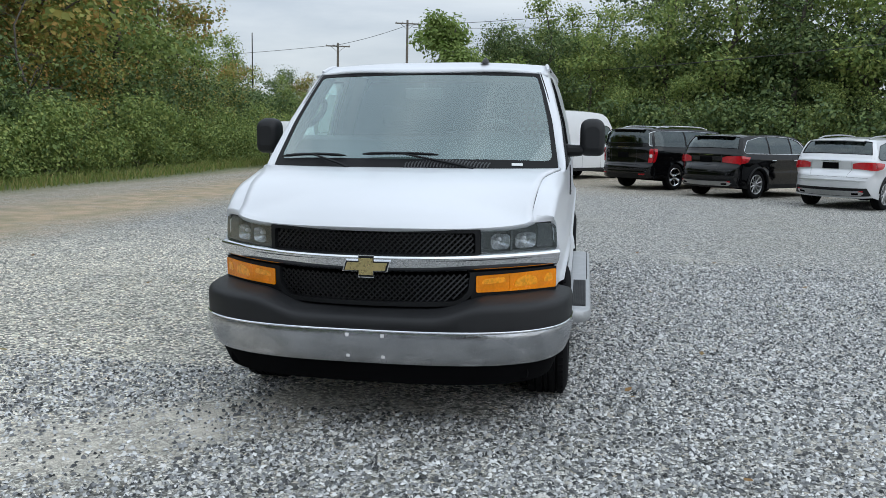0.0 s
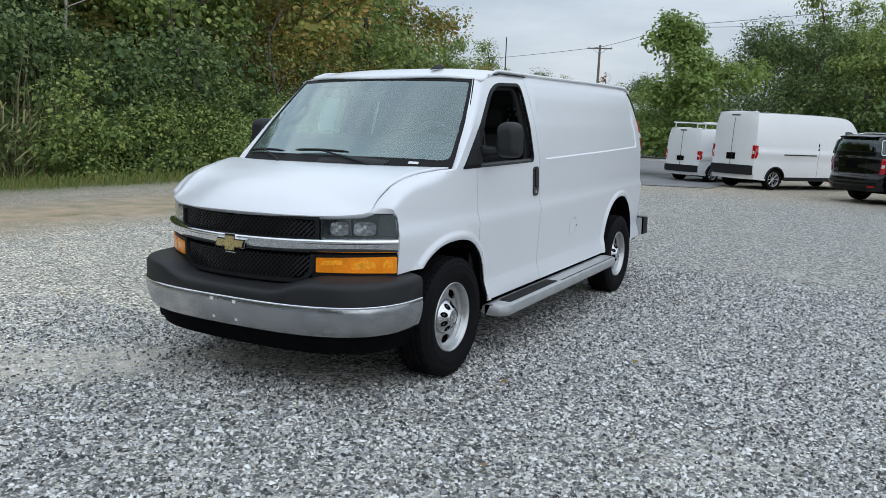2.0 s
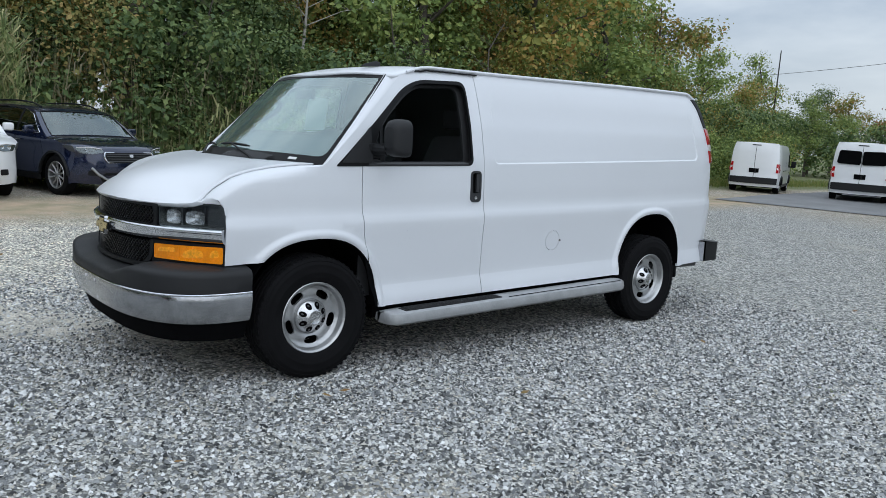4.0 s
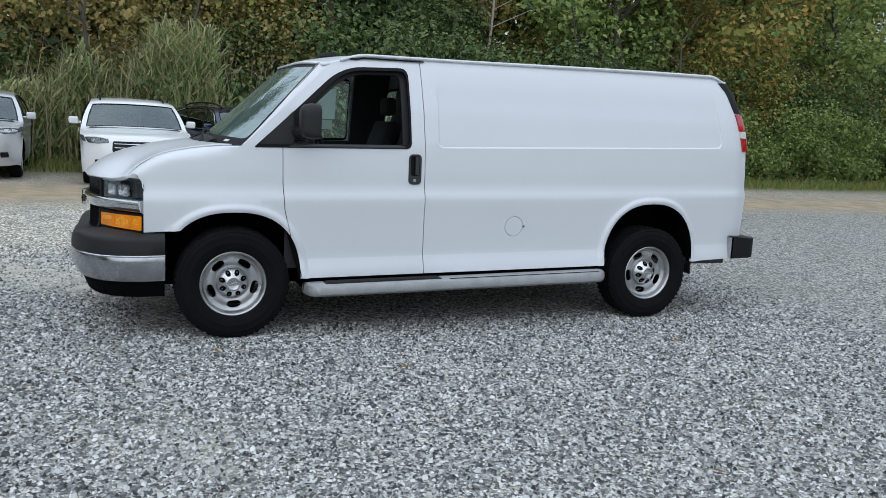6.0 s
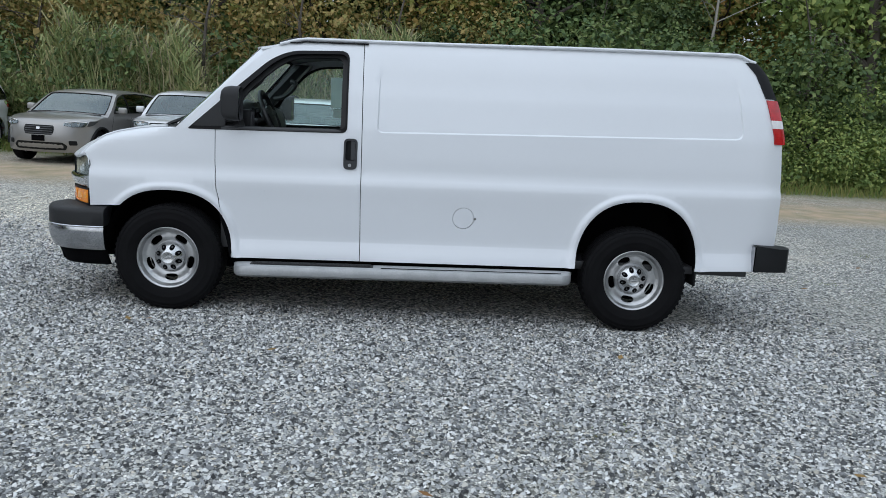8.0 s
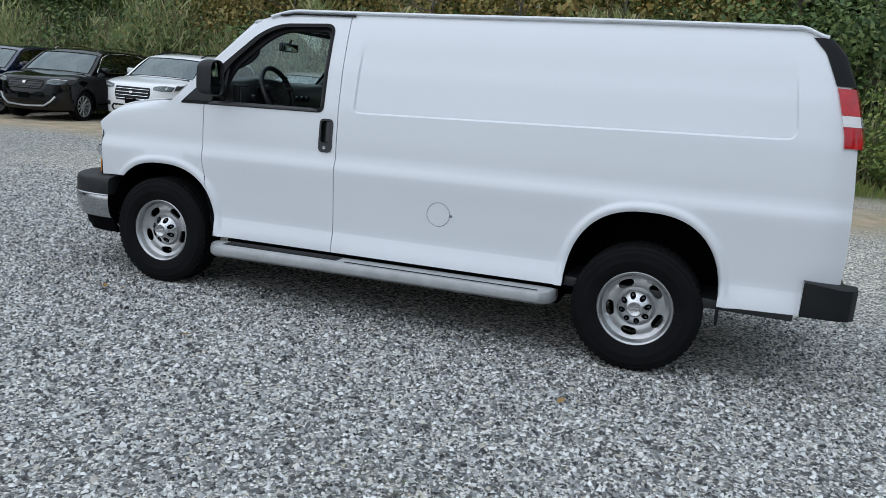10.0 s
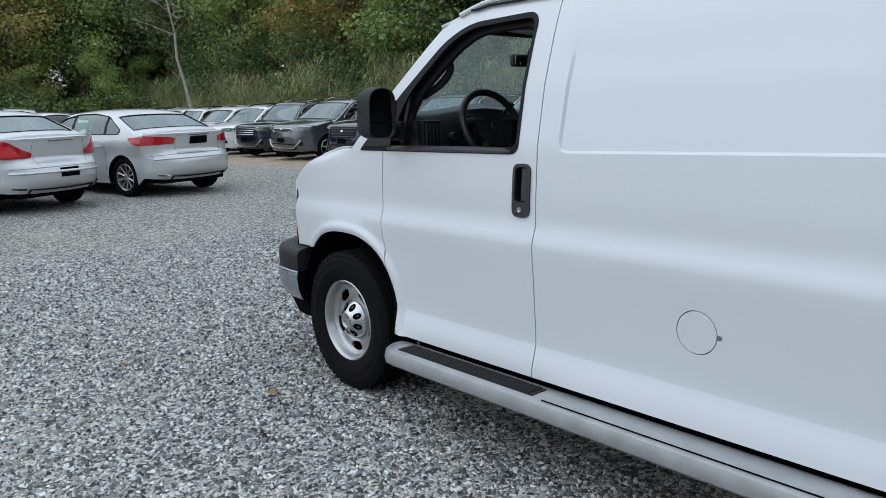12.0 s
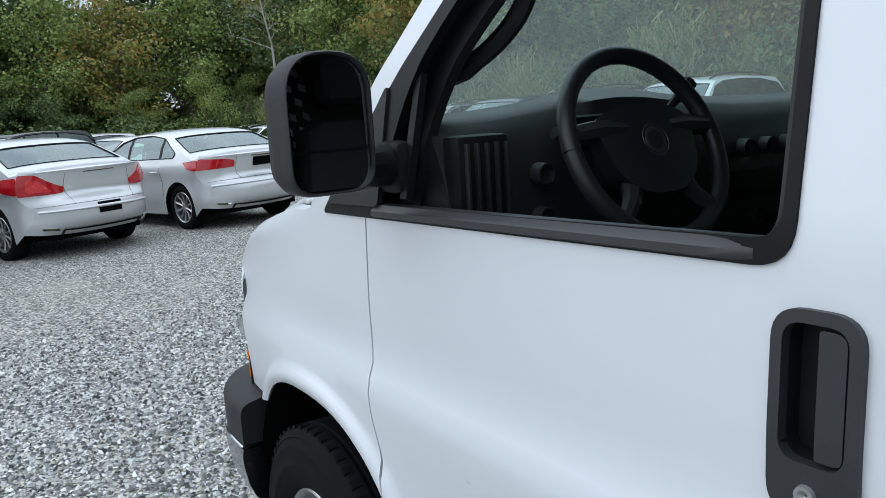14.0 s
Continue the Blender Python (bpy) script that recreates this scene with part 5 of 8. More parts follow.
# ---- ground ----
def gravel_material():
    m = bpy.data.materials.new("grey_gravel")
    m.use_nodes = True
    nt = m.node_tree
    b = nt.nodes["Principled BSDF"]
    b.inputs["Roughness"].default_value, b.inputs["Specular IOR Level"].default_value = 0.85, 0.25
    tc = nt.nodes.new("ShaderNodeTexCoord")
    warp = nt.nodes.new("ShaderNodeTexNoise")
    warp.inputs["Scale"].default_value = 30
    nt.links.new(tc.outputs["Object"], warp.inputs["Vector"])
    bent = nt.nodes.new("ShaderNodeVectorMath")
    bent.operation = "MULTIPLY_ADD"
    bent.inputs[1].default_value = (0.022, 0.022, 0.0)
    nt.links.new(warp.outputs["Color"], bent.inputs[0])
    nt.links.new(tc.outputs["Object"], bent.inputs[2])
    stones = nt.nodes.new("ShaderNodeTexVoronoi")
    stones.voronoi_dimensions = "2D"
    stones.inputs["Scale"].default_value = 56
    edges = nt.nodes.new("ShaderNodeTexVoronoi")
    edges.voronoi_dimensions, edges.feature = "2D", "DISTANCE_TO_EDGE"
    edges.inputs["Scale"].default_value = 56
    grit = nt.nodes.new("ShaderNodeTexVoronoi")
    grit.voronoi_dimensions = "2D"
    grit.inputs["Scale"].default_value = 110
    for n in (stones, edges, grit):
        nt.links.new(bent.outputs[0], n.inputs["Vector"])
    one = nt.nodes.new("ShaderNodeSeparateColor")
    nt.links.new(stones.outputs["Color"], one.inputs[0])
    ramp = nt.nodes.new("ShaderNodeValToRGB")
    cols = [(0.0, (0.063, 0.067, 0.069)), (0.2, (0.188, 0.194, 0.198)), (0.5, (0.422, 0.432, 0.431)), (0.75, (0.65, 0.655, 0.644)), (0.92, (0.9, 0.9, 0.9)), (1.0, (0.627, 0.565, 0.466))]
    while len(ramp.color_ramp.elements) < len(cols):
        ramp.color_ramp.elements.new(0.5)
    for e, (p, c) in zip(ramp.color_ramp.elements, cols):
        e.position, e.color = p, (c[0] * 1.02, c[1], c[2] * 0.95, 1)
    nt.links.new(one.outputs[0], ramp.inputs[0])
    two = nt.nodes.new("ShaderNodeSeparateColor")
    nt.links.new(grit.outputs["Color"], two.inputs[0])
    gr = nt.nodes.new("ShaderNodeMapRange")
    gr.inputs["To Min"].default_value, gr.inputs["To Max"].default_value = 0.72, 1.22
    nt.links.new(two.outputs[0], gr.inputs["Value"])
    speck = nt.nodes.new("ShaderNodeVectorMath")
    speck.operation = "SCALE"
    nt.links.new(ramp.outputs[0], speck.inputs[0])
    nt.links.new(gr.outputs[0], speck.inputs["Scale"])
    # joints between the stones
    gap = nt.nodes.new("ShaderNodeMapRange")
    gap.inputs["From Max"].default_value = 0.10
    gap.inputs["To Min"].default_value = 0.22
    nt.links.new(edges.outputs[0], gap.inputs["Value"])
    dark = nt.nodes.new("ShaderNodeVectorMath")
    dark.operation = "SCALE"
    nt.links.new(speck.outputs[0], dark.inputs[0])
    nt.links.new(gap.outputs[0], dark.inputs["Scale"])

    def masked(scale, lo, hi, detail=6.0, rough=0.6):
        n, r = nt.nodes.new("ShaderNodeTexNoise"), nt.nodes.new("ShaderNodeMapRange")
        n.inputs["Scale"].default_value, n.inputs["Detail"].default_value, n.inputs["Roughness"].default_value = scale, detail, rough
        r.inputs["From Min"].default_value, r.inputs["From Max"].default_value = lo, hi
        nt.links.new(tc.outputs["Object"], n.inputs["Vector"])
        nt.links.new(n.outputs[0], r.inputs["Value"])
        return r

    def math_node(op, a, bb):
        n = nt.nodes.new("ShaderNodeMath")
        n.operation = op
        n.use_clamp = True
        for i, v in enumerate((a, bb)):
            if isinstance(v, (int, float)):
                n.inputs[i].default_value = v
            else:
                nt.links.new(v, n.inputs[i])
        return n.outputs[0]

    def over(base, colour, fac):
        mx = nt.nodes.new("ShaderNodeMix")
        mx.data_type = "RGBA"
        nt.links.new(fac, mx.inputs["Factor"])
        nt.links.new(base, mx.inputs["A"])
        if isinstance(colour, tuple):
            mx.inputs["B"].default_value = (*colour, 1)
        else:
            nt.links.new(colour, mx.inputs["B"])
        return mx.outputs["Result"]

    xyz = nt.nodes.new("ShaderNodeSeparateXYZ")
    nt.links.new(tc.outputs["Object"], xyz.inputs[0])
    wob = masked(0.9, 0.25, 0.7)
    # dirt and dry grass along the edge of the lot, and thin worn patches on it
    west = nt.nodes.new("ShaderNodeMapRange")
    west.inputs["From Min"].default_value, west.inputs["From Max"].default_value = -5.9, -7.6
    nt.links.new(xyz.outputs[0], west.inputs["Value"])
    north = nt.nodes.new("ShaderNodeMapRange")
    north.inputs["From Min"].default_value, north.inputs["From Max"].default_value = 16.0, 22.0
    nt.links.new(xyz.outputs[1], north.inputs["Value"])
    back = nt.nodes.new("ShaderNodeMapRange")
    back.inputs["From Min"].default_value, back.inputs["From Max"].default_value = -8.6, -10.2
    back.inputs["To Min"].default_value, back.inputs["To Max"].default_value = 1.0, 0.45
    nt.links.new(xyz.outputs[0], back.inputs["Value"])
    strip_ = nt.nodes.new("ShaderNodeMapRange")
    strip_.inputs["From Min"].default_value, strip_.inputs["From Max"].default_value = -11.0, -12.4
    nt.links.new(xyz.outputs[0], strip_.inputs["Value"])
    rim = math_node("MAXIMUM", math_node("MULTIPLY", west.outputs[0], back.outputs[0]), math_node("MULTIPLY", north.outputs[0], 0.55))
    rim = math_node("MULTIPLY", rim, math_node("ADD", wob.outputs[0], 0.5))
    worn = math_node("MULTIPLY", masked(0.55, 0.60, 0.74).outputs[0], 0.55)
    spot = nt.nodes.new("ShaderNodeMapping")
    spot.inputs["Location"].default_value = (-1.45, -1.45, 0)
    spot.vector_type = "TEXTURE"
    spot.inputs["Rotation"].default_value = (0, 0, 0.75)
    spot.inputs["Scale"].default_value = (2.1, 0.55, 1.0)
    nt.links.new(tc.outputs["Object"], spot.inputs["Vector"])
    far = nt.nodes.new("ShaderNodeVectorMath")
    far.operation = "LENGTH"
    nt.links.new(spot.outputs[0], far.inputs[0])
    near = nt.nodes.new("ShaderNodeMapRange")
    near.inputs["From Min"].default_value, near.inputs["From Max"].default_value = 1.0, 0.35
    nt.links.new(far.outputs["Value"], near.inputs["Value"])
    worn = math_node("MAXIMUM", worn, math_node("MULTIPLY", near.outputs[0], masked(3.0, 0.30, 0.62).outputs[0]))
    spot2, far2, near2 = nt.nodes.new("ShaderNodeMapping"), nt.nodes.new("ShaderNodeVectorMath"), nt.nodes.new("ShaderNodeMapRange")
    spot2.vector_type, far2.operation = "TEXTURE", "LENGTH"
    spot2.inputs["Location"].default_value, spot2.inputs["Scale"].default_value = (-4.2, 0.5, 0), (4.4, 7.5, 1.0)
    nt.links.new(tc.outputs["Object"], spot2.inputs["Vector"])
    nt.links.new(spot2.outputs[0], far2.inputs[0])
    near2.inputs["From Min"].default_value, near2.inputs["From Max"].default_value = 1.0, 0.5
    nt.links.new(far2.outputs["Value"], near2.inputs["Value"])
    pale = nt.nodes.new("ShaderNodeVectorMath")
    pale.operation = "MULTIPLY"
    pale.inputs[1].default_value = (1.62, 1.55, 1.42)
    nt.links.new(dark.outputs[0], pale.inputs[0])
    gravelly = over(dark.outputs[0], pale.outputs[0], math_node("MULTIPLY", near2.outputs[0], masked(2.0, 0.1, 0.6).outputs[0]))
    sandy = over(gravelly, (0.70, 0.65, 0.565), worn)
    sandy = over(sandy, (0.34, 0.325, 0.25), math_node("MULTIPLY", masked(0.30, 0.46, 0.70).outputs[0], math_node("MULTIPLY", masked(5.0, 0.3, 0.7).outputs[0], 0.55)))
    soil = nt.nodes.new("ShaderNodeValToRGB")
    for e, (p, c) in zip(soil.color_ramp.elements, ((0.35, (0.60, 0.455, 0.32)), (0.72, (0.33, 0.305, 0.19)))):
        e.position, e.color = p, (*c, 1)
    sn = nt.nodes.new("ShaderNodeTexNoise")
    sn.inputs["Scale"].default_value, sn.inputs["Detail"].default_value = 2.2, 8
    nt.links.new(tc.outputs["Object"], sn.inputs["Vector"])
    nt.links.new(sn.outputs[0], soil.inputs[0])
    ground = over(sandy, soil.outputs[0], rim)
    ground = over(ground, (0.15, 0.18, 0.065), math_node("MULTIPLY", strip_.outputs[0], 0.85))
    tuft = math_node("MULTIPLY", masked(1.1, 0.66, 0.74).outputs[0], masked(9.0, 0.5, 0.62).outputs[0])
    ground = over(ground, (0.20, 0.17, 0.085), math_node("MULTIPLY", tuft, 0.7))
    nt.links.new(ground, b.inputs["Base Color"])
    bump = nt.nodes.new("ShaderNodeBump")
    bump.inputs["Strength"].default_value, bump.inputs["Distance"].default_value = 1.0, 0.012
    hgt = nt.nodes.new("ShaderNodeMath")
    hgt.operation = "MULTIPLY_ADD"
    hgt.inputs[1].default_value = 1.6
    nt.links.new(one.outputs[1], hgt.inputs[2])
    cap = nt.nodes.new("ShaderNodeMath")
    cap.operation = "MINIMUM"
    cap.inputs[1].default_value = 0.35
    nt.links.new(edges.outputs[0], cap.inputs[0])
    nt.links.new(cap.outputs[0], hgt.inputs[0])
    nt.links.new(hgt.outputs[0], bump.inputs["Height"])
    nt.links.new(bump.outputs[0], b.inputs["Normal"])
    return m


GRAVEL = gravel_material()
xs = np.concatenate([[-900, -300, -120, -60], np.linspace(-32, -8, 25), np.linspace(-7.5, 7.5, 51), np.linspace(8, 32, 25), [60, 120, 300, 900]])
ys = np.concatenate([[-900, -300, -120, -60], np.linspace(-44, -6, 39), np.linspace(-5.5, 9.5, 31), np.linspace(10, 44, 35), [60, 120, 300, 900]])


def ground_z(x, y):
    z = 0.018 * noise.noise((x * 0.35, y * 0.35, 0.3)) + 0.03 * noise.noise((x * 0.08, y * 0.08, 4.0))
    d = max(abs(x) - 1.2, abs(y - 1.8) - 3.4, 0)
    low = 0.0166 * (0.95 - max(x, -1.1)) * step01(-6.0, -1.5, x) * (1 - step01(3.6, 7.0, abs(y - 1.8))) if x < 0.95 else 0.0
    return (z - 0.012) * step01(0, 2.5, d) - low - (0.024 * max(0.0, -y - 9.0) * (1 - step01(18, 60, -y)) + 0.3 * step01(20, 60, -y)) * (1 - step01(-6.5, -1.0, x))


part_ground = part("ground", mesh("ground", [(x, y, ground_z(x, y)) for x in xs for y in ys], [tuple(f)[::-1] for f in grid_faces(len(xs), len(ys))]), GRAVEL)
tagged(part_ground, "grey crushed-stone gravel lot with worn sandy patches", "gravel", kind="structure")

# the asphalt drive that leaves the lot
ASPHALT = material("worn_asphalt", (0.19, 0.19, 0.193), 0.85, vary=0.3, scale=0.8, bump=0.5, fine=120)
drive_rows = []
for t in np.linspace(0, 1, 30):
    cx, cy, w = -5.2 - 3.5 * t - 10 * t * t, 21.0 + 40 * t, 3.4 + 0.4 * math.sin(9 * t)
    drive_rows.append([(cx + q * w, cy + 0.9 * q * (1 - t), ground_z(cx + q * w, cy) + 0.02) for q in np.linspace(-1, 1, 9)])
tagged(part("road", joined("road", [loft(drive_rows)]), ASPHALT), "worn grey asphalt drive leading off the gravel", "road", kind="structure")

# loose stones lying on the ground round the van
STONES = island_material("loose_gravel", [(0.034, 0.035, 0.036), (0.09, 0.093, 0.095), (0.17, 0.176, 0.178), (0.275, 0.281, 0.282), (0.39, 0.396, 0.393), (0.53, 0.534, 0.526), (0.78, 0.78, 0.77), (0.41, 0.38, 0.32)], 0.85, 0.5, 90)
rng = np.random.default_rng(4)
n = 215000
px, py = rng.uniform(-3.2, 5.8, n), rng.uniform(-5.4, 5.6, n)
bare = np.hypot((px + 1.45) * 0.73 + (py + 1.45) * 0.68, ((py + 1.45) * 0.73 - (px + 1.45) * 0.68) * 3.4) < rng.uniform(0.6, 2.3, n)
keep = ~(bare & (rng.uniform(size=n) < 0.75)) & ~((np.abs(px) < 0.7) & (py > -0.6) & (py < 4.2)) & ~((px < -1.2) & (py > 0.0)) & (rng.uniform(size=n) < np.minimum.reduce([px + 3.2, 5.8 - px, py + 5.4, 5.6 - py]) / 1.4)
for wx in (0.868, -0.868):
    for wy in AXLES:
        keep &= ~((np.abs(px - wx) < 0.15) & (np.abs(py - wy) < 0.16))
px, py = px[keep], py[keep]
n = len(px)
# a crushed stone: four corners in the ground and a short ridge on top
chip = np.array([(1, 0.8, -0.5), (-1, 0.9, -0.5), (-0.9, -0.9, -0.5), (0.95, -0.8, -0.5), (0.45, 0.1, 0.8), (-0.45, -0.1, 0.75)], float)
of = np.array([(0, 1, 5), (0, 5, 4), (2, 3, 4), (2, 4, 5), (1, 2, 5), (3, 0, 4)])
size = np.clip(rng.normal(0.0080, 0.0023, n), 0.004, 0.016)[:, None, None]
shape = chip[None] * np.array([1.1, 0.85, 0.78]) * rng.uniform(0.75, 1.25, (n, 1, 3)) + rng.normal(0, 1, (n, 6, 3)) * np.array([0.2, 0.2, 0.3])
ang = rng.uniform(0, 2 * np.pi, n)
c, s = np.cos(ang)[:, None], np.sin(ang)[:, None]
loc = shape * size
rot = np.stack([loc[:, :, 0] * c - loc[:, :, 1] * s, loc[:, :, 0] * s + loc[:, :, 1] * c, loc[:, :, 2]], 2)
gz = np.array([ground_z(a, b) for a, b in zip(px, py)])
rot += np.stack([px, py, gz + size[:, 0, 0] * rng.uniform(0.25, 0.85, n)], 1)[:, None]
me = bpy.data.meshes.new("gravel_stones")
me.vertices.add(n * 6)
me.vertices.foreach_set("co", rot.ravel())
tri = (of[None] + (np.arange(n) * 6)[:, None, None]).reshape(-1)
me.loops.add(len(tri))
me.loops.foreach_set("vertex_index", tri.astype(np.int32))
me.polygons.add(len(tri) // 3)
me.polygons.foreach_set("loop_start", np.arange(0, len(tri), 3, dtype=np.int32))
me.update(calc_edges=True)
stones = part("gravel_stones", me, STONES, None, "", 0)
tagged(stones, "loose grey and white crushed stones", "gravel", kind="stuff")

# ---- parked vehicles ----
SHAPES = {
    "suv": [(0.020, 0.15, "f"), (0.004, 0.24, "f"), (0.0, 0.36, "f"), (0.010, 0.50, "f"), (0.034, 0.575, "h"), (0.10, 0.615, "h"), (0.20, 0.652, "h"), (0.245, 0.67, "w"), (0.375, 0.925, "r"),
            (0.45, 0.98, "r"), (0.60, 1.0, "r"), (0.76, 0.985, "r"), (0.900, 0.940, "g"), (0.958, 0.715, "t"), (0.970, 0.66, "t"), (0.968, 0.54, "t"), (0.990, 0.475, "t"), (1.0, 0.38, "t"), (0.996, 0.28, "t"), (0.965, 0.16, "e")],
    "box_suv": [(0.016, 0.17, "f"), (0.0, 0.27, "f"), (0.0, 0.42, "f"), (0.006, 0.53, "f"), (0.025, 0.585, "h"), (0.10, 0.615, "h"), (0.21, 0.64, "h"), (0.25, 0.655, "w"), (0.345, 0.93, "r"),
                (0.40, 0.98, "r"), (0.60, 1.0, "r"), (0.85, 0.99, "r"), (0.950, 0.955, "g"), (0.974, 0.68, "t"), (0.978, 0.62, "t"), (0.978, 0.43, "t"), (0.998, 0.385, "t"), (1.0, 0.30, "t"), (0.980, 0.18, "e")],
    "sedan": [(0.018, 0.15, "f"), (0.002, 0.25, "f"), (0.0, 0.38, "f"), (0.012, 0.50, "f"), (0.04, 0.56, "h"), (0.14, 0.625, "h"), (0.24, 0.665, "h"), (0.285, 0.68, "w"), (0.43, 0.945, "r"),
              (0.50, 0.99, "r"), (0.58, 1.0, "r"), (0.66, 0.985, "r"), (0.725, 0.935, "g"), (0.862, 0.752, "t"), (0.925, 0.745, "t"), (0.972, 0.738, "t"), (0.968, 0.695, "t"), (0.962, 0.60, "t"), (0.966, 0.53, "t"), (0.988, 0.475, "t"), (1.0, 0.40, "t"), (0.994, 0.30, "t"), (0.955, 0.20, "e")],
    "high_van": [(0.012, 0.12, "f"), (0.0, 0.20, "f"), (0.004, 0.33, "f"), (0.03, 0.41, "h"), (0.08, 0.465, "h"), (0.13, 0.50, "w"), (0.245, 0.87, "r"), (0.29, 0.955, "r"),
                 (0.36, 0.99, "r"), (0.60, 1.0, "r"), (0.93, 0.995, "r"), (0.978, 0.975, "g"), (0.991, 0.62, "t"), (0.994, 0.40, "t"), (0.998, 0.26, "t"), (0.99, 0.13, "e")],
}
_wheel_meshes = {}


def car_wheel_meshes(spokes):
    if spokes not in _wheel_meshes:
        p = [(0.085, 0.232), (0.104, 0.25), (0.112, 0.285), (0.108, 0.322), (0.092, 0.345), (0.06, 0.35)]
        tyre = joined("tyre", [lathe(p + [(-h, r) for h, r in p[::-1]], n=36)])
        bits = [lathe([(0.098, 0.240), (0.104, 0.234), (0.094, 0.222), (0.05, 0.214), (-0.09, 0.214)], n=36), lathe([(0.082, 0.0), (0.084, 0.038), (0.07, 0.055), (0.03, 0.06)], n=20)]
        for k in range(spokes):
            a = 360 / spokes * k
            w = 0.030 if spokes < 8 else 0.017
            rows = [[(x, s * ww, r) for x, s in ((xo, -1), (xo + 0.012, 0), (xo, 1), (xo - 0.03, 0))] for r, ww, xo in ((0.04, w, 0.074), (0.12, w * 0.75, 0.066), (0.215, w * 1.1, 0.085))]
            bits.append(moved(loft(rows, loop_v=True), pose(0, 0, 0, a, 0, 0)))
        rim = joined("rim", bits)
        disc = joined("brake_disc", [lathe([(0.01, 0.0), (0.01, 0.15), (-0.02, 0.15), (-0.02, 0.212), (-0.09, 0.212)], n=28)])
        _wheel_meshes[spokes] = (tyre, rim, disc)
    return _wheel_meshes[spokes]


def clip(poly, axis, value, keep_low):
    """The part of a polygon on one side of a line along an axis."""
    out, n = [], len(poly)
    for i in range(n):
        a, b = poly[i], poly[(i + 1) % n]
        ia, ib = (a[axis] <= value) == keep_low, (b[axis] <= value) == keep_low
        if ia:
            out.append(a)
        if ia != ib:
            t = (value - a[axis]) / (b[axis] - a[axis])
            out.append((a[0] + (b[0] - a[0]) * t, a[1] + (b[1] - a[1]) * t))
    return out


def vehicle(name, label, shape, paint, rear_axle, heading, size, axles, tyre=0.35, group="parked cars", spokes=10, rim=ALLOY, windows=None, trim=SEALS, rails=None, chrome_grille=True,
            tail="wide", bars=None, plate_z=None, skid=False, lower=None, tint=TINT, category="car", solid_sides=False, papers=False, hidden_front=False, grille=(0.55, 0.34, 0.52), bow=(0.27, 0.22), belt=0.66, lamp_z=(0.50, 0.565), tail_z=(0.56, 0.66), plate=True, outline=False, bright_skid=False):
    """A parked vehicle. size: length, half width, height; axles: distance of both from the nose; rear_axle: where the middle of the back axle stands; heading: degrees from +y towards +x."""
    L, W, H = size
    yf, yb = axles
    m = Matrix.Translation((rear_axle[0], rear_axle[1], ground_z(*rear_axle))) @ pose(0, 0, 0, 0, 0, 180 - heading) @ Matrix.Translation((0, -yb, 0))
    car = thing(name, label, category, group, at=m)
    pts = [(y * L, z * H, k) for y, z, k in SHAPES[shape]]
    prof, tags = [], []
    for i in range(len(pts) - 1):
        p0, p1, p2, p3 = (Vector(pts[max(0, min(len(pts) - 1, i + d))][:2]) for d in (-1, 0, 1, 2))
        for t in (0, 0.25, 0.5, 0.75):
            q = 0.5 * (2 * p1 + (p2 - p0) * t + (2 * p0 - 5 * p1 + 4 * p2 - p3) * t * t + (3 * p1 - p0 - 3 * p2 + p3) * t ** 3)
            prof.append(q)
            tags.append(pts[i][2])
    prof.append(Vector(pts[-1][:2]))
    zb = belt * H

    def half(y, z):
        x = W
        x -= 0.10 * max(0.0, 1 - y / (0.17 * L)) ** 2 + 0.08 * max(0.0, 1 - (L - y) / (0.15 * L)) ** 2
        x -= 0.09 * max(0.0, 1 - max(0.0, y - bow[0] - 0.05) / 0.24) ** 2.5
        if shape != "high_van":
            x -= 0.10 * max(0.0, 1 - max(0.0, L - bow[1] - 0.05 - y) / 0.26) ** 2.5
        if z > zb:
            h = (z - zb) / (H - zb)
            x -= (0.09 * h + 0.15 * h * h) if shape != "high_van" else (0.02 * h + 0.10 * h ** 3)
        else:
            d = (zb - z) / zb
            x += 0.018 * math.sin(min(1, d * 2.2) * math.pi) - 0.022 * math.exp(-((d - 0.30) / 0.09) ** 2) + 0.020 * math.exp(-((d - 0.10) / 0.06) ** 2) - 0.05 * max(0, d - 0.55) ** 1.5 * 3
            for yc in (yf, yb):
                q = math.hypot(y - yc, z - tyre)
                x += 0.022 * max(0.0, 1 - max(0.0, q - tyre - 0.05) / 0.13) ** 2
        return x

    edge = []
    for i, p in enumerate(prof):
        way = (prof[min(i + 1, len(prof) - 1)] - prof[max(i - 1, 0)]).normalized()
        n = Vector((-way.y, way.x))
        r = 0.05
        e = p - n * r
        e.x += bow[0] * (1 - step01(0.0, 0.22 * L, p.x)) - bow[1] * (1 - step01(0.0, 0.16 * L, L - p.x))
        edge.append(e)

    def strip(u, i, off=0.0):
        a = min(len(prof) - 1.001, max(0.0, i))
        k, f = int(a), a - int(a)
        p, e = prof[k].lerp(prof[k + 1], f), edge[k].lerp(edge[k + 1], f)
        v = abs(u)
        x = u * half(e.x, e.y)
        way = prof[k + 1] - prof[k]
        n = Vector((-way.y, way.x)).normalized()
        q = p + (e - p) * (0.55 * v ** 2.2 + 0.45 * v ** 7)
        return (x, q.x + n.x * off, q.y + n.y * off)

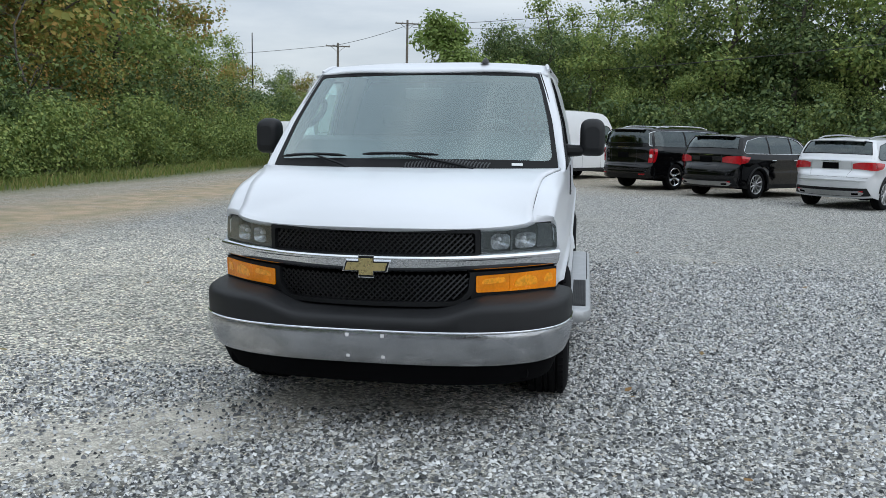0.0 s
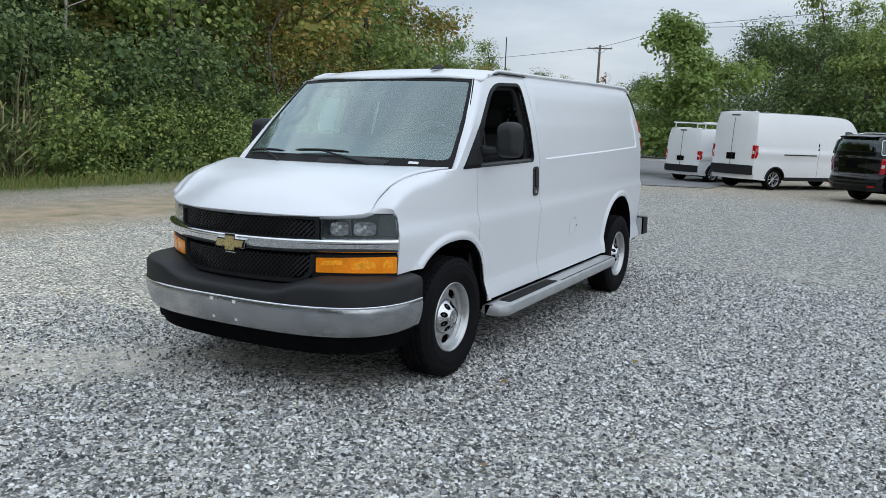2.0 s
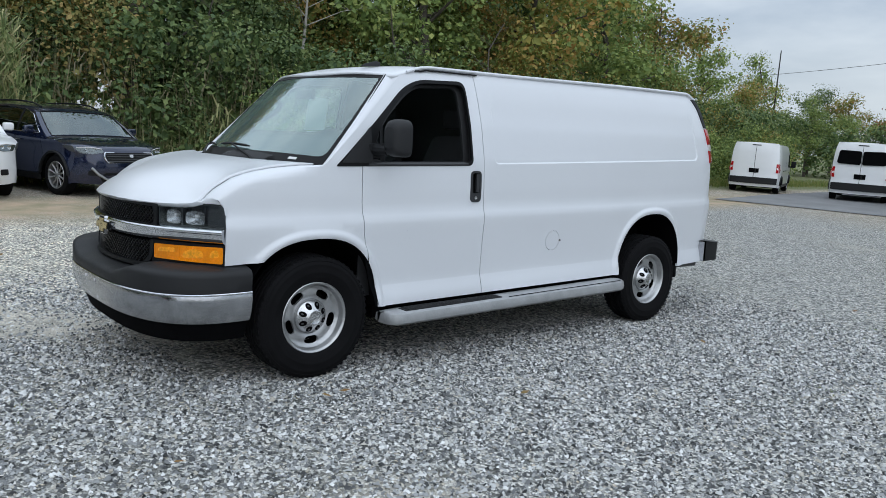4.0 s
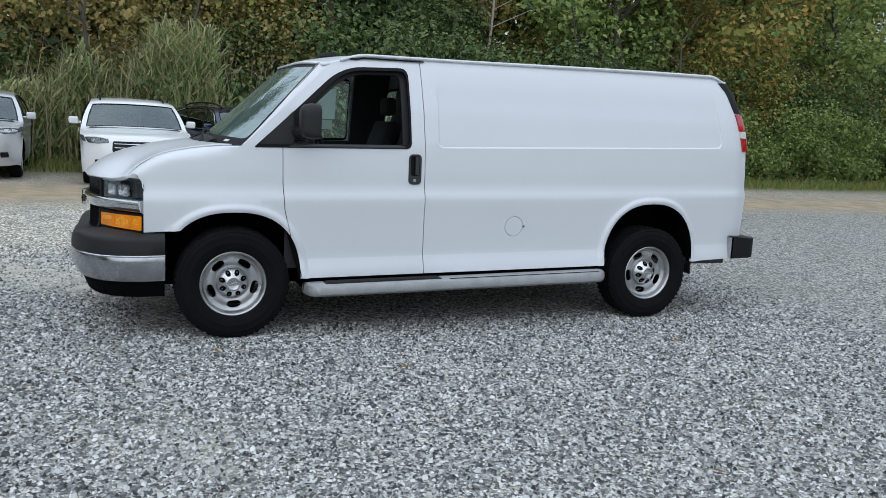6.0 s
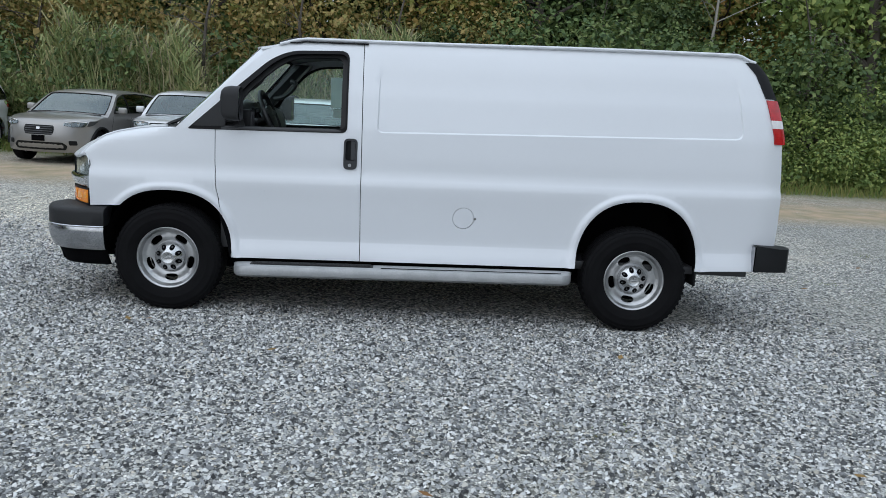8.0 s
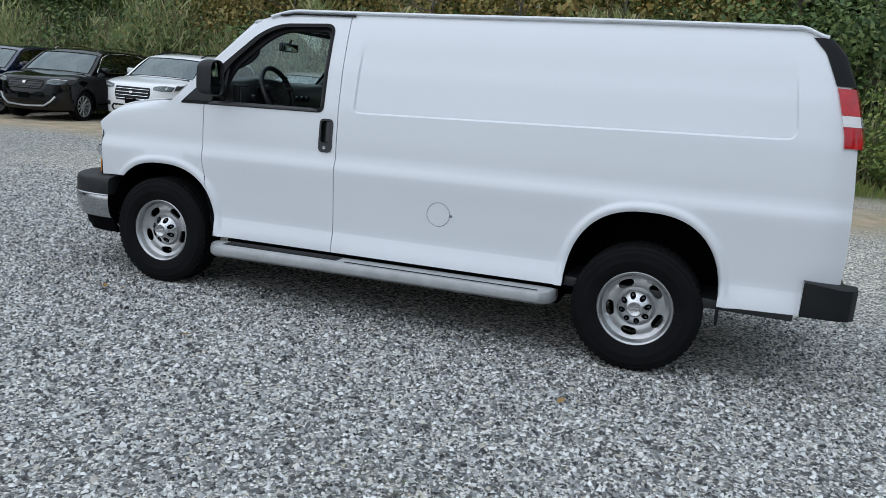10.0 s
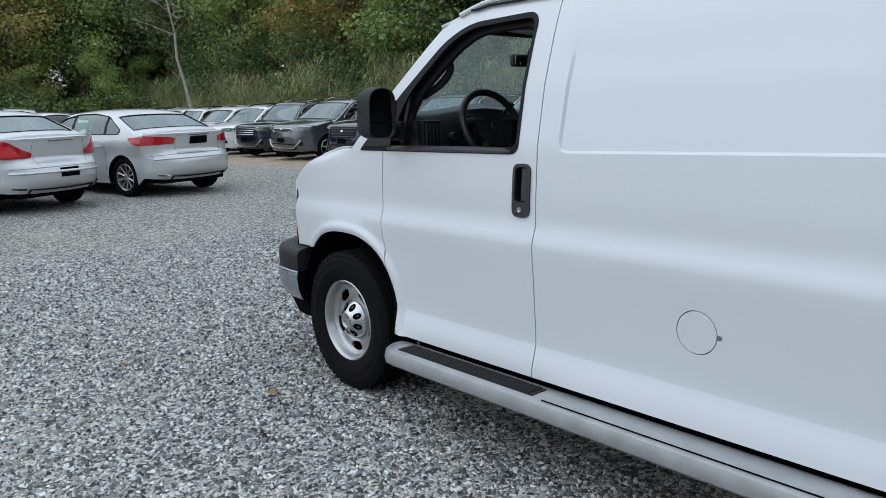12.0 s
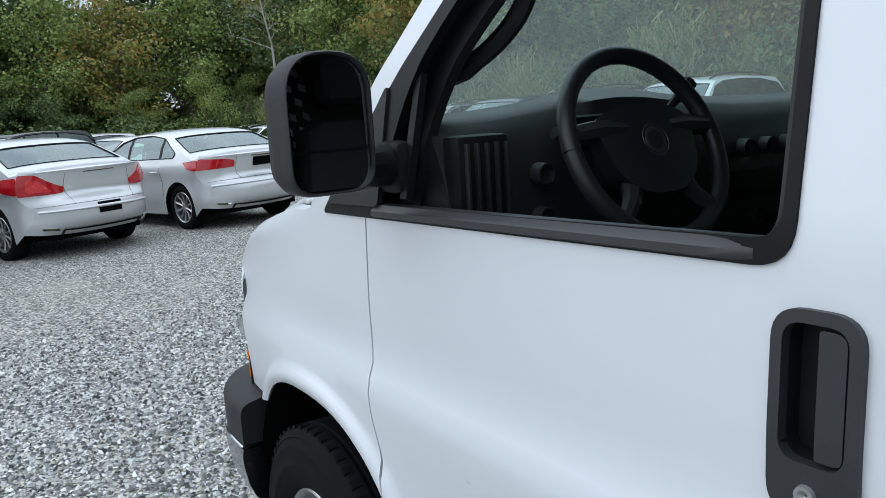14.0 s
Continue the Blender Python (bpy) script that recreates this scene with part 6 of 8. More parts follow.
    def find(z, rear=False):
        rng_ = range(len(prof) - 2, 0, -1) if rear else range(len(prof) - 1)
        for i in rng_:
            a, b = prof[i].y, prof[i + 1].y
            if min(a, b) <= z <= max(a, b) and a != b:
                return i + (z - a) / (b - a)
        return 0.0

    def side_pt(y, z, off=0.0):
        return (half(y, z) + off, y, z)

    def across(i0, i1, u0=-1.0, u1=1.0, n=14):
        return loft([[strip(u, i) for u in np.linspace(u0, u1, n + 1)] for i in range(i0, i1 + 1)])

    runs = []
    for i, t in enumerate(tags):
        if runs and runs[-1][0] == t:
            runs[-1][2] = i + 1
        else:
            runs.append([t, i, i + 1])
    for t, i0, i1 in runs:
        if t in "frt":
            nm = {"f": "front_bumper", "r": "roof", "t": "tailgate" if shape != "sedan" else "boot"}[t]
            part(nm, joined(nm, [across(i0, i1)]), paint, car, smooth=40)
        elif t == "h":
            part("bonnet", joined("bonnet", [across(i0, i1)]), paint, car)
        else:
            glass_it = not (t == "g" and solid_sides)
            if not glass_it:
                part("rear_door", joined("rear_door", [across(i0, i1)]), paint, car, smooth=40)
                continue
            for ua, ub in ((-1.0, -0.90), (0.90, 1.0)):
                part("screen_pillar", joined("screen_pillar", [across(i0, i1, ua, ub, 2)]), paint, car)
            if t == "g":
                lowi = i0 + int((i1 - i0) * 0.85)
                if shape in ("suv", "box_suv"):
                    lid = [[strip(u, i0 - 0.6, 0.012) for u in us_] for us_ in (np.linspace(-0.76, 0.76, 13),)] + [[Vector(strip(u, i0, 0.02)) + Vector((0, d_, h_)) for u in np.linspace(-0.76, 0.76, 13)] for d_, h_ in ((0.05, 0.012), (0.11, -0.004), (0.105, -0.022), (0.0, -0.035))]
                    part("roof_spoiler", joined("roof_spoiler", [loft(lid)]), paint, car)
                part("tail_panel", joined("tail_panel", [across(lowi, i1, -0.9, 0.9, 10)]), paint, car)
                i1 = lowi
            nm = "windscreen" if t == "w" else "rear_window"
            part(nm, joined(nm, [loft([[strip(u, i, -0.004) for u in np.linspace(-0.905, 0.905, 15)] for i in range(i0, i1 + 1)])]), SCREEN if t == "w" else tint, car)
            ringp = [strip(-0.9, i, 0.001) for i in range(i0, i1 + 1)] + [strip(u, i1, 0.001) for u in np.linspace(-0.9, 0.9, 9)] + [strip(0.9, i, 0.001) for i in range(i1, i0 - 1, -1)] + [strip(u, i0, 0.001) for u in np.linspace(0.9, -0.9, 9)]
            part("glass_seal", joined("glass_seal", [tube(ringp, 0.010, 5, False)]), SEALS, car)
    # sides
    R = tyre + 0.045
    low = prof[0].y
    poly = [tuple(e) for e in edge]

    def opening(yc):
        out = []
        for k in range(17):
            a = math.pi * k / 16
            out.append((yc + R * math.cos(a), max(low, tyre + R * math.sin(a) * 1.0)))
        return [(yc + R, low)] + out + [(yc - R, low)]

    poly += opening(yb) + opening(yf)
    dlo = windows or [(0.30, 0.675), (0.385, 0.88), (0.46, 0.935), (0.60, 0.95), (0.74, 0.935), (0.86, 0.875), (0.905, 0.72), (0.885, 0.685)]
    dlo = rounded([(y * L, z * H) for y, z in dlo], 0.05, 4)
    lo_y, hi_y = min(p[0] for p in dlo), max(p[0] for p in dlo)
    seams = [0.285 * L, 0.468 * L, 0.675 * L] if shape != "high_van" else [0.17 * L, 0.33 * L, 0.52 * L]
    if shape == "sedan":
        seams = [0.295 * L, 0.485 * L, 0.685 * L]
    lines = []
    for sy in seams:
        for d in (-0.004, 0.004):
            lines.append([(sy + d, low + 0.04), (sy + d, min(zb - 0.02, 0.63 * H))])
    vs, fs = flat_tris(poly, [dlo], lines, 0.075)
    mid = vs[fs].mean(1)
    seam_hit = np.zeros(len(mid), bool)
    for sy in seams:
        seam_hit |= (np.abs(mid[:, 0] - sy) < 0.004) & (mid[:, 1] < 0.63 * H) & (mid[:, 1] > low + 0.04)
    d1 = (mid[:, 0] > seams[0]) & (mid[:, 0] < seams[1]) & (mid[:, 1] < zb)
    d2 = (mid[:, 0] > seams[1]) & (mid[:, 0] < seams[2]) & (mid[:, 1] < zb)
    sides = shell(vs, fs[~seam_hit & ~d1 & ~d2], side_pt, 0.0, (1, 0, 0))
    for piece in (sides, flipped(sides)):
        part("side_panel", joined("side_panel", [piece]), paint, car, smooth=40)
    for dd in (d1, d2):
        if solid_sides and dd is d2:
            continue
        piece = shell(vs, fs[~seam_hit & dd], side_pt, 0.0, (1, 0, 0))
        for sgn in (1, -1):
            dob = part("door", joined("door", [piece if sgn > 0 else flipped(piece)]), paint, car)
            ys_ = mid[dd][:, 0]
            hy = ys_.max() - 0.13
            hp = [side_pt(hy + d, 0.585 * H if shape != "high_van" else 0.42 * H, 0.022 - 0.5 * d * d) for d in (-0.09, -0.05, 0, 0.05, 0.09)]
            hp = [(sgn * x, y, z) for x, y, z in hp]
            part("door_handle", joined("door_handle", [tube(hp, 0.011, 6)]), PLASTIC if solid_sides else (CHROME if trim is CHROME else paint), dob)
    if solid_sides:
        piece = shell(vs, fs[~seam_hit & d2], side_pt, 0.0, (1, 0, 0))
        for sgn in (1, -1):
            part("sliding_door", joined("sliding_door", [piece if sgn > 0 else flipped(piece)]), paint, car)
            part("slide_rail", joined("slide_rail", [tube([(sgn * (half(y, 0.46 * H) + 0.006), y, 0.46 * H) for y in np.linspace(0.54 * L, 0.78 * L, 6)], 0.018, 6)]), PLASTIC, car, "black sliding-door rail")
    pillars = [p for p in (seams[1], seams[2]) if lo_y + 0.15 < p < hi_y - 0.15]
    cuts = [lo_y - 1] + pillars + [hi_y + 1]
    for a, b in zip(cuts[:-1], cuts[1:]):
        pane = clip(clip(dlo, 0, a + 0.028, False), 0, b - 0.028, True)
        if len(pane) < 3:
            continue
        piece = sheet(pane, lambda y, z: side_pt(y, z, -0.008), 0.0, 0.2, out=(1, 0, 0))
        for sgn in (1, -1):
            part("window_pane", joined("window_pane", [piece if sgn > 0 else flipped(piece)]), SCREEN if b == cuts[1] else tint, car)
    for p in pillars:
        strip_poly = clip(clip(dlo, 0, p - 0.029, False), 0, p + 0.029, True)
        piece = sheet(strip_poly, lambda y, z: side_pt(y, z, -0.004), 0.01, 0.2, out=(1, 0, 0))
        for sgn in (1, -1):
            part("pillar", joined("pillar", [piece if sgn > 0 else flipped(piece)]), SEALS, car)
    ring = [side_pt(y, z, 0.003) for y, z in dlo]
    for sgn in (1, -1):
        part("window_trim", joined("window_trim", [tube([(sgn * x, y, z) for x, y, z in ring + ring[:2]], 0.008, 5, False)]), trim, car)
    if papers:
        part("window_paper", joined("window_paper", [flipped(sheet([(seams[1] + 0.08, 0.70 * H), (seams[1] + 0.40, 0.70 * H), (seams[1] + 0.38, 0.88 * H), (seams[1] + 0.08, 0.89 * H)], lambda y, z: side_pt(y, z, -0.003), 0.002, 0.3, out=(1, 0, 0))),
                                              sheet([(seams[1] + 0.08, 0.70 * H), (seams[1] + 0.40, 0.70 * H), (seams[1] + 0.38, 0.88 * H), (seams[1] + 0.08, 0.89 * H)], lambda y, z: side_pt(y, z, -0.003), 0.002, 0.3, out=(1, 0, 0))]), GREEN_PAPER, car, "pale green window sticker")

    # nose and tail
    def on_nose(poly_, off, thick=0.02, rear=False, step=0.1, holes=()):
        return sheet(poly_, lambda u, z: strip(u, find(z * H, rear), off), thick, step, holes, (0, 1 if rear else -1, 0.2))

    gw, g0, g1 = grille
    if not hidden_front:
        gpoly = rounded([(-gw * 0.9, g0), (gw * 0.9, g0), (gw, (g0 + g1) / 2), (gw * 0.92, g1), (-gw * 0.92, g1), (-gw, (g0 + g1) / 2)], 0.03)
        go = part("grille", joined("grille", [on_nose(gpoly, 0.008)]), PLASTIC, car, "dark grille")
        for z in bars or [g0 + (g1 - g0) * (k + 0.6) / 4.3 for k in range(4)]:
            part("grille_bar", joined("grille_bar", [tube([strip(u, find(z * H), 0.012) for u in np.linspace(-gw * 0.90, gw * 0.90, 13)], 0.020 if bars else 0.008, 5)]), CHROME if chrome_grille else LAMP_DARK, go)
        if outline:
            part("grille_surround", joined("grille_surround", [tube([strip(u, find(z * H), 0.014) for u, z in gpoly + gpoly[:1]], 0.013, 6, False)]), CHROME, go, "chrome grille surround")
        part("badge", joined("badge", [on_nose(rounded([(-0.04, (g0 + g1) / 2 + 0.004), (0.04, (g0 + g1) / 2 + 0.004), (0.05, (g0 + g1) / 2 + 0.034), (-0.05, (g0 + g1) / 2 + 0.034)], 0.012), 0.022, 0.012, step=0.03)]), SATIN, go, "small metal badge")
        if bright_skid:
            part("intake_trim", joined("intake_trim", [tube([strip(u, find(z * H), 0.020) for u, z in ((-0.86, 0.34), (-0.74, 0.27), (-0.55, 0.215), (0.0, 0.205), (0.55, 0.215), (0.74, 0.27), (0.86, 0.34))], 0.024, 6)]), ALLOY, car, "silver lower bumper trim")
        part("lower_intake", joined("lower_intake", [on_nose(rounded([(-0.62, 0.185), (0.62, 0.185), (0.70, 0.24), (0.60, 0.285), (-0.60, 0.285), (-0.70, 0.24)], 0.03), 0.006)]), PLASTIC, car, "black lower intake")
        part("number_plate", joined("number_plate", [on_nose([(-0.17, 0.30), (0.17, 0.30), (0.17, 0.37), (-0.17, 0.37)], 0.02)]), UNDER, car)
        for sgn in (1, -1):
            a, b = lamp_z
            lp = rounded([(0.58, a + 0.005), (0.80, a - 0.008), (0.985, a), (0.985, b + 0.005), (0.78, b), (0.58, b - 0.02)], 0.02)
            bit = on_nose(lp, 0.010)
            ylo, z1 = edge[int(find((a + b) / 2 * H))].x, (a + b) / 2 * H
            wrap = sheet(rounded([(ylo - 0.01, a * H), (ylo + 0.10, a * H + 0.02), (ylo + 0.26, b * H + 0.01), (ylo + 0.02, b * H + 0.01)], 0.02), lambda y, z: side_pt(y, z, 0.014), 0.012, 0.04, out=(1, 0, 0))
            hl = joined("headlight", [bit, wrap] if sgn > 0 else [flipped(bit), flipped(wrap)])
            hob = part("headlight", hl, LAMP_DARK, car, "clear headlight in a dark housing")
            drl = [strip(sgn * u, find(z * H), 0.020) for u, z in ((0.60, b - 0.024), (0.70, b - 0.012), (0.80, b - 0.004), (0.96, b))]
            part("running_light", joined("running_light", [tube(drl, 0.008, 6)]), WHITE_LENS, hob, "pale running-light strip")
            for u in (0.72, 0.86):
                cx = Vector(strip(sgn * u, find((a + b) / 2 * H), 0.012))
                part("lamp_eye", joined("lamp_eye", [moved(lathe([(-0.02, 0.0), (-0.012, 0.018), (0.004, 0.026), (0.006, 0.030), (0.0, 0.032)], "y", 14), Matrix.Translation(cx) @ pose(0, 0, 0, 0, 0, 180))]), REFLECTOR, hob)
            part("lens", joined("lens", [(on_nose(lp, 0.016, 0.0) if sgn > 0 else flipped(on_nose(lp, 0.016, 0.0)))]), LENS, hob)
            fog = on_nose(rounded([(0.74, 0.25), (0.90, 0.25), (0.90, 0.31), (0.74, 0.31)], 0.02), 0.008)
            part("fog_light", joined("fog_light", [fog if sgn > 0 else flipped(fog)]), PLASTIC, car)
    a, b = tail_z
    for sgn in (1, -1):
        if tail == "tall":
            tp = rounded([(0.88, a), (0.985, a), (0.985, b), (0.90, b)], 0.02)
        elif tail == "wedge":
            tp = rounded([(0.53, a - 0.004), (0.62, a - 0.012), (1.0, a - 0.01), (1.0, b + 0.012), (0.86, b + 0.014), (0.68, a + (b - a) * 0.62), (0.50, a + (b - a) * 0.28)], [0.015, 0.02, 0.01, 0.01, 0.04, 0.08, 0.02])
        else:
            tp = rounded([(0.52, a + 0.014), (1.0, a - 0.004), (1.0, b + 0.004), (0.70, b), (0.53, b - 0.02)], [0.02, 0.01, 0.01, 0.03, 0.02])
        bit = on_nose(tp, 0.012, rear=True)
        zc = (a + b) / 2 * H
        yhi = edge[int(find(zc, True))].x
        w = {"tall": 0.09, "wedge": 0.40}.get(tail, 0.30)
        wrap = sheet(rounded([(yhi + 0.018, a * H - 0.008), (yhi + 0.018, b * H + 0.006), (yhi - w, b * H - 0.02), (yhi - w * 0.6, a * H + 0.03)], 0.02), lambda y, z: side_pt(y, z, 0.016), 0.012, 0.04, out=(1, 0, 0))
        tl = part("tail_light", joined("tail_light", [bit, wrap] if sgn > 0 else [flipped(bit), flipped(wrap)]), RED_LENS, car, "red tail light")
        if tail == "wedge":
            inner = on_nose(rounded([(0.66, a + 0.012), (0.92, a + 0.01), (0.92, b - 0.02), (0.80, b - 0.035)], 0.03), 0.016, rear=True)
            part("lamp_core", joined("lamp_core", [inner if sgn > 0 else flipped(inner)]), RED_CORE, tl, "brighter red lamp core")
        cz = a + (b - a) * 0.35
        if tail != "tall":
            continue
        cw = on_nose(rounded([(0.66 if tail != "tall" else 0.90, cz), (0.80 if tail != "tall" else 0.96, cz), (0.80 if tail != "tall" else 0.96, cz + (b - a) * 0.22), (0.68 if tail != "tall" else 0.90, cz + (b - a) * 0.22)], 0.01), 0.016, rear=True)
        part("clear_lens", joined("clear_lens", [cw if sgn > 0 else flipped(cw)]), WHITE_LENS, tl)
    def line(points, r, mat, nm, lab=""):
        part(nm, joined(nm, [tube([strip(u, find(z * H, True), 0.004) for u, z in points], r, 5)]), mat, car, lab)

    if solid_sides:
        line([(0.0, z) for z in np.linspace(0.24, 0.93, 12)], 0.008, SEALS, "door_gap")
        line([(-0.06, z) for z in (0.40, 0.47)], 0.03, PLASTIC, "rear_handle", "black rear door handle")
        line([(u, 0.955) for u in np.linspace(-0.2, 0.2, 5)], 0.022, PLASTIC, "brake_light", "dark high brake light")
    else:
        zl = a - 0.10
        line([(u, zl) for u in np.linspace(-0.97, 0.97, 15)], 0.0025, LAMP_DARK, "bumper_gap")
        for s_ in (1, -1):
            line([(s_ * 0.505, z) for z in np.linspace(zl, b + 0.01, 6)], 0.0022, LAMP_DARK, "lid_gap")
            line([(s_ * u, 0.25) for u in (0.70, 0.80, 0.88)], 0.018, RED_LENS if shape != "sedan" else CHROME, "reflector" if shape != "sedan" else "exhaust_tip")
        line([(u, b + 0.012) for u in np.linspace(-0.25, 0.25, 7)], 0.010, CHROME, "badge_strip")
        line([(u, zl - 0.045) for u in np.linspace(-0.96, 0.96, 15)], 0.020, paint, "bumper_ledge")
    if skid:
        part("skid_plate", joined("skid_plate", [on_nose(rounded([(-0.80, 0.20), (0.80, 0.20), (0.90, 0.235), (0.82, 0.262), (-0.82, 0.262), (-0.90, 0.235)], 0.02), 0.022, rear=True)]), ALLOY, car, "silver rear skid plate")
        for s_ in (1, -1):
            line([(s_ * u, 0.225) for u in (0.62, 0.70, 0.77)], 0.035, UNDER, "exhaust_tip")
    if plate:
        zc = plate_z or (a + b) / 2 - (0.0 if shape != "high_van" else 0.06)
        part("number_plate", joined("number_plate", [on_nose([(-0.2, zc - 0.045), (0.2, zc - 0.045), (0.2, zc + 0.04), (-0.2, zc + 0.04)], 0.014, rear=True)]), UNDER, car, "dark plate")
    if lower is not None:
        bp = on_nose(rounded([(-0.99, 0.19), (0.99, 0.19), (0.99, 0.30 if shape != "high_van" else 0.31), (-0.99, 0.30 if shape != "high_van" else 0.31)], 0.01), 0.012 if shape != "high_van" else 0.05, 0.02 if shape != "high_van" else 0.07, rear=True)
        part("rear_valance", joined("rear_valance", [bp]), lower, car, "dark plastic rear bumper")
        for yc in (yf, yb):
            arc = [side_pt(yc + (R + 0.012) * math.cos(t), tyre + (R + 0.012) * math.sin(t), 0.004) for t in np.linspace(0.05, math.pi - 0.05, 17)]
            for sgn in (1, -1):
                part("arch_trim", joined("arch_trim", [tube([(sgn * x, y, z) for x, y, z in arc], 0.028, 6)]), lower, car)
        for sgn in (1, -1):
            sk = sheet([(yf + R, low), (yb - R, low), (yb - R, low + 0.12), (yf + R, low + 0.12)], lambda y, z: side_pt(y, z, 0.006), 0.01, 0.2, out=(1, 0, 0))
            part("side_skirt", joined("side_skirt", [sk if sgn > 0 else flipped(sk)]), lower, car)
    else:
        ex = on_nose(rounded([(-0.62, 0.185), (0.62, 0.185), (0.66, 0.25), (-0.66, 0.25)], 0.02), 0.008, rear=True)
        part("rear_diffuser", joined("rear_diffuser", [ex]), PLASTIC, car)
    for sgn in (1, -1):
        my, mz = (lo_y + 0.12, zb + 0.075) if shape != "high_van" else (0.20 * L, 0.55 * H)
        mx = half(my, mz)
        part("door_mirror", joined("door_mirror", [block(*sorted((sgn * (mx + 0.06), sgn * (mx + 0.24))), my - 0.06, my + 0.05, mz - 0.06, mz + 0.08 + (0.12 if shape == "high_van" else 0), 0.045, 3), tube([(sgn * mx, my, mz - 0.03), (sgn * (mx + 0.1), my, mz - 0.02)], 0.022, 6)]), paint if category == "car" and not solid_sides else PLASTIC, car)
    if rails is not None:
        for sgn in (1, -1):
            rl = [(sgn * 0.80 * half(y, 0.97 * H), y, float(np.interp(y, [p.x for p in prof[len(prof) // 3:]], [p.y for p in prof[len(prof) // 3:]])) + d) for y, d in zip(np.linspace(0.42 * L, 0.86 * L, 9), (-0.01, 0.03, 0.035, 0.035, 0.035, 0.035, 0.035, 0.03, -0.01))]
            part("roof_rail", joined("roof_rail", [tube(rl, 0.017, 6)]), rails, car)
    # wheels
    ty, rm, dk = car_wheel_meshes(spokes)
    for yc in (yf, yb):
        for sgn in (1, -1):
            w = new("wheel")
            w.parent = car
            w.matrix_local = pose(sgn * (W - 0.125), yc, tyre, 0, 0, 0 if sgn > 0 else 180) @ Matrix.Diagonal((1, tyre / 0.35, tyre / 0.35, 1))
            part("tyre", ty, TYRE, w)
            part("rim", rm, rim, w)
            part("brake_disc", dk, UNDER, w)
    part("underbody", joined("underbody", [block(-W + 0.26, W - 0.26, 0.12 * L, 0.93 * L, low + 0.01, low + 0.16, 0.02), block(-W + 0.06, W - 0.06, yf + R, yb - R, low + 0.02, low + 0.14, 0.02)]
                                          + [(lambda yc: loft([[(s_, yc + (R + 0.01) * math.cos(t), tyre + (R + 0.01) * math.sin(t)) for t in np.linspace(-0.3, math.pi + 0.3, 15)] for s_ in (-W + 0.06, W - 0.06)]))(yc) for yc in (yf, yb)]), UNDER, car)
    # cabin
    sh = 0.62 * H
    y0 = seams[0] + 0.55 if shape != "high_van" else 0.27 * L
    part("dashboard", joined("dashboard", [block(-W + 0.12, W - 0.12, y0 - 0.95, y0 - 0.45, 0.40 * H, zb - 0.01, 0.06)]), CABIN, car)
    for sx in (-0.38, 0.38):
        part("car_seat", joined("car_seat", [block(sx - 0.24, sx + 0.24, y0 - 0.1, y0 + 0.38, 0.25 * H, 0.43 * H, 0.06), block(sx - 0.23, sx + 0.23, y0 + 0.34, y0 + 0.50, 0.40 * H, 0.76 * H, 0.06), block(sx - 0.12, sx + 0.12, y0 + 0.40, y0 + 0.50, 0.78 * H, 0.87 * H, 0.04)]), CLOTH, car)
    if not solid_sides:
        part("rear_bench", joined("rear_bench", [block(-0.62, 0.62, y0 + 1.15, y0 + 1.32, 0.36 * H, 0.74 * H, 0.06), block(-0.62, 0.62, y0 + 0.75, y0 + 1.2, 0.25 * H, 0.42 * H, 0.05)]), CLOTH, car)
    else:
        part("load_wall", joined("load_wall", [block(-W + 0.1, W - 0.1, y0 + 0.6, y0 + 0.64, low + 0.1, 0.93 * H, 0.01)]), CABIN, car)
    return car


SEDAN_WIN = [(0.315, 0.70), (0.425, 0.895), (0.50, 0.945), (0.60, 0.955), (0.69, 0.92), (0.775, 0.77), (0.765, 0.725)]
BOX_WIN = [(0.285, 0.665), (0.345, 0.87), (0.40, 0.925), (0.60, 0.94), (0.90, 0.935), (0.945, 0.90), (0.955, 0.70)]
VAN_WIN = [(0.175, 0.52), (0.25, 0.76), (0.285, 0.79), (0.325, 0.79), (0.325, 0.53)]
S45, S48 = (4.45, 0.91, 1.64), (4.75, 0.94, 1.70)

# beyond the van, backs towards the first view
vehicle("suv", "black full-size SUV with chrome window trim and large chrome wheels", "box_suv", BLACK, (3.10, 21.1), 44, (5.7, 1.02, 1.90), (1.0, 4.3), 0.40, rim=CHROME, spokes=6, windows=BOX_WIN, trim=CHROME, rails=CHROME, tail="tall", tail_z=(0.44, 0.66))
vehicle("suv", "black mid-size SUV with chrome-edged windows, parked on gravel", "suv", BLACK, (4.98, 18.35), 46, (4.90, 0.97, 1.76), (0.86, 3.79), 0.385, rim=ALLOY, trim=CHROME, tail_z=(0.535, 0.645), lower=PLASTIC, skid=True)
vehicle("suv", "silver compact SUV with black lower trim, parked on gravel", "suv", SILVER, (7.25, 15.6), 42, (4.70, 0.945, 1.68), (0.84, 3.70), 0.37, lower=PLASTIC, trim=SEALS, rails=ALLOY, tail_z=(0.55, 0.65), skid=True)
vehicle("panel_van", "white high-roof panel van with black lower trim", "high_van", CAR_WHITE, (-0.95, 24.15), 37, (5.98, 1.02, 2.52), (0.95, 4.98), 0.345, "parked vans", 8, rim=ALLOY, windows=VAN_WIN, tail="tall", tail_z=(0.40, 0.57), lower=BUMPER, category="van", solid_sides=True, belt=0.53, hidden_front=True, bow=(0.25, 0.06))
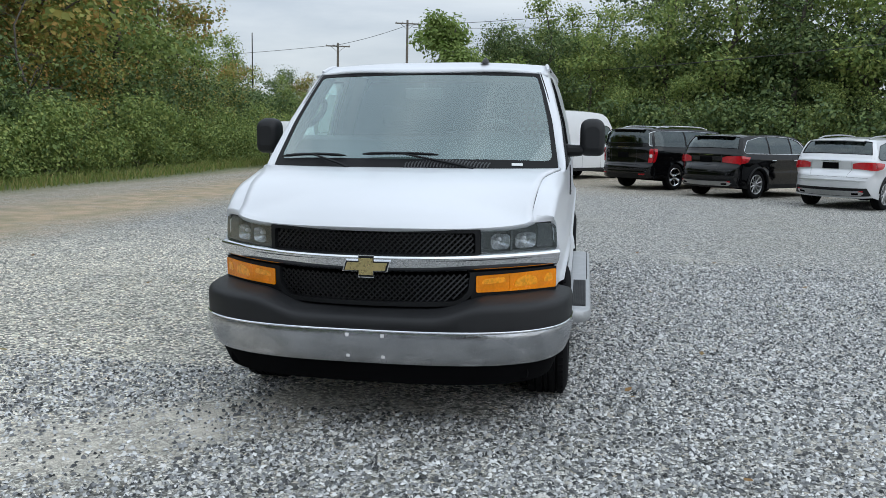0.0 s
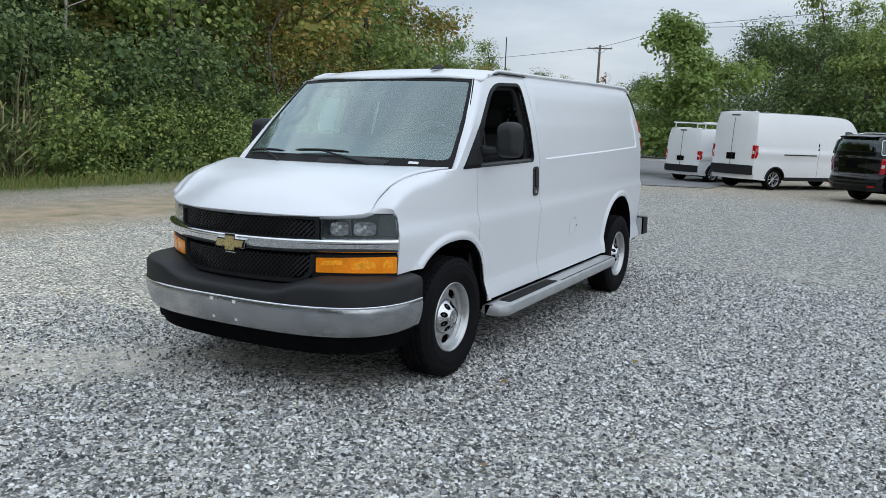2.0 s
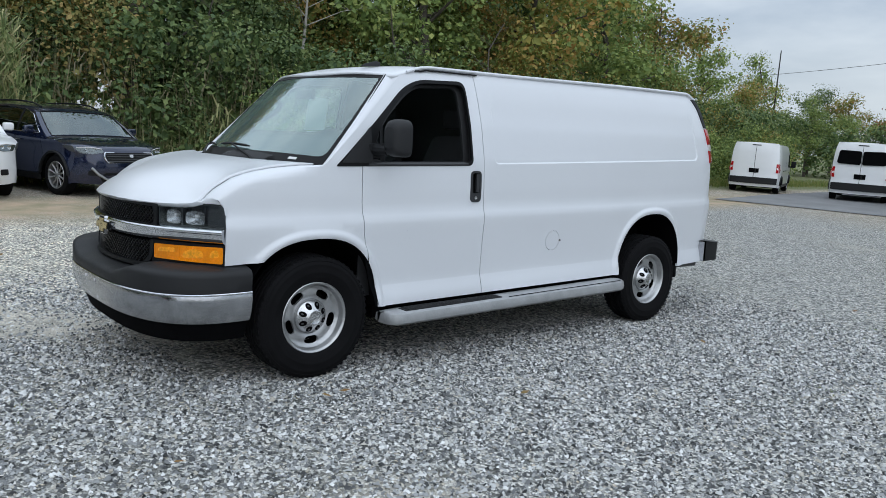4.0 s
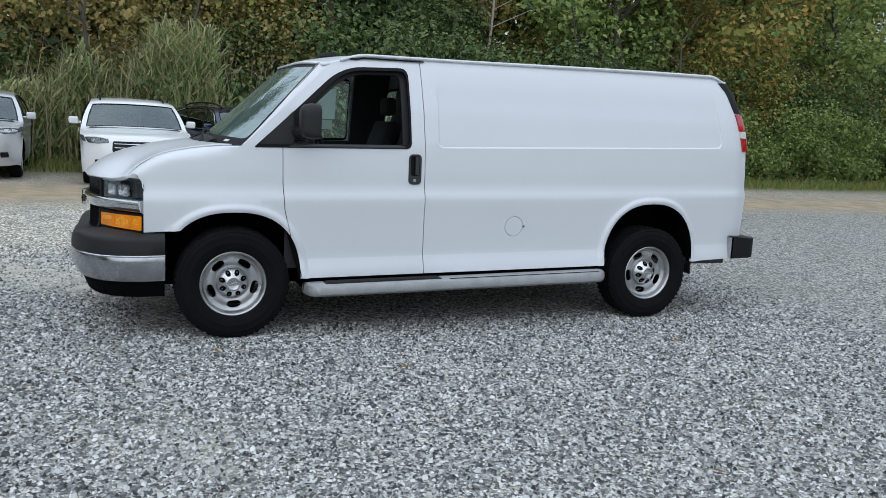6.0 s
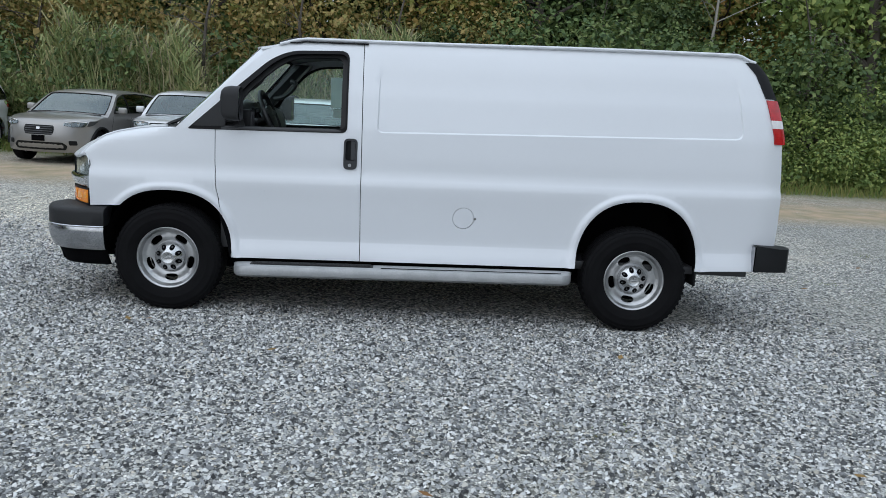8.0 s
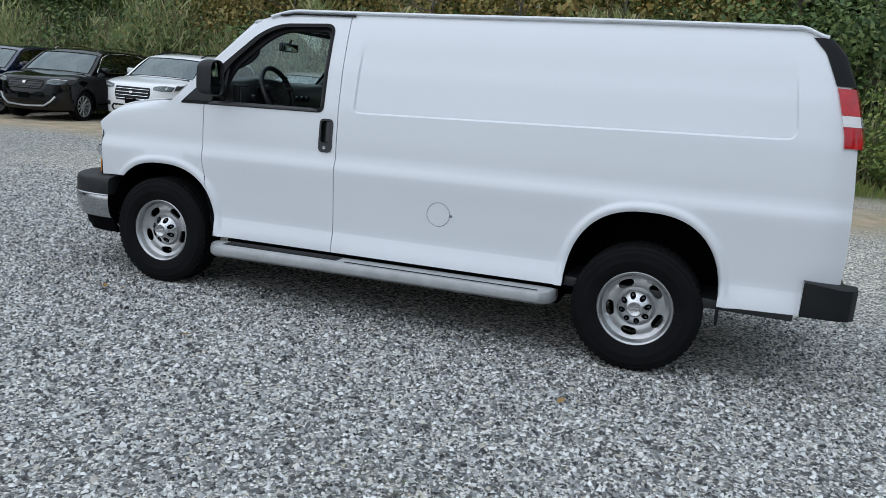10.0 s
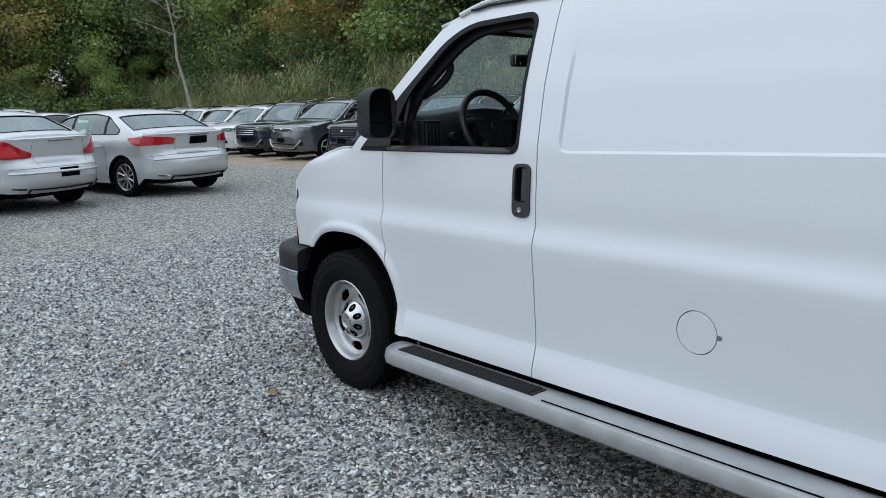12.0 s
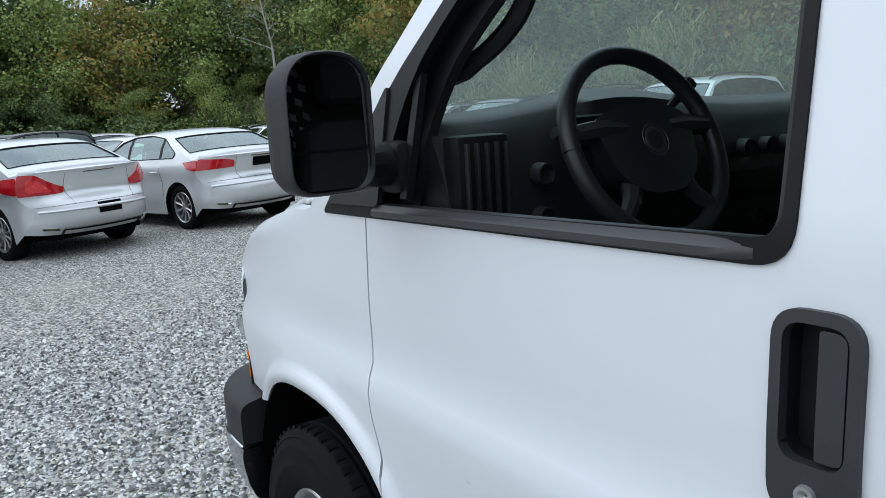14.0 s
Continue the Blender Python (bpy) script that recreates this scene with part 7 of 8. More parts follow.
sv = vehicle("panel_van", "small white cargo van with a white ladder rack", "high_van", CAR_WHITE, (-3.2, 25.9), 33, (4.7, 0.90, 1.95), (0.9, 3.9), 0.31, "parked vans", 8, windows=VAN_WIN, tail="tall", tail_z=(0.42, 0.58), lower=BUMPER, category="van", solid_sides=True, belt=0.53, hidden_front=True, bow=(0.25, 0.06))
for y in (2.2, 3.2, 4.3):
    part("rack_bar", joined("rack_bar", [tube([(-0.75, y, 1.93), (-0.75, y, 2.13), (0.75, y, 2.13), (0.75, y, 1.93)], 0.02, 6)]), CAR_WHITE, sv)
for x in (-0.75, 0.75):
    part("rack_rail", joined("rack_rail", [tube([(x, 2.0, 2.15), (x, 4.4, 2.15)], 0.02, 6)]), CAR_WHITE, sv)
tv = vehicle("passenger_van", "white mid-roof van with a wide rear window", "high_van", CAR_WHITE, (-7.5, 28.0), -20, (5.5, 0.98, 2.12), (0.95, 4.5), 0.35, "parked vans", 8, windows=VAN_WIN, tail="tall", tail_z=(0.40, 0.58), lower=BUMPER, category="van", solid_sides=True, belt=0.53, hidden_front=True, bow=(0.25, 0.06))
part("rear_glass", joined("rear_glass", [sheet(rounded([(-0.80, 1.36), (-0.02, 1.33), (-0.02, 1.82), (-0.74, 1.84)], 0.08), lambda x, z: (x, 5.50 - 0.05 * (x / 0.9) ** 2 - 0.05 * (z - 1.3), z), 0.01, 0.1, out=(0, 1, 0))]), UNDER, tv, "dark rear door window")
part("rear_glass", joined("rear_glass", [flipped(sheet(rounded([(-0.80, 1.36), (-0.02, 1.33), (-0.02, 1.82), (-0.74, 1.84)], 0.08), lambda x, z: (x, 5.50 - 0.05 * (x / 0.9) ** 2 - 0.05 * (z - 1.3), z), 0.01, 0.1, out=(0, 1, 0)))]), UNDER, tv, "dark rear door window")
vehicle("panel_van", "small white city cargo van with black rear bumper", "high_van", CAR_WHITE, (-10.85, 26.6), -22, (4.75, 0.92, 1.90), (0.9, 3.98), 0.31, "parked vans", 8, windows=VAN_WIN, tail="tall", tail_z=(0.42, 0.60), lower=BUMPER, category="van", solid_sides=True, belt=0.53, hidden_front=True, bow=(0.25, 0.06))

# along the reeds, noses towards the lot; placed by the middle of the back axle


def nosed(front, heading, wheelbase):
    a = radians(heading)
    return (front[0] - math.sin(a) * wheelbase, front[1] - math.cos(a) * wheelbase)


vehicle("suv", "dark blue compact SUV with a roof rack", "suv", NAVY, nosed((-10.4, 2.05), 72, 2.67), 72, (4.48, 0.93, 1.60), (0.90, 3.57), 0.36, rails=PLASTIC, trim=CHROME, lower=PLASTIC, group="cars along the reeds", chrome_grille=False, outline=True, grille=(0.62, 0.40, 0.51), bright_skid=True)
vehicle("suv", "white crossover with a dark panorama roof", "suv", CAR_WHITE, nosed((-9.95, -0.52), 87, 2.78), 87, (4.80, 0.95, 1.62), (0.98, 3.76), 0.36, rails=PLASTIC, group="cars along the reeds")
vehicle("suv", "silver-white compact SUV with a wide dark grille", "suv", SILVER, nosed((-10.75, -3.45), 87, 2.67), 87, (4.36, 0.90, 1.64), (0.86, 3.53), 0.35, group="cars along the reeds", grille=(0.60, 0.30, 0.565), lamp_z=(0.53, 0.59), bars=(0.475, 0.53))
vehicle("suv", "grey-brown small crossover with twin dark grilles", "suv", TAUPE, nosed((-10.3, -5.85), 96, 2.76), 96, (4.48, 0.90, 1.55), (0.80, 3.56), 0.345, group="cars along the reeds", lower=PLASTIC, grille=(0.40, 0.38, 0.50), chrome_grille=False)
vehicle("suv", "white large SUV parked by the reeds", "suv", CAR_WHITE, nosed((-10.3, -9.35), 84, 2.8), 84, (4.85, 0.96, 1.74), (0.9, 3.7), 0.37, group="cars along the reeds", rails=SEALS)
vehicle("suv", "black mid-size SUV with bright grille trim and silver skid plate", "suv", BLACK, nosed((-9.35, -11.6), 80, 2.70), 80, (4.71, 0.93, 1.74), (0.93, 3.63), 0.37, group="cars along the reeds", lower=PLASTIC, trim=CHROME, rails=CHROME, bright_skid=True, chrome_grille=False, grille=(0.55, 0.42, 0.545))
vehicle("suv", "navy blue mid-size SUV with chrome brow", "suv", NAVY, nosed((-9.15, -14.1), 82, 2.82), 82, (4.95, 0.98, 1.76), (0.95, 3.77), 0.37, group="cars along the reeds", grille=(0.58, 0.38, 0.545), chrome_grille=False)
vehicle("minivan", "dark grey minivan with polished wheels", "suv", GREY, nosed((-9.05, -17.1), 84, 3.09), 84, (5.17, 1.01, 1.76), (0.95, 4.04), 0.36, group="cars along the reeds", rails=CHROME, trim=CHROME, rim=CHROME, spokes=5, grille=(0.50, 0.47, 0.52), category="minivan", chrome_grille=False, outline=True, bright_skid=True)
vehicle("suv", "dark navy large SUV with wide chrome grille bars", "box_suv", SLATE, nosed((-9.4, -20.1), 84, 2.98), 84, (5.04, 0.995, 1.78), (0.95, 3.93), 0.38, group="cars along the reeds", windows=BOX_WIN, trim=CHROME, rails=CHROME, grille=(0.62, 0.40, 0.56), bright_skid=True)
for k, (mat, tone, shp) in enumerate(((CAR_WHITE, "white", "suv"), (CAR_WHITE, "white", "suv"), (CAR_WHITE, "white", "box_suv"), (SILVER, "silver", "suv"), (CAR_WHITE, "white", "suv"), (BLACK, "black", "suv"))):
    vehicle("suv", tone + " SUV in the far row by the reeds", shp, mat, nosed((-9.5 - 0.15 * k, -22.9 - 2.8 * k), 84, 2.75), 84, S48, (0.92, 3.67), 0.36, group="cars along the reeds", windows=BOX_WIN if shp == "box_suv" else None, rails=CHROME if k % 2 else SEALS)

# two silver saloons and their neighbour, tails towards the van
vehicle("sedan", "silver sports saloon with red tail lights and a window sticker", "sedan", SILVER, (0.33, -9.87), 156, (4.78, 0.89, 1.50), (0.86, 3.71), 0.335, group="saloons", windows=SEDAN_WIN, spokes=10, tail_z=(0.555, 0.69), papers=True, belt=0.68, bow=(0.27, 0.36), tail="wedge", plate_z=0.40, tint=SCREEN)
vehicle("sedan", "silver saloon with slim tail lights and a window sticker", "sedan", SILVER, (-2.13, -10.35), 163, (4.70, 0.91, 1.46), (0.86, 3.67), 0.335, group="saloons", windows=SEDAN_WIN, spokes=10, tail_z=(0.60, 0.695), papers=True, belt=0.68, bow=(0.27, 0.36), tint=SCREEN)
vehicle("suv", "black SUV with dark trim beside the saloons", "suv", BLACK, (2.95, -9.55), 176, S48, (0.92, 3.67), 0.37, group="saloons", lower=PLASTIC, tail_z=(0.53, 0.64))
for k, (mat, tone, shp) in enumerate(((SLATE, "dark blue", "suv"), (GREY, "grey", "sedan"), (SILVER, "silver", "sedan"), (BLACK, "black", "suv"), (CAR_WHITE, "white", "sedan"), (RED, "red", "suv"), (RED, "dark red", "sedan"), (SILVER, "silver", "suv"), (GREY, "grey", "suv"))):
    vehicle("sedan" if shp == "sedan" else "suv", tone + " car in the far rows of the lot", shp, mat, (9.5 - 1.9 * k, -25.5 - 0.5 * k), 62, S45 if shp == "suv" else (4.7, 0.91, 1.45), (0.88, 3.58), 0.34, group="far rows", windows=SEDAN_WIN if shp == "sedan" else None, belt=0.68 if shp == "sedan" else 0.66)

for (x, y), mat, tone, shp in (((1.3, -21.4), SILVER, "silver", "sedan"), ((-1.2, -21.9), BLACK, "black", "suv"), ((-3.6, -22.0), CAR_WHITE, "white", "sedan"), ((-5.9, -22.6), SLATE, "dark blue", "suv"), ((3.7, -21.0), GREY, "grey", "suv")):
    vehicle("sedan" if shp == "sedan" else "suv", tone + " car in the row behind the saloons", shp, mat, (x, y), 62, S45 if shp == "suv" else (4.7, 0.91, 1.45), (0.88, 3.58), 0.34, group="far rows", windows=SEDAN_WIN if shp == "sedan" else None, belt=0.68 if shp == "sedan" else 0.66)

# ---- trees, reeds, poles ----
LEAF = island_material("green_leaves", [(0.112, 0.172, 0.053), (0.168, 0.241, 0.074), (0.230, 0.312, 0.094), (0.297, 0.368, 0.109), (0.369, 0.399, 0.127)], 0.6, through=0.3)
LEAF_DARK = island_material("dark_green_leaves", [(0.050, 0.087, 0.035), (0.080, 0.130, 0.049), (0.115, 0.173, 0.060), (0.155, 0.213, 0.072), (0.198, 0.237, 0.086)], 0.6, through=0.25)
LEAF_TURN = island_material("turning_leaves", [(0.146, 0.204, 0.056), (0.226, 0.274, 0.073), (0.314, 0.306, 0.081), (0.386, 0.284, 0.081), (0.422, 0.239, 0.076)], 0.6, through=0.3)
LEAF_PALE = island_material("pale_green_leaves", [(0.131, 0.198, 0.046), (0.179, 0.265, 0.065), (0.230, 0.312, 0.085), (0.281, 0.340, 0.109)], 0.6, through=0.35)
LEAF_RED = island_material("russet_leaves", [(0.182, 0.085, 0.031), (0.292, 0.104, 0.039), (0.365, 0.142, 0.046), (0.163, 0.132, 0.039)], 0.6, through=0.3)
LEAF_OLIVE = island_material("olive_brown_leaves", [(0.238, 0.243, 0.087), (0.349, 0.316, 0.107), (0.446, 0.349, 0.128), (0.512, 0.356, 0.146), (0.297, 0.297, 0.098)], 0.7, through=0.3)
REED = island_material("reed_blades", [(0.194, 0.259, 0.108), (0.295, 0.372, 0.148), (0.396, 0.455, 0.198), (0.525, 0.526, 0.257), (0.688, 0.611, 0.335), (0.237, 0.323, 0.137)], 0.6, through=0.3)
STRAW = island_material("dry_stems", [(0.260, 0.221, 0.130), (0.351, 0.299, 0.182), (0.195, 0.169, 0.091)], 0.8)
GRASS = island_material("rough_grass", [(0.109, 0.17, 0.039), (0.163, 0.227, 0.054), (0.238, 0.246, 0.077), (0.311, 0.274, 0.101)], 0.7, through=0.25)


def leaf_mesh(name, centres, radii, count, size, seed, droop=0.3, core=0.16):
    """Leaves scattered through clumps, thicker towards their skins; each leaf a folded blade of two triangles."""
    r = np.random.default_rng(seed)
    centres, radii = np.array(centres, float), np.array(radii, float)
    vol = radii.prod(1) ** (2 / 3)
    who = r.choice(len(centres), count, p=vol / vol.sum())
    d = r.normal(size=(count, 3))
    d /= np.linalg.norm(d, axis=1)[:, None]
    deep = r.uniform(size=count) < core
    dist = np.where(deep, r.uniform(0.0, 0.62, count), r.uniform(0.35, 1.0, count) ** 0.4 * r.uniform(0.8, 1.12, count))
    p = centres[who] + d * radii[who] * dist[:, None]
    s = (size * np.where(deep, 1.6, 1.0) * r.uniform(0.6, 1.4, count))[:, None]
    c = d * 0.75 + np.array([0, 0, 0.55]) + r.normal(0, 0.5, (count, 3))
    c /= np.linalg.norm(c, axis=1)[:, None]
    a = np.cross(c, r.normal(size=(count, 3)))
    a /= np.linalg.norm(a, axis=1)[:, None]
    a[:, 2] -= droop * 0.5
    b = np.cross(c, a)
    quad = np.stack([p, p + a * s * 0.55 + b * s * 0.36 + c * s * 0.12, p + a * s * 1.1, p + a * s * 0.5 - b * s * 0.36 + c * s * 0.12], 1)
    return tri_mesh(name, quad.reshape(-1, 3), (np.array([[0, 1, 2], [0, 2, 3]])[None] + (np.arange(count) * 4)[:, None, None]).reshape(-1, 3))


def tri_mesh(name, verts, tris):
    me = bpy.data.meshes.new(name)
    me.vertices.add(len(verts))
    me.vertices.foreach_set("co", np.asarray(verts, np.float32).ravel())
    me.loops.add(len(tris) * 3)
    me.loops.foreach_set("vertex_index", np.asarray(tris, np.int32).ravel())
    me.polygons.add(len(tris))
    me.polygons.foreach_set("loop_start", np.arange(0, len(tris) * 3, 3, dtype=np.int32))
    me.update(calc_edges=True)
    return me


def tree(name, label, height, spread, leaf_mat, seed, leaves=6800, size=0.165, low=0.16, bark=BARK, bare=False):
    """A tree at the origin: tapered trunk, limbs, and a crown of leaf clumps about their ends."""
    r = random.Random(seed)
    t = thing(name, label, "tree", "trees round the lot")
    bend = [Vector((r.uniform(-1, 1) * 0.05 * height * k / 6, r.uniform(-1, 1) * 0.05 * height * k / 6, height * 0.86 * k / 6)) for k in range(7)]
    base = (height * 0.016 + 0.04) * (0.6 if bare else 1.0)
    bits = [tube([bend[0] - Vector((0, 0, 0.3))] + bend, [base * 1.5] + [base * (1 - 0.14 * k) for k in range(7)], 8)]
    centres, radii = [], []
    for k in range(15 if not bare else 13):
        f = r.uniform(low + 0.05, 0.95)
        i = min(5, int(f * 6))
        p = bend[i].lerp(bend[i + 1], f * 6 - i) if f < 1 else bend[6]
        az = k * 2.4 + r.uniform(-0.5, 0.5)
        reach = spread * (1.0 - 0.75 * abs(f - 0.42) ** 1.3) * r.uniform(0.55, 1.05) * (1.0 if f < 0.75 else 0.6)
        tip = p + Vector((math.cos(az) * reach, math.sin(az) * reach, reach * r.uniform(0.15, 0.7)))
        m1 = p.lerp(tip, 0.5) + Vector((r.uniform(-0.2, 0.2), r.uniform(-0.2, 0.2), r.uniform(0, 0.3)))
        th = base * 0.42 * (1.1 - f)
        bits.append(tube([p, m1, tip], [th, th * 0.6, th * 0.2], 6))
        if bare:
            for q in range(4):
                s0 = m1.lerp(tip, r.uniform(0, 0.8))
                e0 = s0 + Vector((r.uniform(-1, 1), r.uniform(-1, 1), r.uniform(-0.1, 0.9))) * reach * 0.45
                bits.append(tube([s0, s0.lerp(e0, 0.5) + Vector((0, 0, 0.08)), e0], [th * 0.4, th * 0.25, th * 0.1], 4))
        for q in (0.55, 0.85, 1.05):
            c = p.lerp(tip, q) + Vector((r.uniform(-0.3, 0.3), r.uniform(-0.3, 0.3), r.uniform(-0.1, 0.4)))
            s = spread * r.uniform(0.20, 0.36)
            centres.append(tuple(c))
            radii.append((s * r.uniform(0.9, 1.3), s * r.uniform(0.9, 1.3), s * r.uniform(0.6, 0.9)))
    for q in range(7):
        f = 0.30 + 0.11 * q
        i = min(5, int(f * 6))
        c = bend[i].lerp(bend[i + 1], f * 6 - i)
        w = spread * (0.62 - 0.45 * abs(f - 0.45) * 1.6)
        centres.append(tuple(c + Vector((r.uniform(-0.3, 0.3), r.uniform(-0.3, 0.3), height * 0.05))))
        radii.append((w, w, height * 0.085))
    part("trunk", joined("trunk", bits), bark, t, smooth=60)
    if not bare:
        part("crown", leaf_mesh("crown", centres, radii, leaves, size, seed), leaf_mat, t, smooth=0)
    return t


kinds = [
    tree("tree", "tall leafy green tree at the wood's edge", 12.5, 3.6, LEAF, 1),
    tree("tree", "dark green dense tree at the wood's edge", 11.5, 3.8, LEAF_DARK, 2),
    tree("tree", "tree with leaves turning yellow-brown", 10.5, 3.4, LEAF_TURN, 3),
    tree("tree", "broad dark green tree", 13.5, 4.3, LEAF_DARK, 4, 8000),
    tree("tree", "bushy green tree hung with creeper", 8.0, 3.2, LEAF, 5, 7500, 0.14, low=0.04),
    tree("tree", "low dark thicket tree", 6.5, 3.0, LEAF_DARK, 6, 6800, 0.14, low=0.0),
]
for t in kinds:
    t.location = (0, 0, 0)
used = [False] * len(kinds)


def plant(k, x, y, s=1.0, turn=None):
    a = random.uniform(0, 360) if turn is None else turn
    m = pose(x, y, ground_z(x, y) - 0.05, 0, 0, a)
    if not used[k]:
        used[k] = True
        kinds[k].matrix_world = m
        kinds[k].scale = (s, s, s)
        return kinds[k]
    t = copy_thing(kinds[k], m)
    t.scale = (s, s, s)
    return t


random.seed(11)
# the wood along the reeds
for k in range(26):
    y = -46 + 3.4 * k
    x = -17.5 - 0.10 * max(0, y - 5) + random.uniform(-1.2, 1.2) - (2.4 if -9 < y < 1 else 0)
    fade = 1.0 if y < 12 else max(0.6, 1.0 - 0.009 * (y - 12))
    plant(random.choice((0, 1, 2, 2, 3) if y > -14 else (0, 1, 1, 2, 3)) if y < 3 else random.choice((3, 1, 1, 3, 5)) if y < 9.5 else random.choice((2, 0, 4, 0)), x - 1.5, y, random.uniform(0.85, 1.1) * fade)
    if k % 2:
        plant(random.choice((1, 3, 3, 0)), x - 6.5 + random.uniform(-1, 1), y + 1.4, random.uniform(0.95, 1.25) * fade)
    if k % 2 == 0:
        plant(random.choice((4, 5, 5)), x + (1.0 if y > 1 else -1.4), y + 1.0, random.uniform(0.5, 0.75) * fade)
# the wood behind the parked cars
for k in range(9):
    x = -2 + 4.2 * k
    y = 56 - 0.35 * max(0, x) + random.uniform(-1.5, 1.5)
    s = 0.92 + 0.25 * step01(0, 8, x) + 0.006 * max(0, x)
    plant(random.choice((0, 1, 0, 0)), x, y, random.uniform(0.9, 1.1) * s)
    if k % 2 == 0:
        plant(random.choice((1, 3, 0)), x + 1.5, y + 7, random.uniform(1.05, 1.3) * s)
    plant(random.choice((4, 5)), x + 0.8, y - 4, random.uniform(0.6, 0.8))
# the wood at the far end of the lot
for k in range(11):
    x = -20 + 3.9 * k
    y = -50 + random.uniform(-2, 2) + 0.05 * x
    plant(random.choice((0, 1, 2, 3)), x, y, random.uniform(0.95, 1.2))
    if k % 2 == 0:
        plant(random.choice((1, 3)), x + 1.6, y - 6, random.uniform(1.1, 1.35))
    plant(random.choice((4, 5)), x + 0.5, y + 4.5, random.uniform(0.5, 0.8))
for x, y, s_, k_ in ((-17.4, 20.5, 1.05, 2), (-18.4, 26.0, 1.0, 0), (-18.0, 15.5, 1.1, 0), (-19.5, 31.0, 0.92, 2), (-21.5, 52.5, 0.5, 0), (-24, 58, 0.64, 1), (-20.8, 57, 0.6, 4), (-24.5, 50.5, 0.72, 0), (-23.2, 46.2, 0.66, 2), (-25.5, 55, 0.62, 4)):
    plant(k_, x, y, s_)
for x, y, s, k in ((-4.6, 49.5, 0.74, 3), (-1.6, 50.5, 0.86, 1), (1.2, 51.5, 0.9, 0)):
    plant(k, x, y, s)
# far low trees towards the gap
for x, y, s, k in ((-20, 66, 0.62, 5), (-25, 64, 0.6, 4), (-30, 66, 0.66, 5), (-14.5, 62, 0.55, 5), (-34, 60, 0.7, 4), (-10, 68, 0.8, 1), (-16, 74, 0.62, 4), (-6, 66, 0.85, 3), (-12, 57, 0.62, 5), (-15.5, 58, 0.66, 4), (-19, 58.5, 0.62, 5), (-22, 60, 0.66, 2), (-27.5, 61, 0.62, 5), (-13.5, 66, 0.68, 1), (-17.5, 69, 0.6, 3), (-21, 70, 0.58, 1)):
    plant(k, x, y, s)
pale = tree("tree", "pale green young tree with an open crown", 7.0, 2.5, LEAF_PALE, 21, 12000, 0.15, 0.06)
pale.matrix_world = pose(-4.6, 29.4, -0.05)
red = tree("tree", "small tree with russet autumn leaves", 7.2, 2.0, LEAF_RED, 22, 3200, 0.14, 0.15)
red.matrix_world = pose(-18.6, 60, -0.05)
birch = tree("bare_tree", "leafless pale birch with thin branches", 8.2, 2.4, LEAF, 23, bark=PALE_BARK, bare=True, low=0.58)
birch.matrix_world = pose(-12.0, -31.5, -0.05, 0, 12, 0)
sapling = tree("bare_tree", "thin leafless sapling among the reeds", 6.2, 1.5, LEAF, 27, bare=True, low=0.3)
sapling.matrix_world = pose(-15.4, -1.5, -0.05, 0, 5, 0)
for k, (x, y) in enumerate(((-15.8, 0.8), (-15.2, -4.2), (-16.2, -9.0), (-15.6, 12.6), (-16.4, 7.2), (-15.0, 16.5))):
    copy_thing(sapling, pose(x, y, -0.05, 4 * (k % 3) - 4, 5 - 3 * (k % 4), 55 * k))
for k, (x, y) in enumerate(((-18.2, 10.5), (-18.5, -16.0))):
    b = copy_thing(birch, pose(x, y, -0.05, 0, 6 - 4 * k, 70 * k))


# reeds and undergrowth
def stand(y):
    """How high and thick the reeds stand along the lot."""
    return 0.80 + 0.22 * np.sin(y * 0.9 + 1.0) + 0.14 * np.sin(y * 2.3) + 0.10 * np.sin(y * 4.1 + 2.0)


def blades(name, spots, heights, width, mat, seed, lean=0.35, per=1):
    r = np.random.default_rng(seed)
    n = len(spots)
    az = r.uniform(0, 2 * np.pi, n)
    ln = r.uniform(0.05, lean, n) * heights
    w = width * r.uniform(0.6, 1.3, n)
    side_ = np.stack([-np.sin(az + 1.2), np.cos(az + 1.2), np.zeros(n)], 1)
    way = np.stack([np.cos(az), np.sin(az), np.zeros(n)], 1)
    down = np.array([ground_z(a_, b_) for a_, b_ in spots[:, :2]]) - 0.02
    base = np.stack([spots[:, 0], spots[:, 1], down + (spots[:, 2] if spots.shape[1] > 2 else 0.0)], 1)
    m1 = base + way * (ln * 0.35)[:, None] + np.array([0, 0, 1]) * (heights * 0.6)[:, None]
    top = base + way * ln[:, None] + np.array([0, 0, 1]) * (heights * (1 - 0.18 * lean))[:, None]
    v = np.stack([base - side_ * (w * 0.5)[:, None], base + side_ * (w * 0.5)[:, None], m1 + side_ * (w * 0.45)[:, None], m1 - side_ * (w * 0.45)[:, None], top], 1)
    tris = (np.array([[0, 1, 2], [0, 2, 3], [3, 2, 4]])[None] + (np.arange(n) * 5)[:, None, None]).reshape(-1, 3)
    return part(name, tri_mesh(name, v.reshape(-1, 3), tris), mat, None, "", 0)


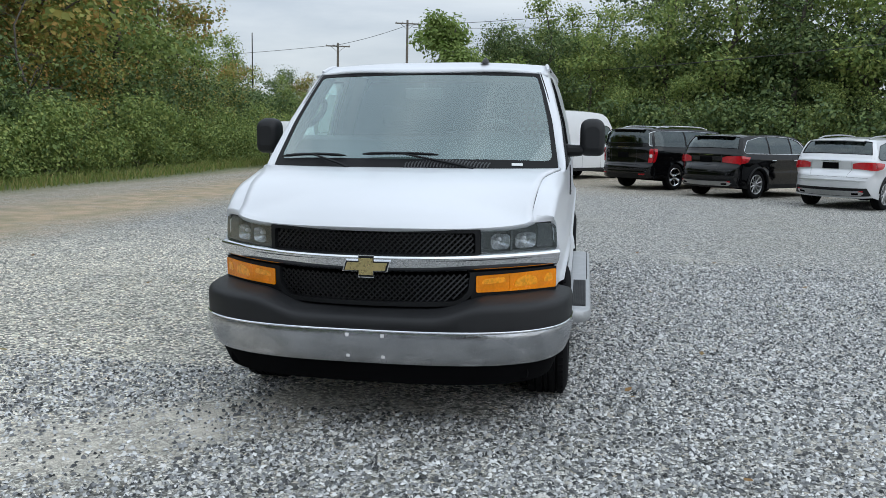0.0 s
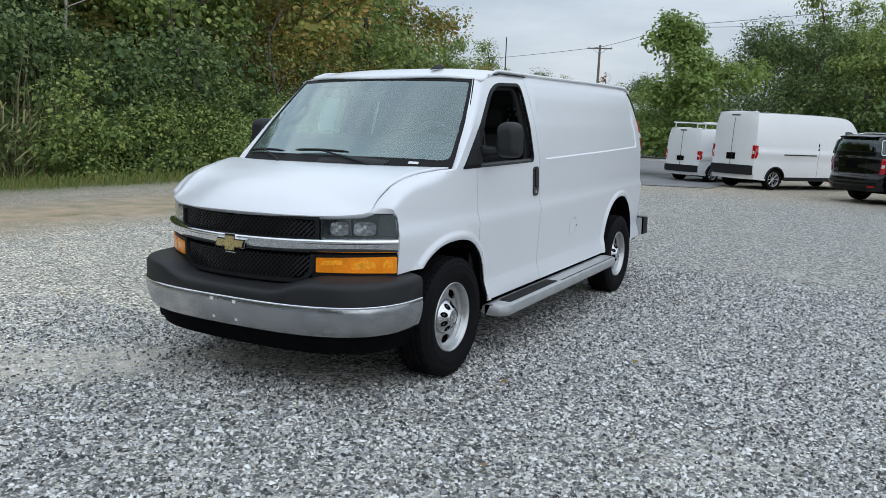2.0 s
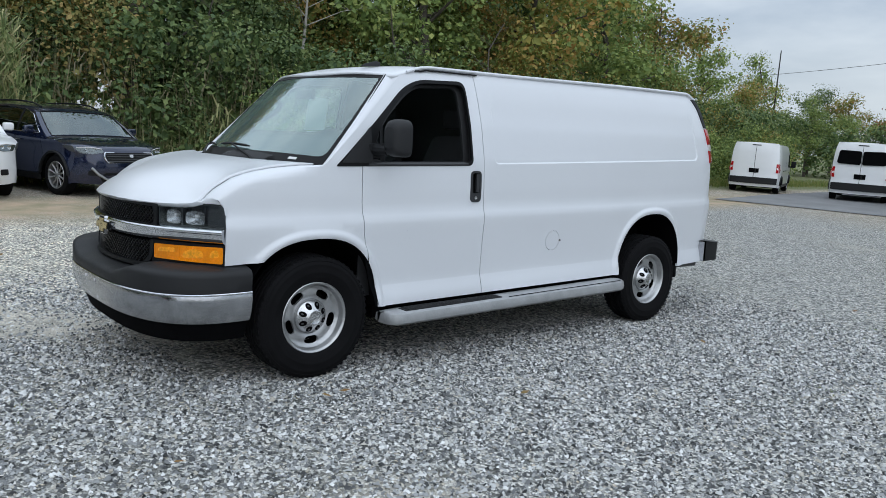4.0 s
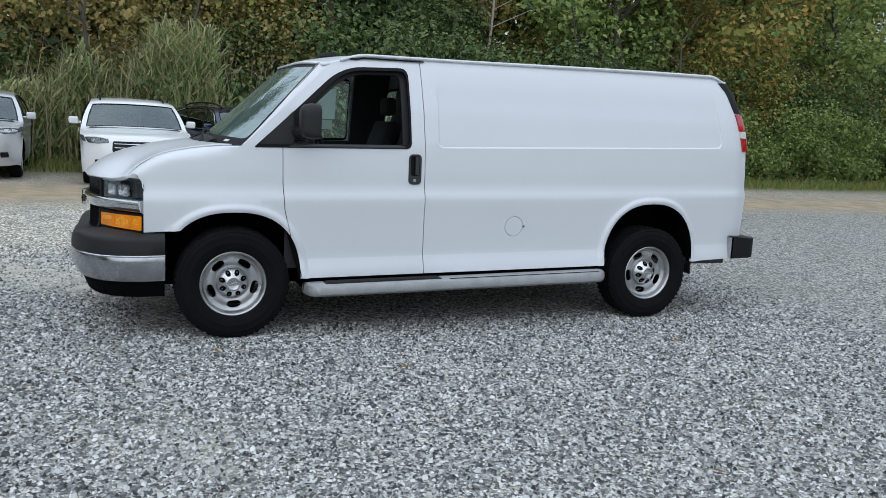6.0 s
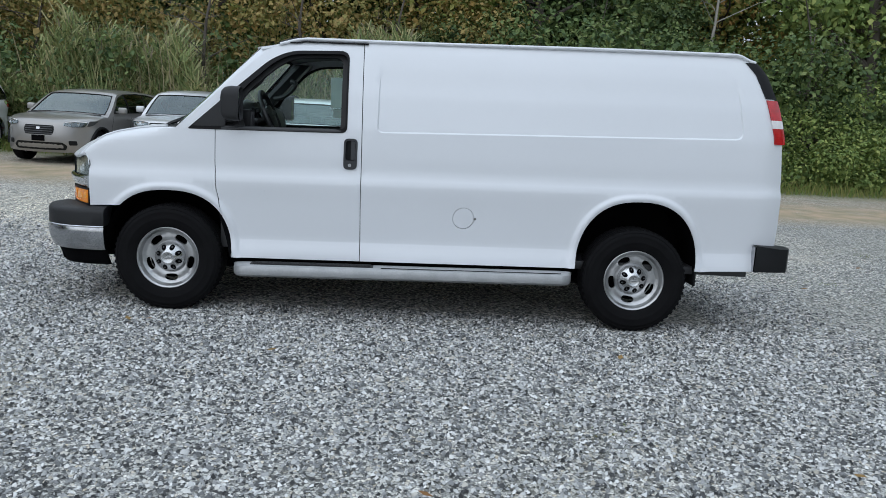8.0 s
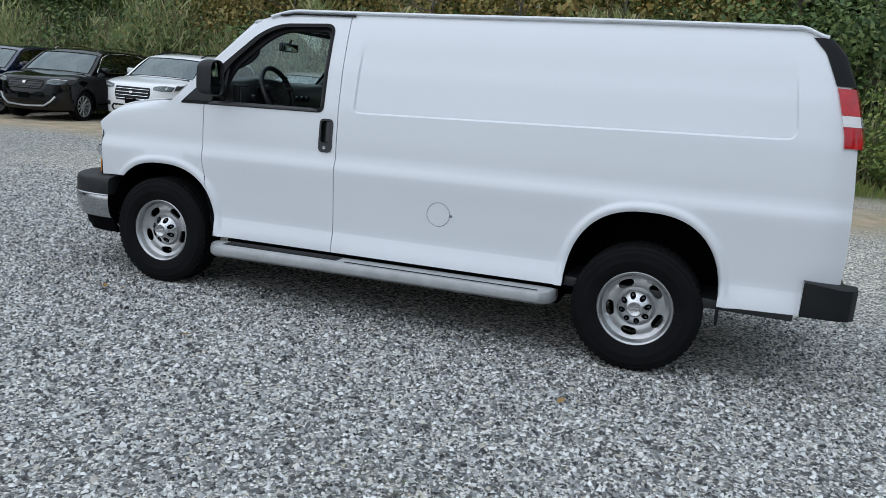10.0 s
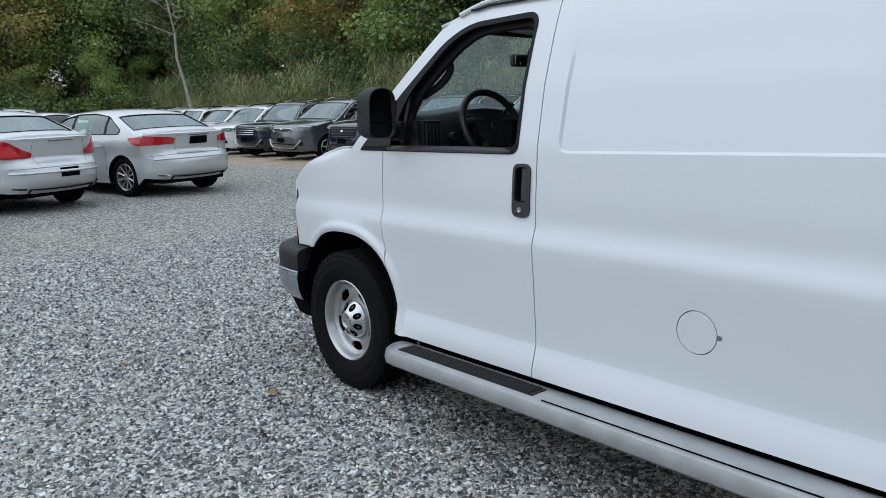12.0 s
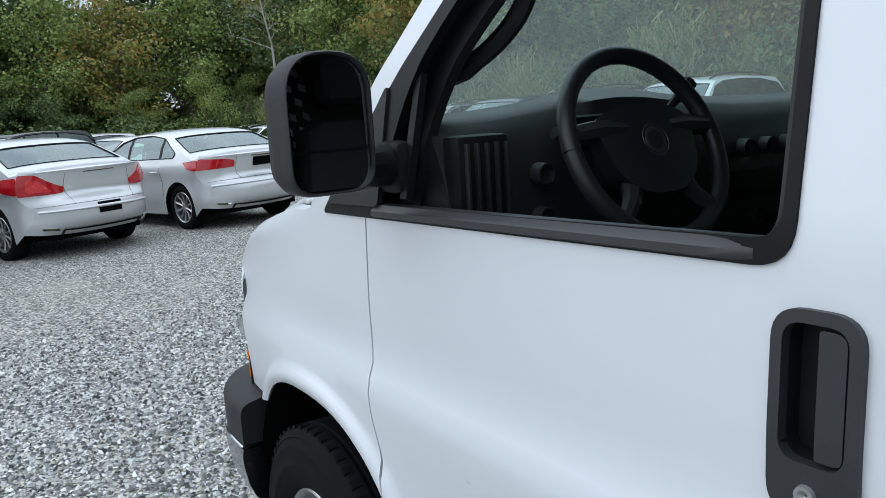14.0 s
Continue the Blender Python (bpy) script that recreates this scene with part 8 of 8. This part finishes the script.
r = np.random.default_rng(9)
n = 4500
y = r.uniform(-48, 12, n)
y = np.where(y > 9.5, r.uniform(-30, 8, n), y)
edge_x = -14.2 - 0.06 * np.maximum(0, y - 12) + 0.5 * np.sin(y * 0.6) + 0.4 * np.sin(y * 1.7)
x = edge_x - np.abs(r.normal(0, 1.6, n))
tall = (2.0 + 1.5 * np.clip((edge_x - x) / 1.5, 0, 1)) * r.uniform(0.7, 1.2, n) * np.where(y > 1.5, 0.78, 1.0) * stand(y)
tagged(blades("reeds", np.stack([x, y], 1), tall, 0.024, REED, 1, 0.2), "tall green and straw-coloured reeds along the lot", "reeds", kind="stuff")
n = 95000
y2 = r.uniform(-48, 12, n)
y2 = np.where(y2 > 9.5, r.uniform(-30, 8, n), y2)
y2 = np.where(r.uniform(size=n) < 0.35, r.uniform(-12, 3, n), y2)
x2 = -14.2 - 0.06 * np.maximum(0, y2 - 12) - np.abs(r.normal(0, 1.5, n))
x2 += 0.35 * np.sin(y2 * 1.3) - 0.25
z2 = r.uniform(0.0, 1.0, n) ** 0.8 * np.where(y2 > 1.5, 1.7, 3.0) * stand(y2) * r.uniform(0.75, 1.1, n)
thin = (y2 < 2.0) | (r.uniform(size=n) < 0.4)
x2, y2, z2, n = x2[thin], y2[thin], z2[thin], int(thin.sum())
sp = np.stack([x2, y2, z2], 1)
tagged(blades("reed_leaves", sp, r.uniform(0.25, 0.62, n), 0.042, REED, 2, 2.0), "arching reed leaves", "reeds", kind="stuff")
n = 1500
y3 = r.uniform(-48, 10, n)
x3 = -14.2 - np.abs(r.normal(0, 1.4, n))
tagged(blades("dry_stalks", np.stack([x3, y3], 1), r.uniform(2.0, 3.9, n), 0.020, STRAW, 3, 0.16), "dry pale reed stalks", "reeds", kind="stuff")
PLUME = island_material("reed_plumes", [(0.17, 0.15, 0.10), (0.23, 0.20, 0.13), (0.28, 0.25, 0.16), (0.14, 0.16, 0.09)], 0.8, through=0.3)
n = 3000
yp = r.uniform(-48, 6, n)
xp = -14.3 - np.abs(r.normal(0, 1.3, n))
tagged(blades("reed_plumes", np.stack([xp, yp, 2.75 * stand(yp) + r.uniform(-0.2, 0.5, n)], 1), r.uniform(0.2, 0.42, n), 0.034, PLUME, 7, 1.6), "feathery brown reed plumes", "reeds", kind="stuff")
cs, rs = [], []
rr = random.Random(5)
for k in range(70):
    yy = rr.uniform(-13, 4)
    cs.append((-16.6 + rr.uniform(-1.0, 0.8), yy, rr.uniform(1.6, 5.2)))
    rs.append((rr.uniform(0.8, 1.5), rr.uniform(0.9, 1.8), rr.uniform(0.7, 1.3)))
tagged(part("brush", leaf_mesh("brush", cs, rs, 24000, 0.115, 38), LEAF_OLIVE, None, "", 0), "olive and brown brush behind the reeds", "bushes", kind="stuff")
cs, rs = [], []
for k in range(150):
    yy = rr.uniform(-48, 36)
    cs.append((-15.2 - 0.08 * max(0, yy - 8) + rr.uniform(-1.0, 0.8), yy, rr.uniform(0.4, 2.6)))
    rs.append((rr.uniform(0.7, 1.5), rr.uniform(0.8, 1.7), rr.uniform(0.6, 1.2)))
for k in range(60):
    cs.append((-16.8 + rr.uniform(-1.0, 0.8), rr.uniform(-46, -13), rr.uniform(1.4, 4.6)))
    rs.append((rr.uniform(0.8, 1.5), rr.uniform(0.9, 1.8), rr.uniform(0.7, 1.3)))
for k in range(130):
    yy = rr.uniform(4, 44)
    cs.append((-14.6 - 0.12 * max(0, yy - 12) + rr.uniform(-1.0, 0.6), yy, rr.uniform(0.3, 3.6)))
    rs.append((rr.uniform(0.7, 1.3), rr.uniform(0.8, 1.5), rr.uniform(0.6, 1.1)))
hs, hr = [], []
for k in range(260):
    yy = rr.uniform(7, 40)
    hs.append((-13.7 - 0.10 * max(0, yy - 12) + rr.uniform(-0.7, 0.4), yy, rr.uniform(0.15, 2.6) * rr.uniform(0.5, 1.0)))
    hr.append((rr.uniform(0.4, 0.8), rr.uniform(0.5, 1.0), rr.uniform(0.35, 0.7)))
tagged(part("hedge", leaf_mesh("hedge", hs, hr, 70000, 0.082, 36), LEAF, None, "", 0), "leafy green hedge and weeds along the lot's edge", "hedge", kind="stuff")
tagged(part("undergrowth", leaf_mesh("undergrowth", cs, rs, 88000, 0.125, 31), LEAF_DARK, None, "", 0), "tangled green undergrowth and creeper", "bushes", kind="stuff")
cs, rs = [], []
for k in range(120):
    yy = rr.uniform(17, 44)
    cs.append((-15.0 - 0.13 * max(0, yy - 12) + rr.uniform(-1.0, 0.8), yy, rr.uniform(0.8, 5.2 - 0.05 * yy)))
    rs.append((rr.uniform(0.6, 1.2), rr.uniform(0.7, 1.3), rr.uniform(0.5, 1.0)))
tagged(part("creeper", leaf_mesh("creeper", cs, rs, 36000, 0.09, 35), LEAF_TURN, None, "", 0), "autumn-tinted creeper over the bushes", "bushes", kind="stuff")
cs, rs = [], []
for k in range(240):
    yy = rr.uniform(-50, 30)
    cs.append((-21.6 - 0.10 * max(0, yy - 8) + rr.uniform(-2.2, 1.5), yy, rr.uniform(1.0, 9.0)))
    rs.append((rr.uniform(1.0, 2.0), rr.uniform(1.2, 2.4), rr.uniform(0.8, 1.8)))
for k in range(240):
    xx = rr.uniform(-4, 42)
    cs.append((xx, 58 - 0.35 * max(0, xx) + rr.uniform(-2, 3), rr.uniform(1.0, 8.0 + 0.05 * xx)))
    rs.append((rr.uniform(1.2, 2.4), rr.uniform(1.0, 2.0), rr.uniform(0.9, 1.9)))
for k in range(260):
    xx = rr.uniform(-24, 24)
    cs.append((xx, -53 + rr.uniform(-3, 2), rr.uniform(1.0, 9.5)))
    rs.append((rr.uniform(1.2, 2.4), rr.uniform(1.0, 2.0), rr.uniform(0.9, 1.9)))
tagged(part("thicket", leaf_mesh("thicket", cs, rs, 120000, 0.32, 33), LEAF_DARK, None, "", 0), "dense dark foliage deep in the woods", "woods", kind="stuff")
cs, rs = [], []
for k in range(150):
    yy = rr.uniform(-52, 32)
    cs.append((-27 - 0.12 * max(0, yy - 8) + rr.uniform(-2.5, 2.5), yy, rr.uniform(1.0, 9.0 - 0.06 * max(0, yy))))
    rs.append((rr.uniform(1.4, 2.4), rr.uniform(1.6, 3.0), rr.uniform(1.0, 2.0)))
for k in range(110):
    xx = rr.uniform(-2, 36)
    cs.append((xx, 67 - 0.3 * max(0, xx) + rr.uniform(-2, 2), rr.uniform(1.0, 9.0)))
    rs.append((rr.uniform(1.6, 3.0), rr.uniform(1.4, 2.4), rr.uniform(1.0, 2.0)))
for k in range(110):
    xx = rr.uniform(-26, 24)
    cs.append((xx, -61 + rr.uniform(-2, 2), rr.uniform(1.0, 10.0)))
    rs.append((rr.uniform(1.6, 3.0), rr.uniform(1.4, 2.4), rr.uniform(1.0, 2.0)))
tagged(part("deep_woods", leaf_mesh("deep_woods", cs, rs, 60000, 0.62, 39), LEAF_DARK, None, "", 0), "dark foliage at the back of the woods", "woods", kind="stuff")
cs, rs = [], []
for k in range(70):
    xx = rr.uniform(-42, -8)
    cs.append((xx, 58 + 0.2 * xx + rr.uniform(-2, 2), rr.uniform(0.3, 3.6)))
    rs.append((rr.uniform(1, 2), rr.uniform(1, 1.8), rr.uniform(0.7, 1.4)))
for k in range(150):
    xx = rr.uniform(-8, 42)
    cs.append((xx, 50 - 0.3 * max(0, xx) + rr.uniform(-1.5, 1.5), rr.uniform(0.3, 3.6)))
    rs.append((rr.uniform(1, 2), rr.uniform(1, 1.8), rr.uniform(0.7, 1.3)))
for k in range(150):
    xx = rr.uniform(-16, 22)
    cs.append((xx, -44 + 0.05 * xx + rr.uniform(-1.5, 1.5), rr.uniform(-0.4, 1.5)))
    rs.append((rr.uniform(1, 2), rr.uniform(1, 1.8), rr.uniform(0.7, 1.3)))
# the dark leaf colour stands in for shade low down in the woods
tagged(part("shrubs", leaf_mesh("shrubs", cs, rs, 60000, 0.20, 32), LEAF_DARK, None, "", 0), "low shrubs at the foot of the far woods", "bushes", kind="stuff")
n = 16000
y4 = r.uniform(-46, 40, n)
x4 = -12.4 - 0.05 * np.maximum(0, y4 - 12) - np.abs(r.normal(0, 0.9, n)) + r.uniform(0, 0.7, n)
tagged(blades("rough_grass", np.stack([x4, y4], 1), r.uniform(0.1, 0.45, n), 0.022, GRASS, 4, 0.9), "rough grass at the foot of the reeds", "grass", kind="stuff")
n = 4200
spots = []
for k in range(46):
    cx, cy = rr.uniform(-8, 7), rr.uniform(-9, 10)
    if abs(cx) < 1.5 and -1.5 < cy < 5:
        continue
    for j in range(rr.randint(30, 90)):
        spots.append((cx + rr.gauss(0, 0.09), cy + rr.gauss(0, 0.07), 0.0))
spots = np.array(spots)
tagged(blades("dry_tufts", spots, np.random.default_rng(3).uniform(0.015, 0.05, len(spots)), 0.008, GRASS, 6, 1.2), "small dry grass tufts in the gravel", "grass", kind="stuff")

# fallen leaves on the gravel
FALLEN = island_material("fallen_leaves", [(0.25, 0.15, 0.05), (0.32, 0.21, 0.08), (0.20, 0.09, 0.03), (0.28, 0.24, 0.10)], 0.8)
fr = np.random.default_rng(8)
fq = []
for k in range(60):
    c = np.array([fr.uniform(-6, 6), fr.uniform(-6, 7), 0.025])
    if abs(c[0]) < 1.2 and -1.2 < c[1] < 4.6:
        continue
    a = fr.uniform(0, 6.28)
    d, e = np.array([math.cos(a), math.sin(a), 0.2]) * 0.035, np.array([-math.sin(a), math.cos(a), 0.1]) * 0.02
    fq += [c, c + d + e, c + d * 2, c + d - e]
tagged(part("fallen_leaves", tri_mesh("fallen_leaves", np.array(fq), (np.array([[0, 1, 2], [0, 2, 3]])[None] + (np.arange(len(fq) // 4) * 4)[:, None, None]).reshape(-1, 3)), FALLEN, None, "", 0), "scattered brown fallen leaves", "leaves", kind="stuff")


# poles and cables
def utility_pole(x, y, h, turn, arms=1):
    p = thing("utility_pole", "weathered wooden utility pole with a crossarm", "pole", "utility poles", at=pose(x, y, 0, 0, 0, turn))
    part("post", joined("post", [tube([(0, 0, -0.2), (0, 0, h * 0.5), (0, 0, h)], [0.17, 0.15, 0.11], 10)]), POLE_WOOD, p)
    for k in range(arms):
        z = h - 0.35 - 1.1 * k
        part("crossarm", joined("crossarm", [block(-1.25, 1.25, -0.16, -0.05, z - 0.06, z + 0.06, 0.01)]), POLE_WOOD, p)
        for s in (-1, 1):
            part("brace", joined("brace", [tube([(s * 0.7, -0.11, z - 0.05), (0, -0.13, z - 0.6)], 0.02, 5)]), POLE_WOOD, p)
        for s in (-1.15, -0.5, 0.5, 1.15):
            part("insulator", joined("insulator", [moved(lathe([(0.0, 0.03), (0.06, 0.05), (0.10, 0.05), (0.16, 0.025), (0.17, 0.0)], "z", 8), pose(s, -0.105, z + 0.06))]), WHITE_LENS, p)
    return p


gate = thing("barrier_gate", "dark metal barrier with two posts across the drive's edge", "gate", at=pose(-6.3, 34.5, 0, 0, 0, 20))
for x in (-1.6, 1.6):
    part("post", joined("post", [tube([(x, 0, -0.1), (x, 0, 1.1)], 0.06, 8)]), WIRE, gate)
for z in (0.55, 1.02):
    part("rail", joined("rail", [tube([(-1.9, 0, z), (1.6, 0, z)], 0.035, 8)]), WIRE, gate)
utility_pole(-24.4, 75.2, 10.6, 20)
utility_pole(-17.2, 75.6, 12.9, 20)
mast = thing("thin_pole", "very thin bare metal pole above the treeline", "pole", at=pose(-22.0, 48.2, 0))
part("post", joined("post", [tube([(0, 0, -0.2), (0, 0, 5), (0, 0, 8.2)], [0.06, 0.05, 0.035], 8)]), WIRE, mast)


def cable(a, b, sag, radius=0.022):
    a, b = Vector(a), Vector(b)
    pts = [a.lerp(b, t) - Vector((0, 0, sag * 4 * t * (1 - t))) for t in np.linspace(0, 1, 25)]
    ob = part("cable", joined("cable", [tube(pts, radius, 5, False)]), WIRE)
    return tagged(ob, "black overhead cable between poles", "cable", "overhead cables")


cable((-24.4, 75.2, 10.4), (-80, 92, 10.5), 0.8)
cable((-24.4, 75.2, 10.4), (-17.2, 75.6, 12.4), 0.15)
cable((-17.2, 75.6, 12.4), (30, 33, 10.8), 0.8)
cable((-16.6, 75.6, 12.2), (34, 36, 9.4), 0.9)
cable((-4, 55, 6.0), (32, 28, 8.0), 0.5)
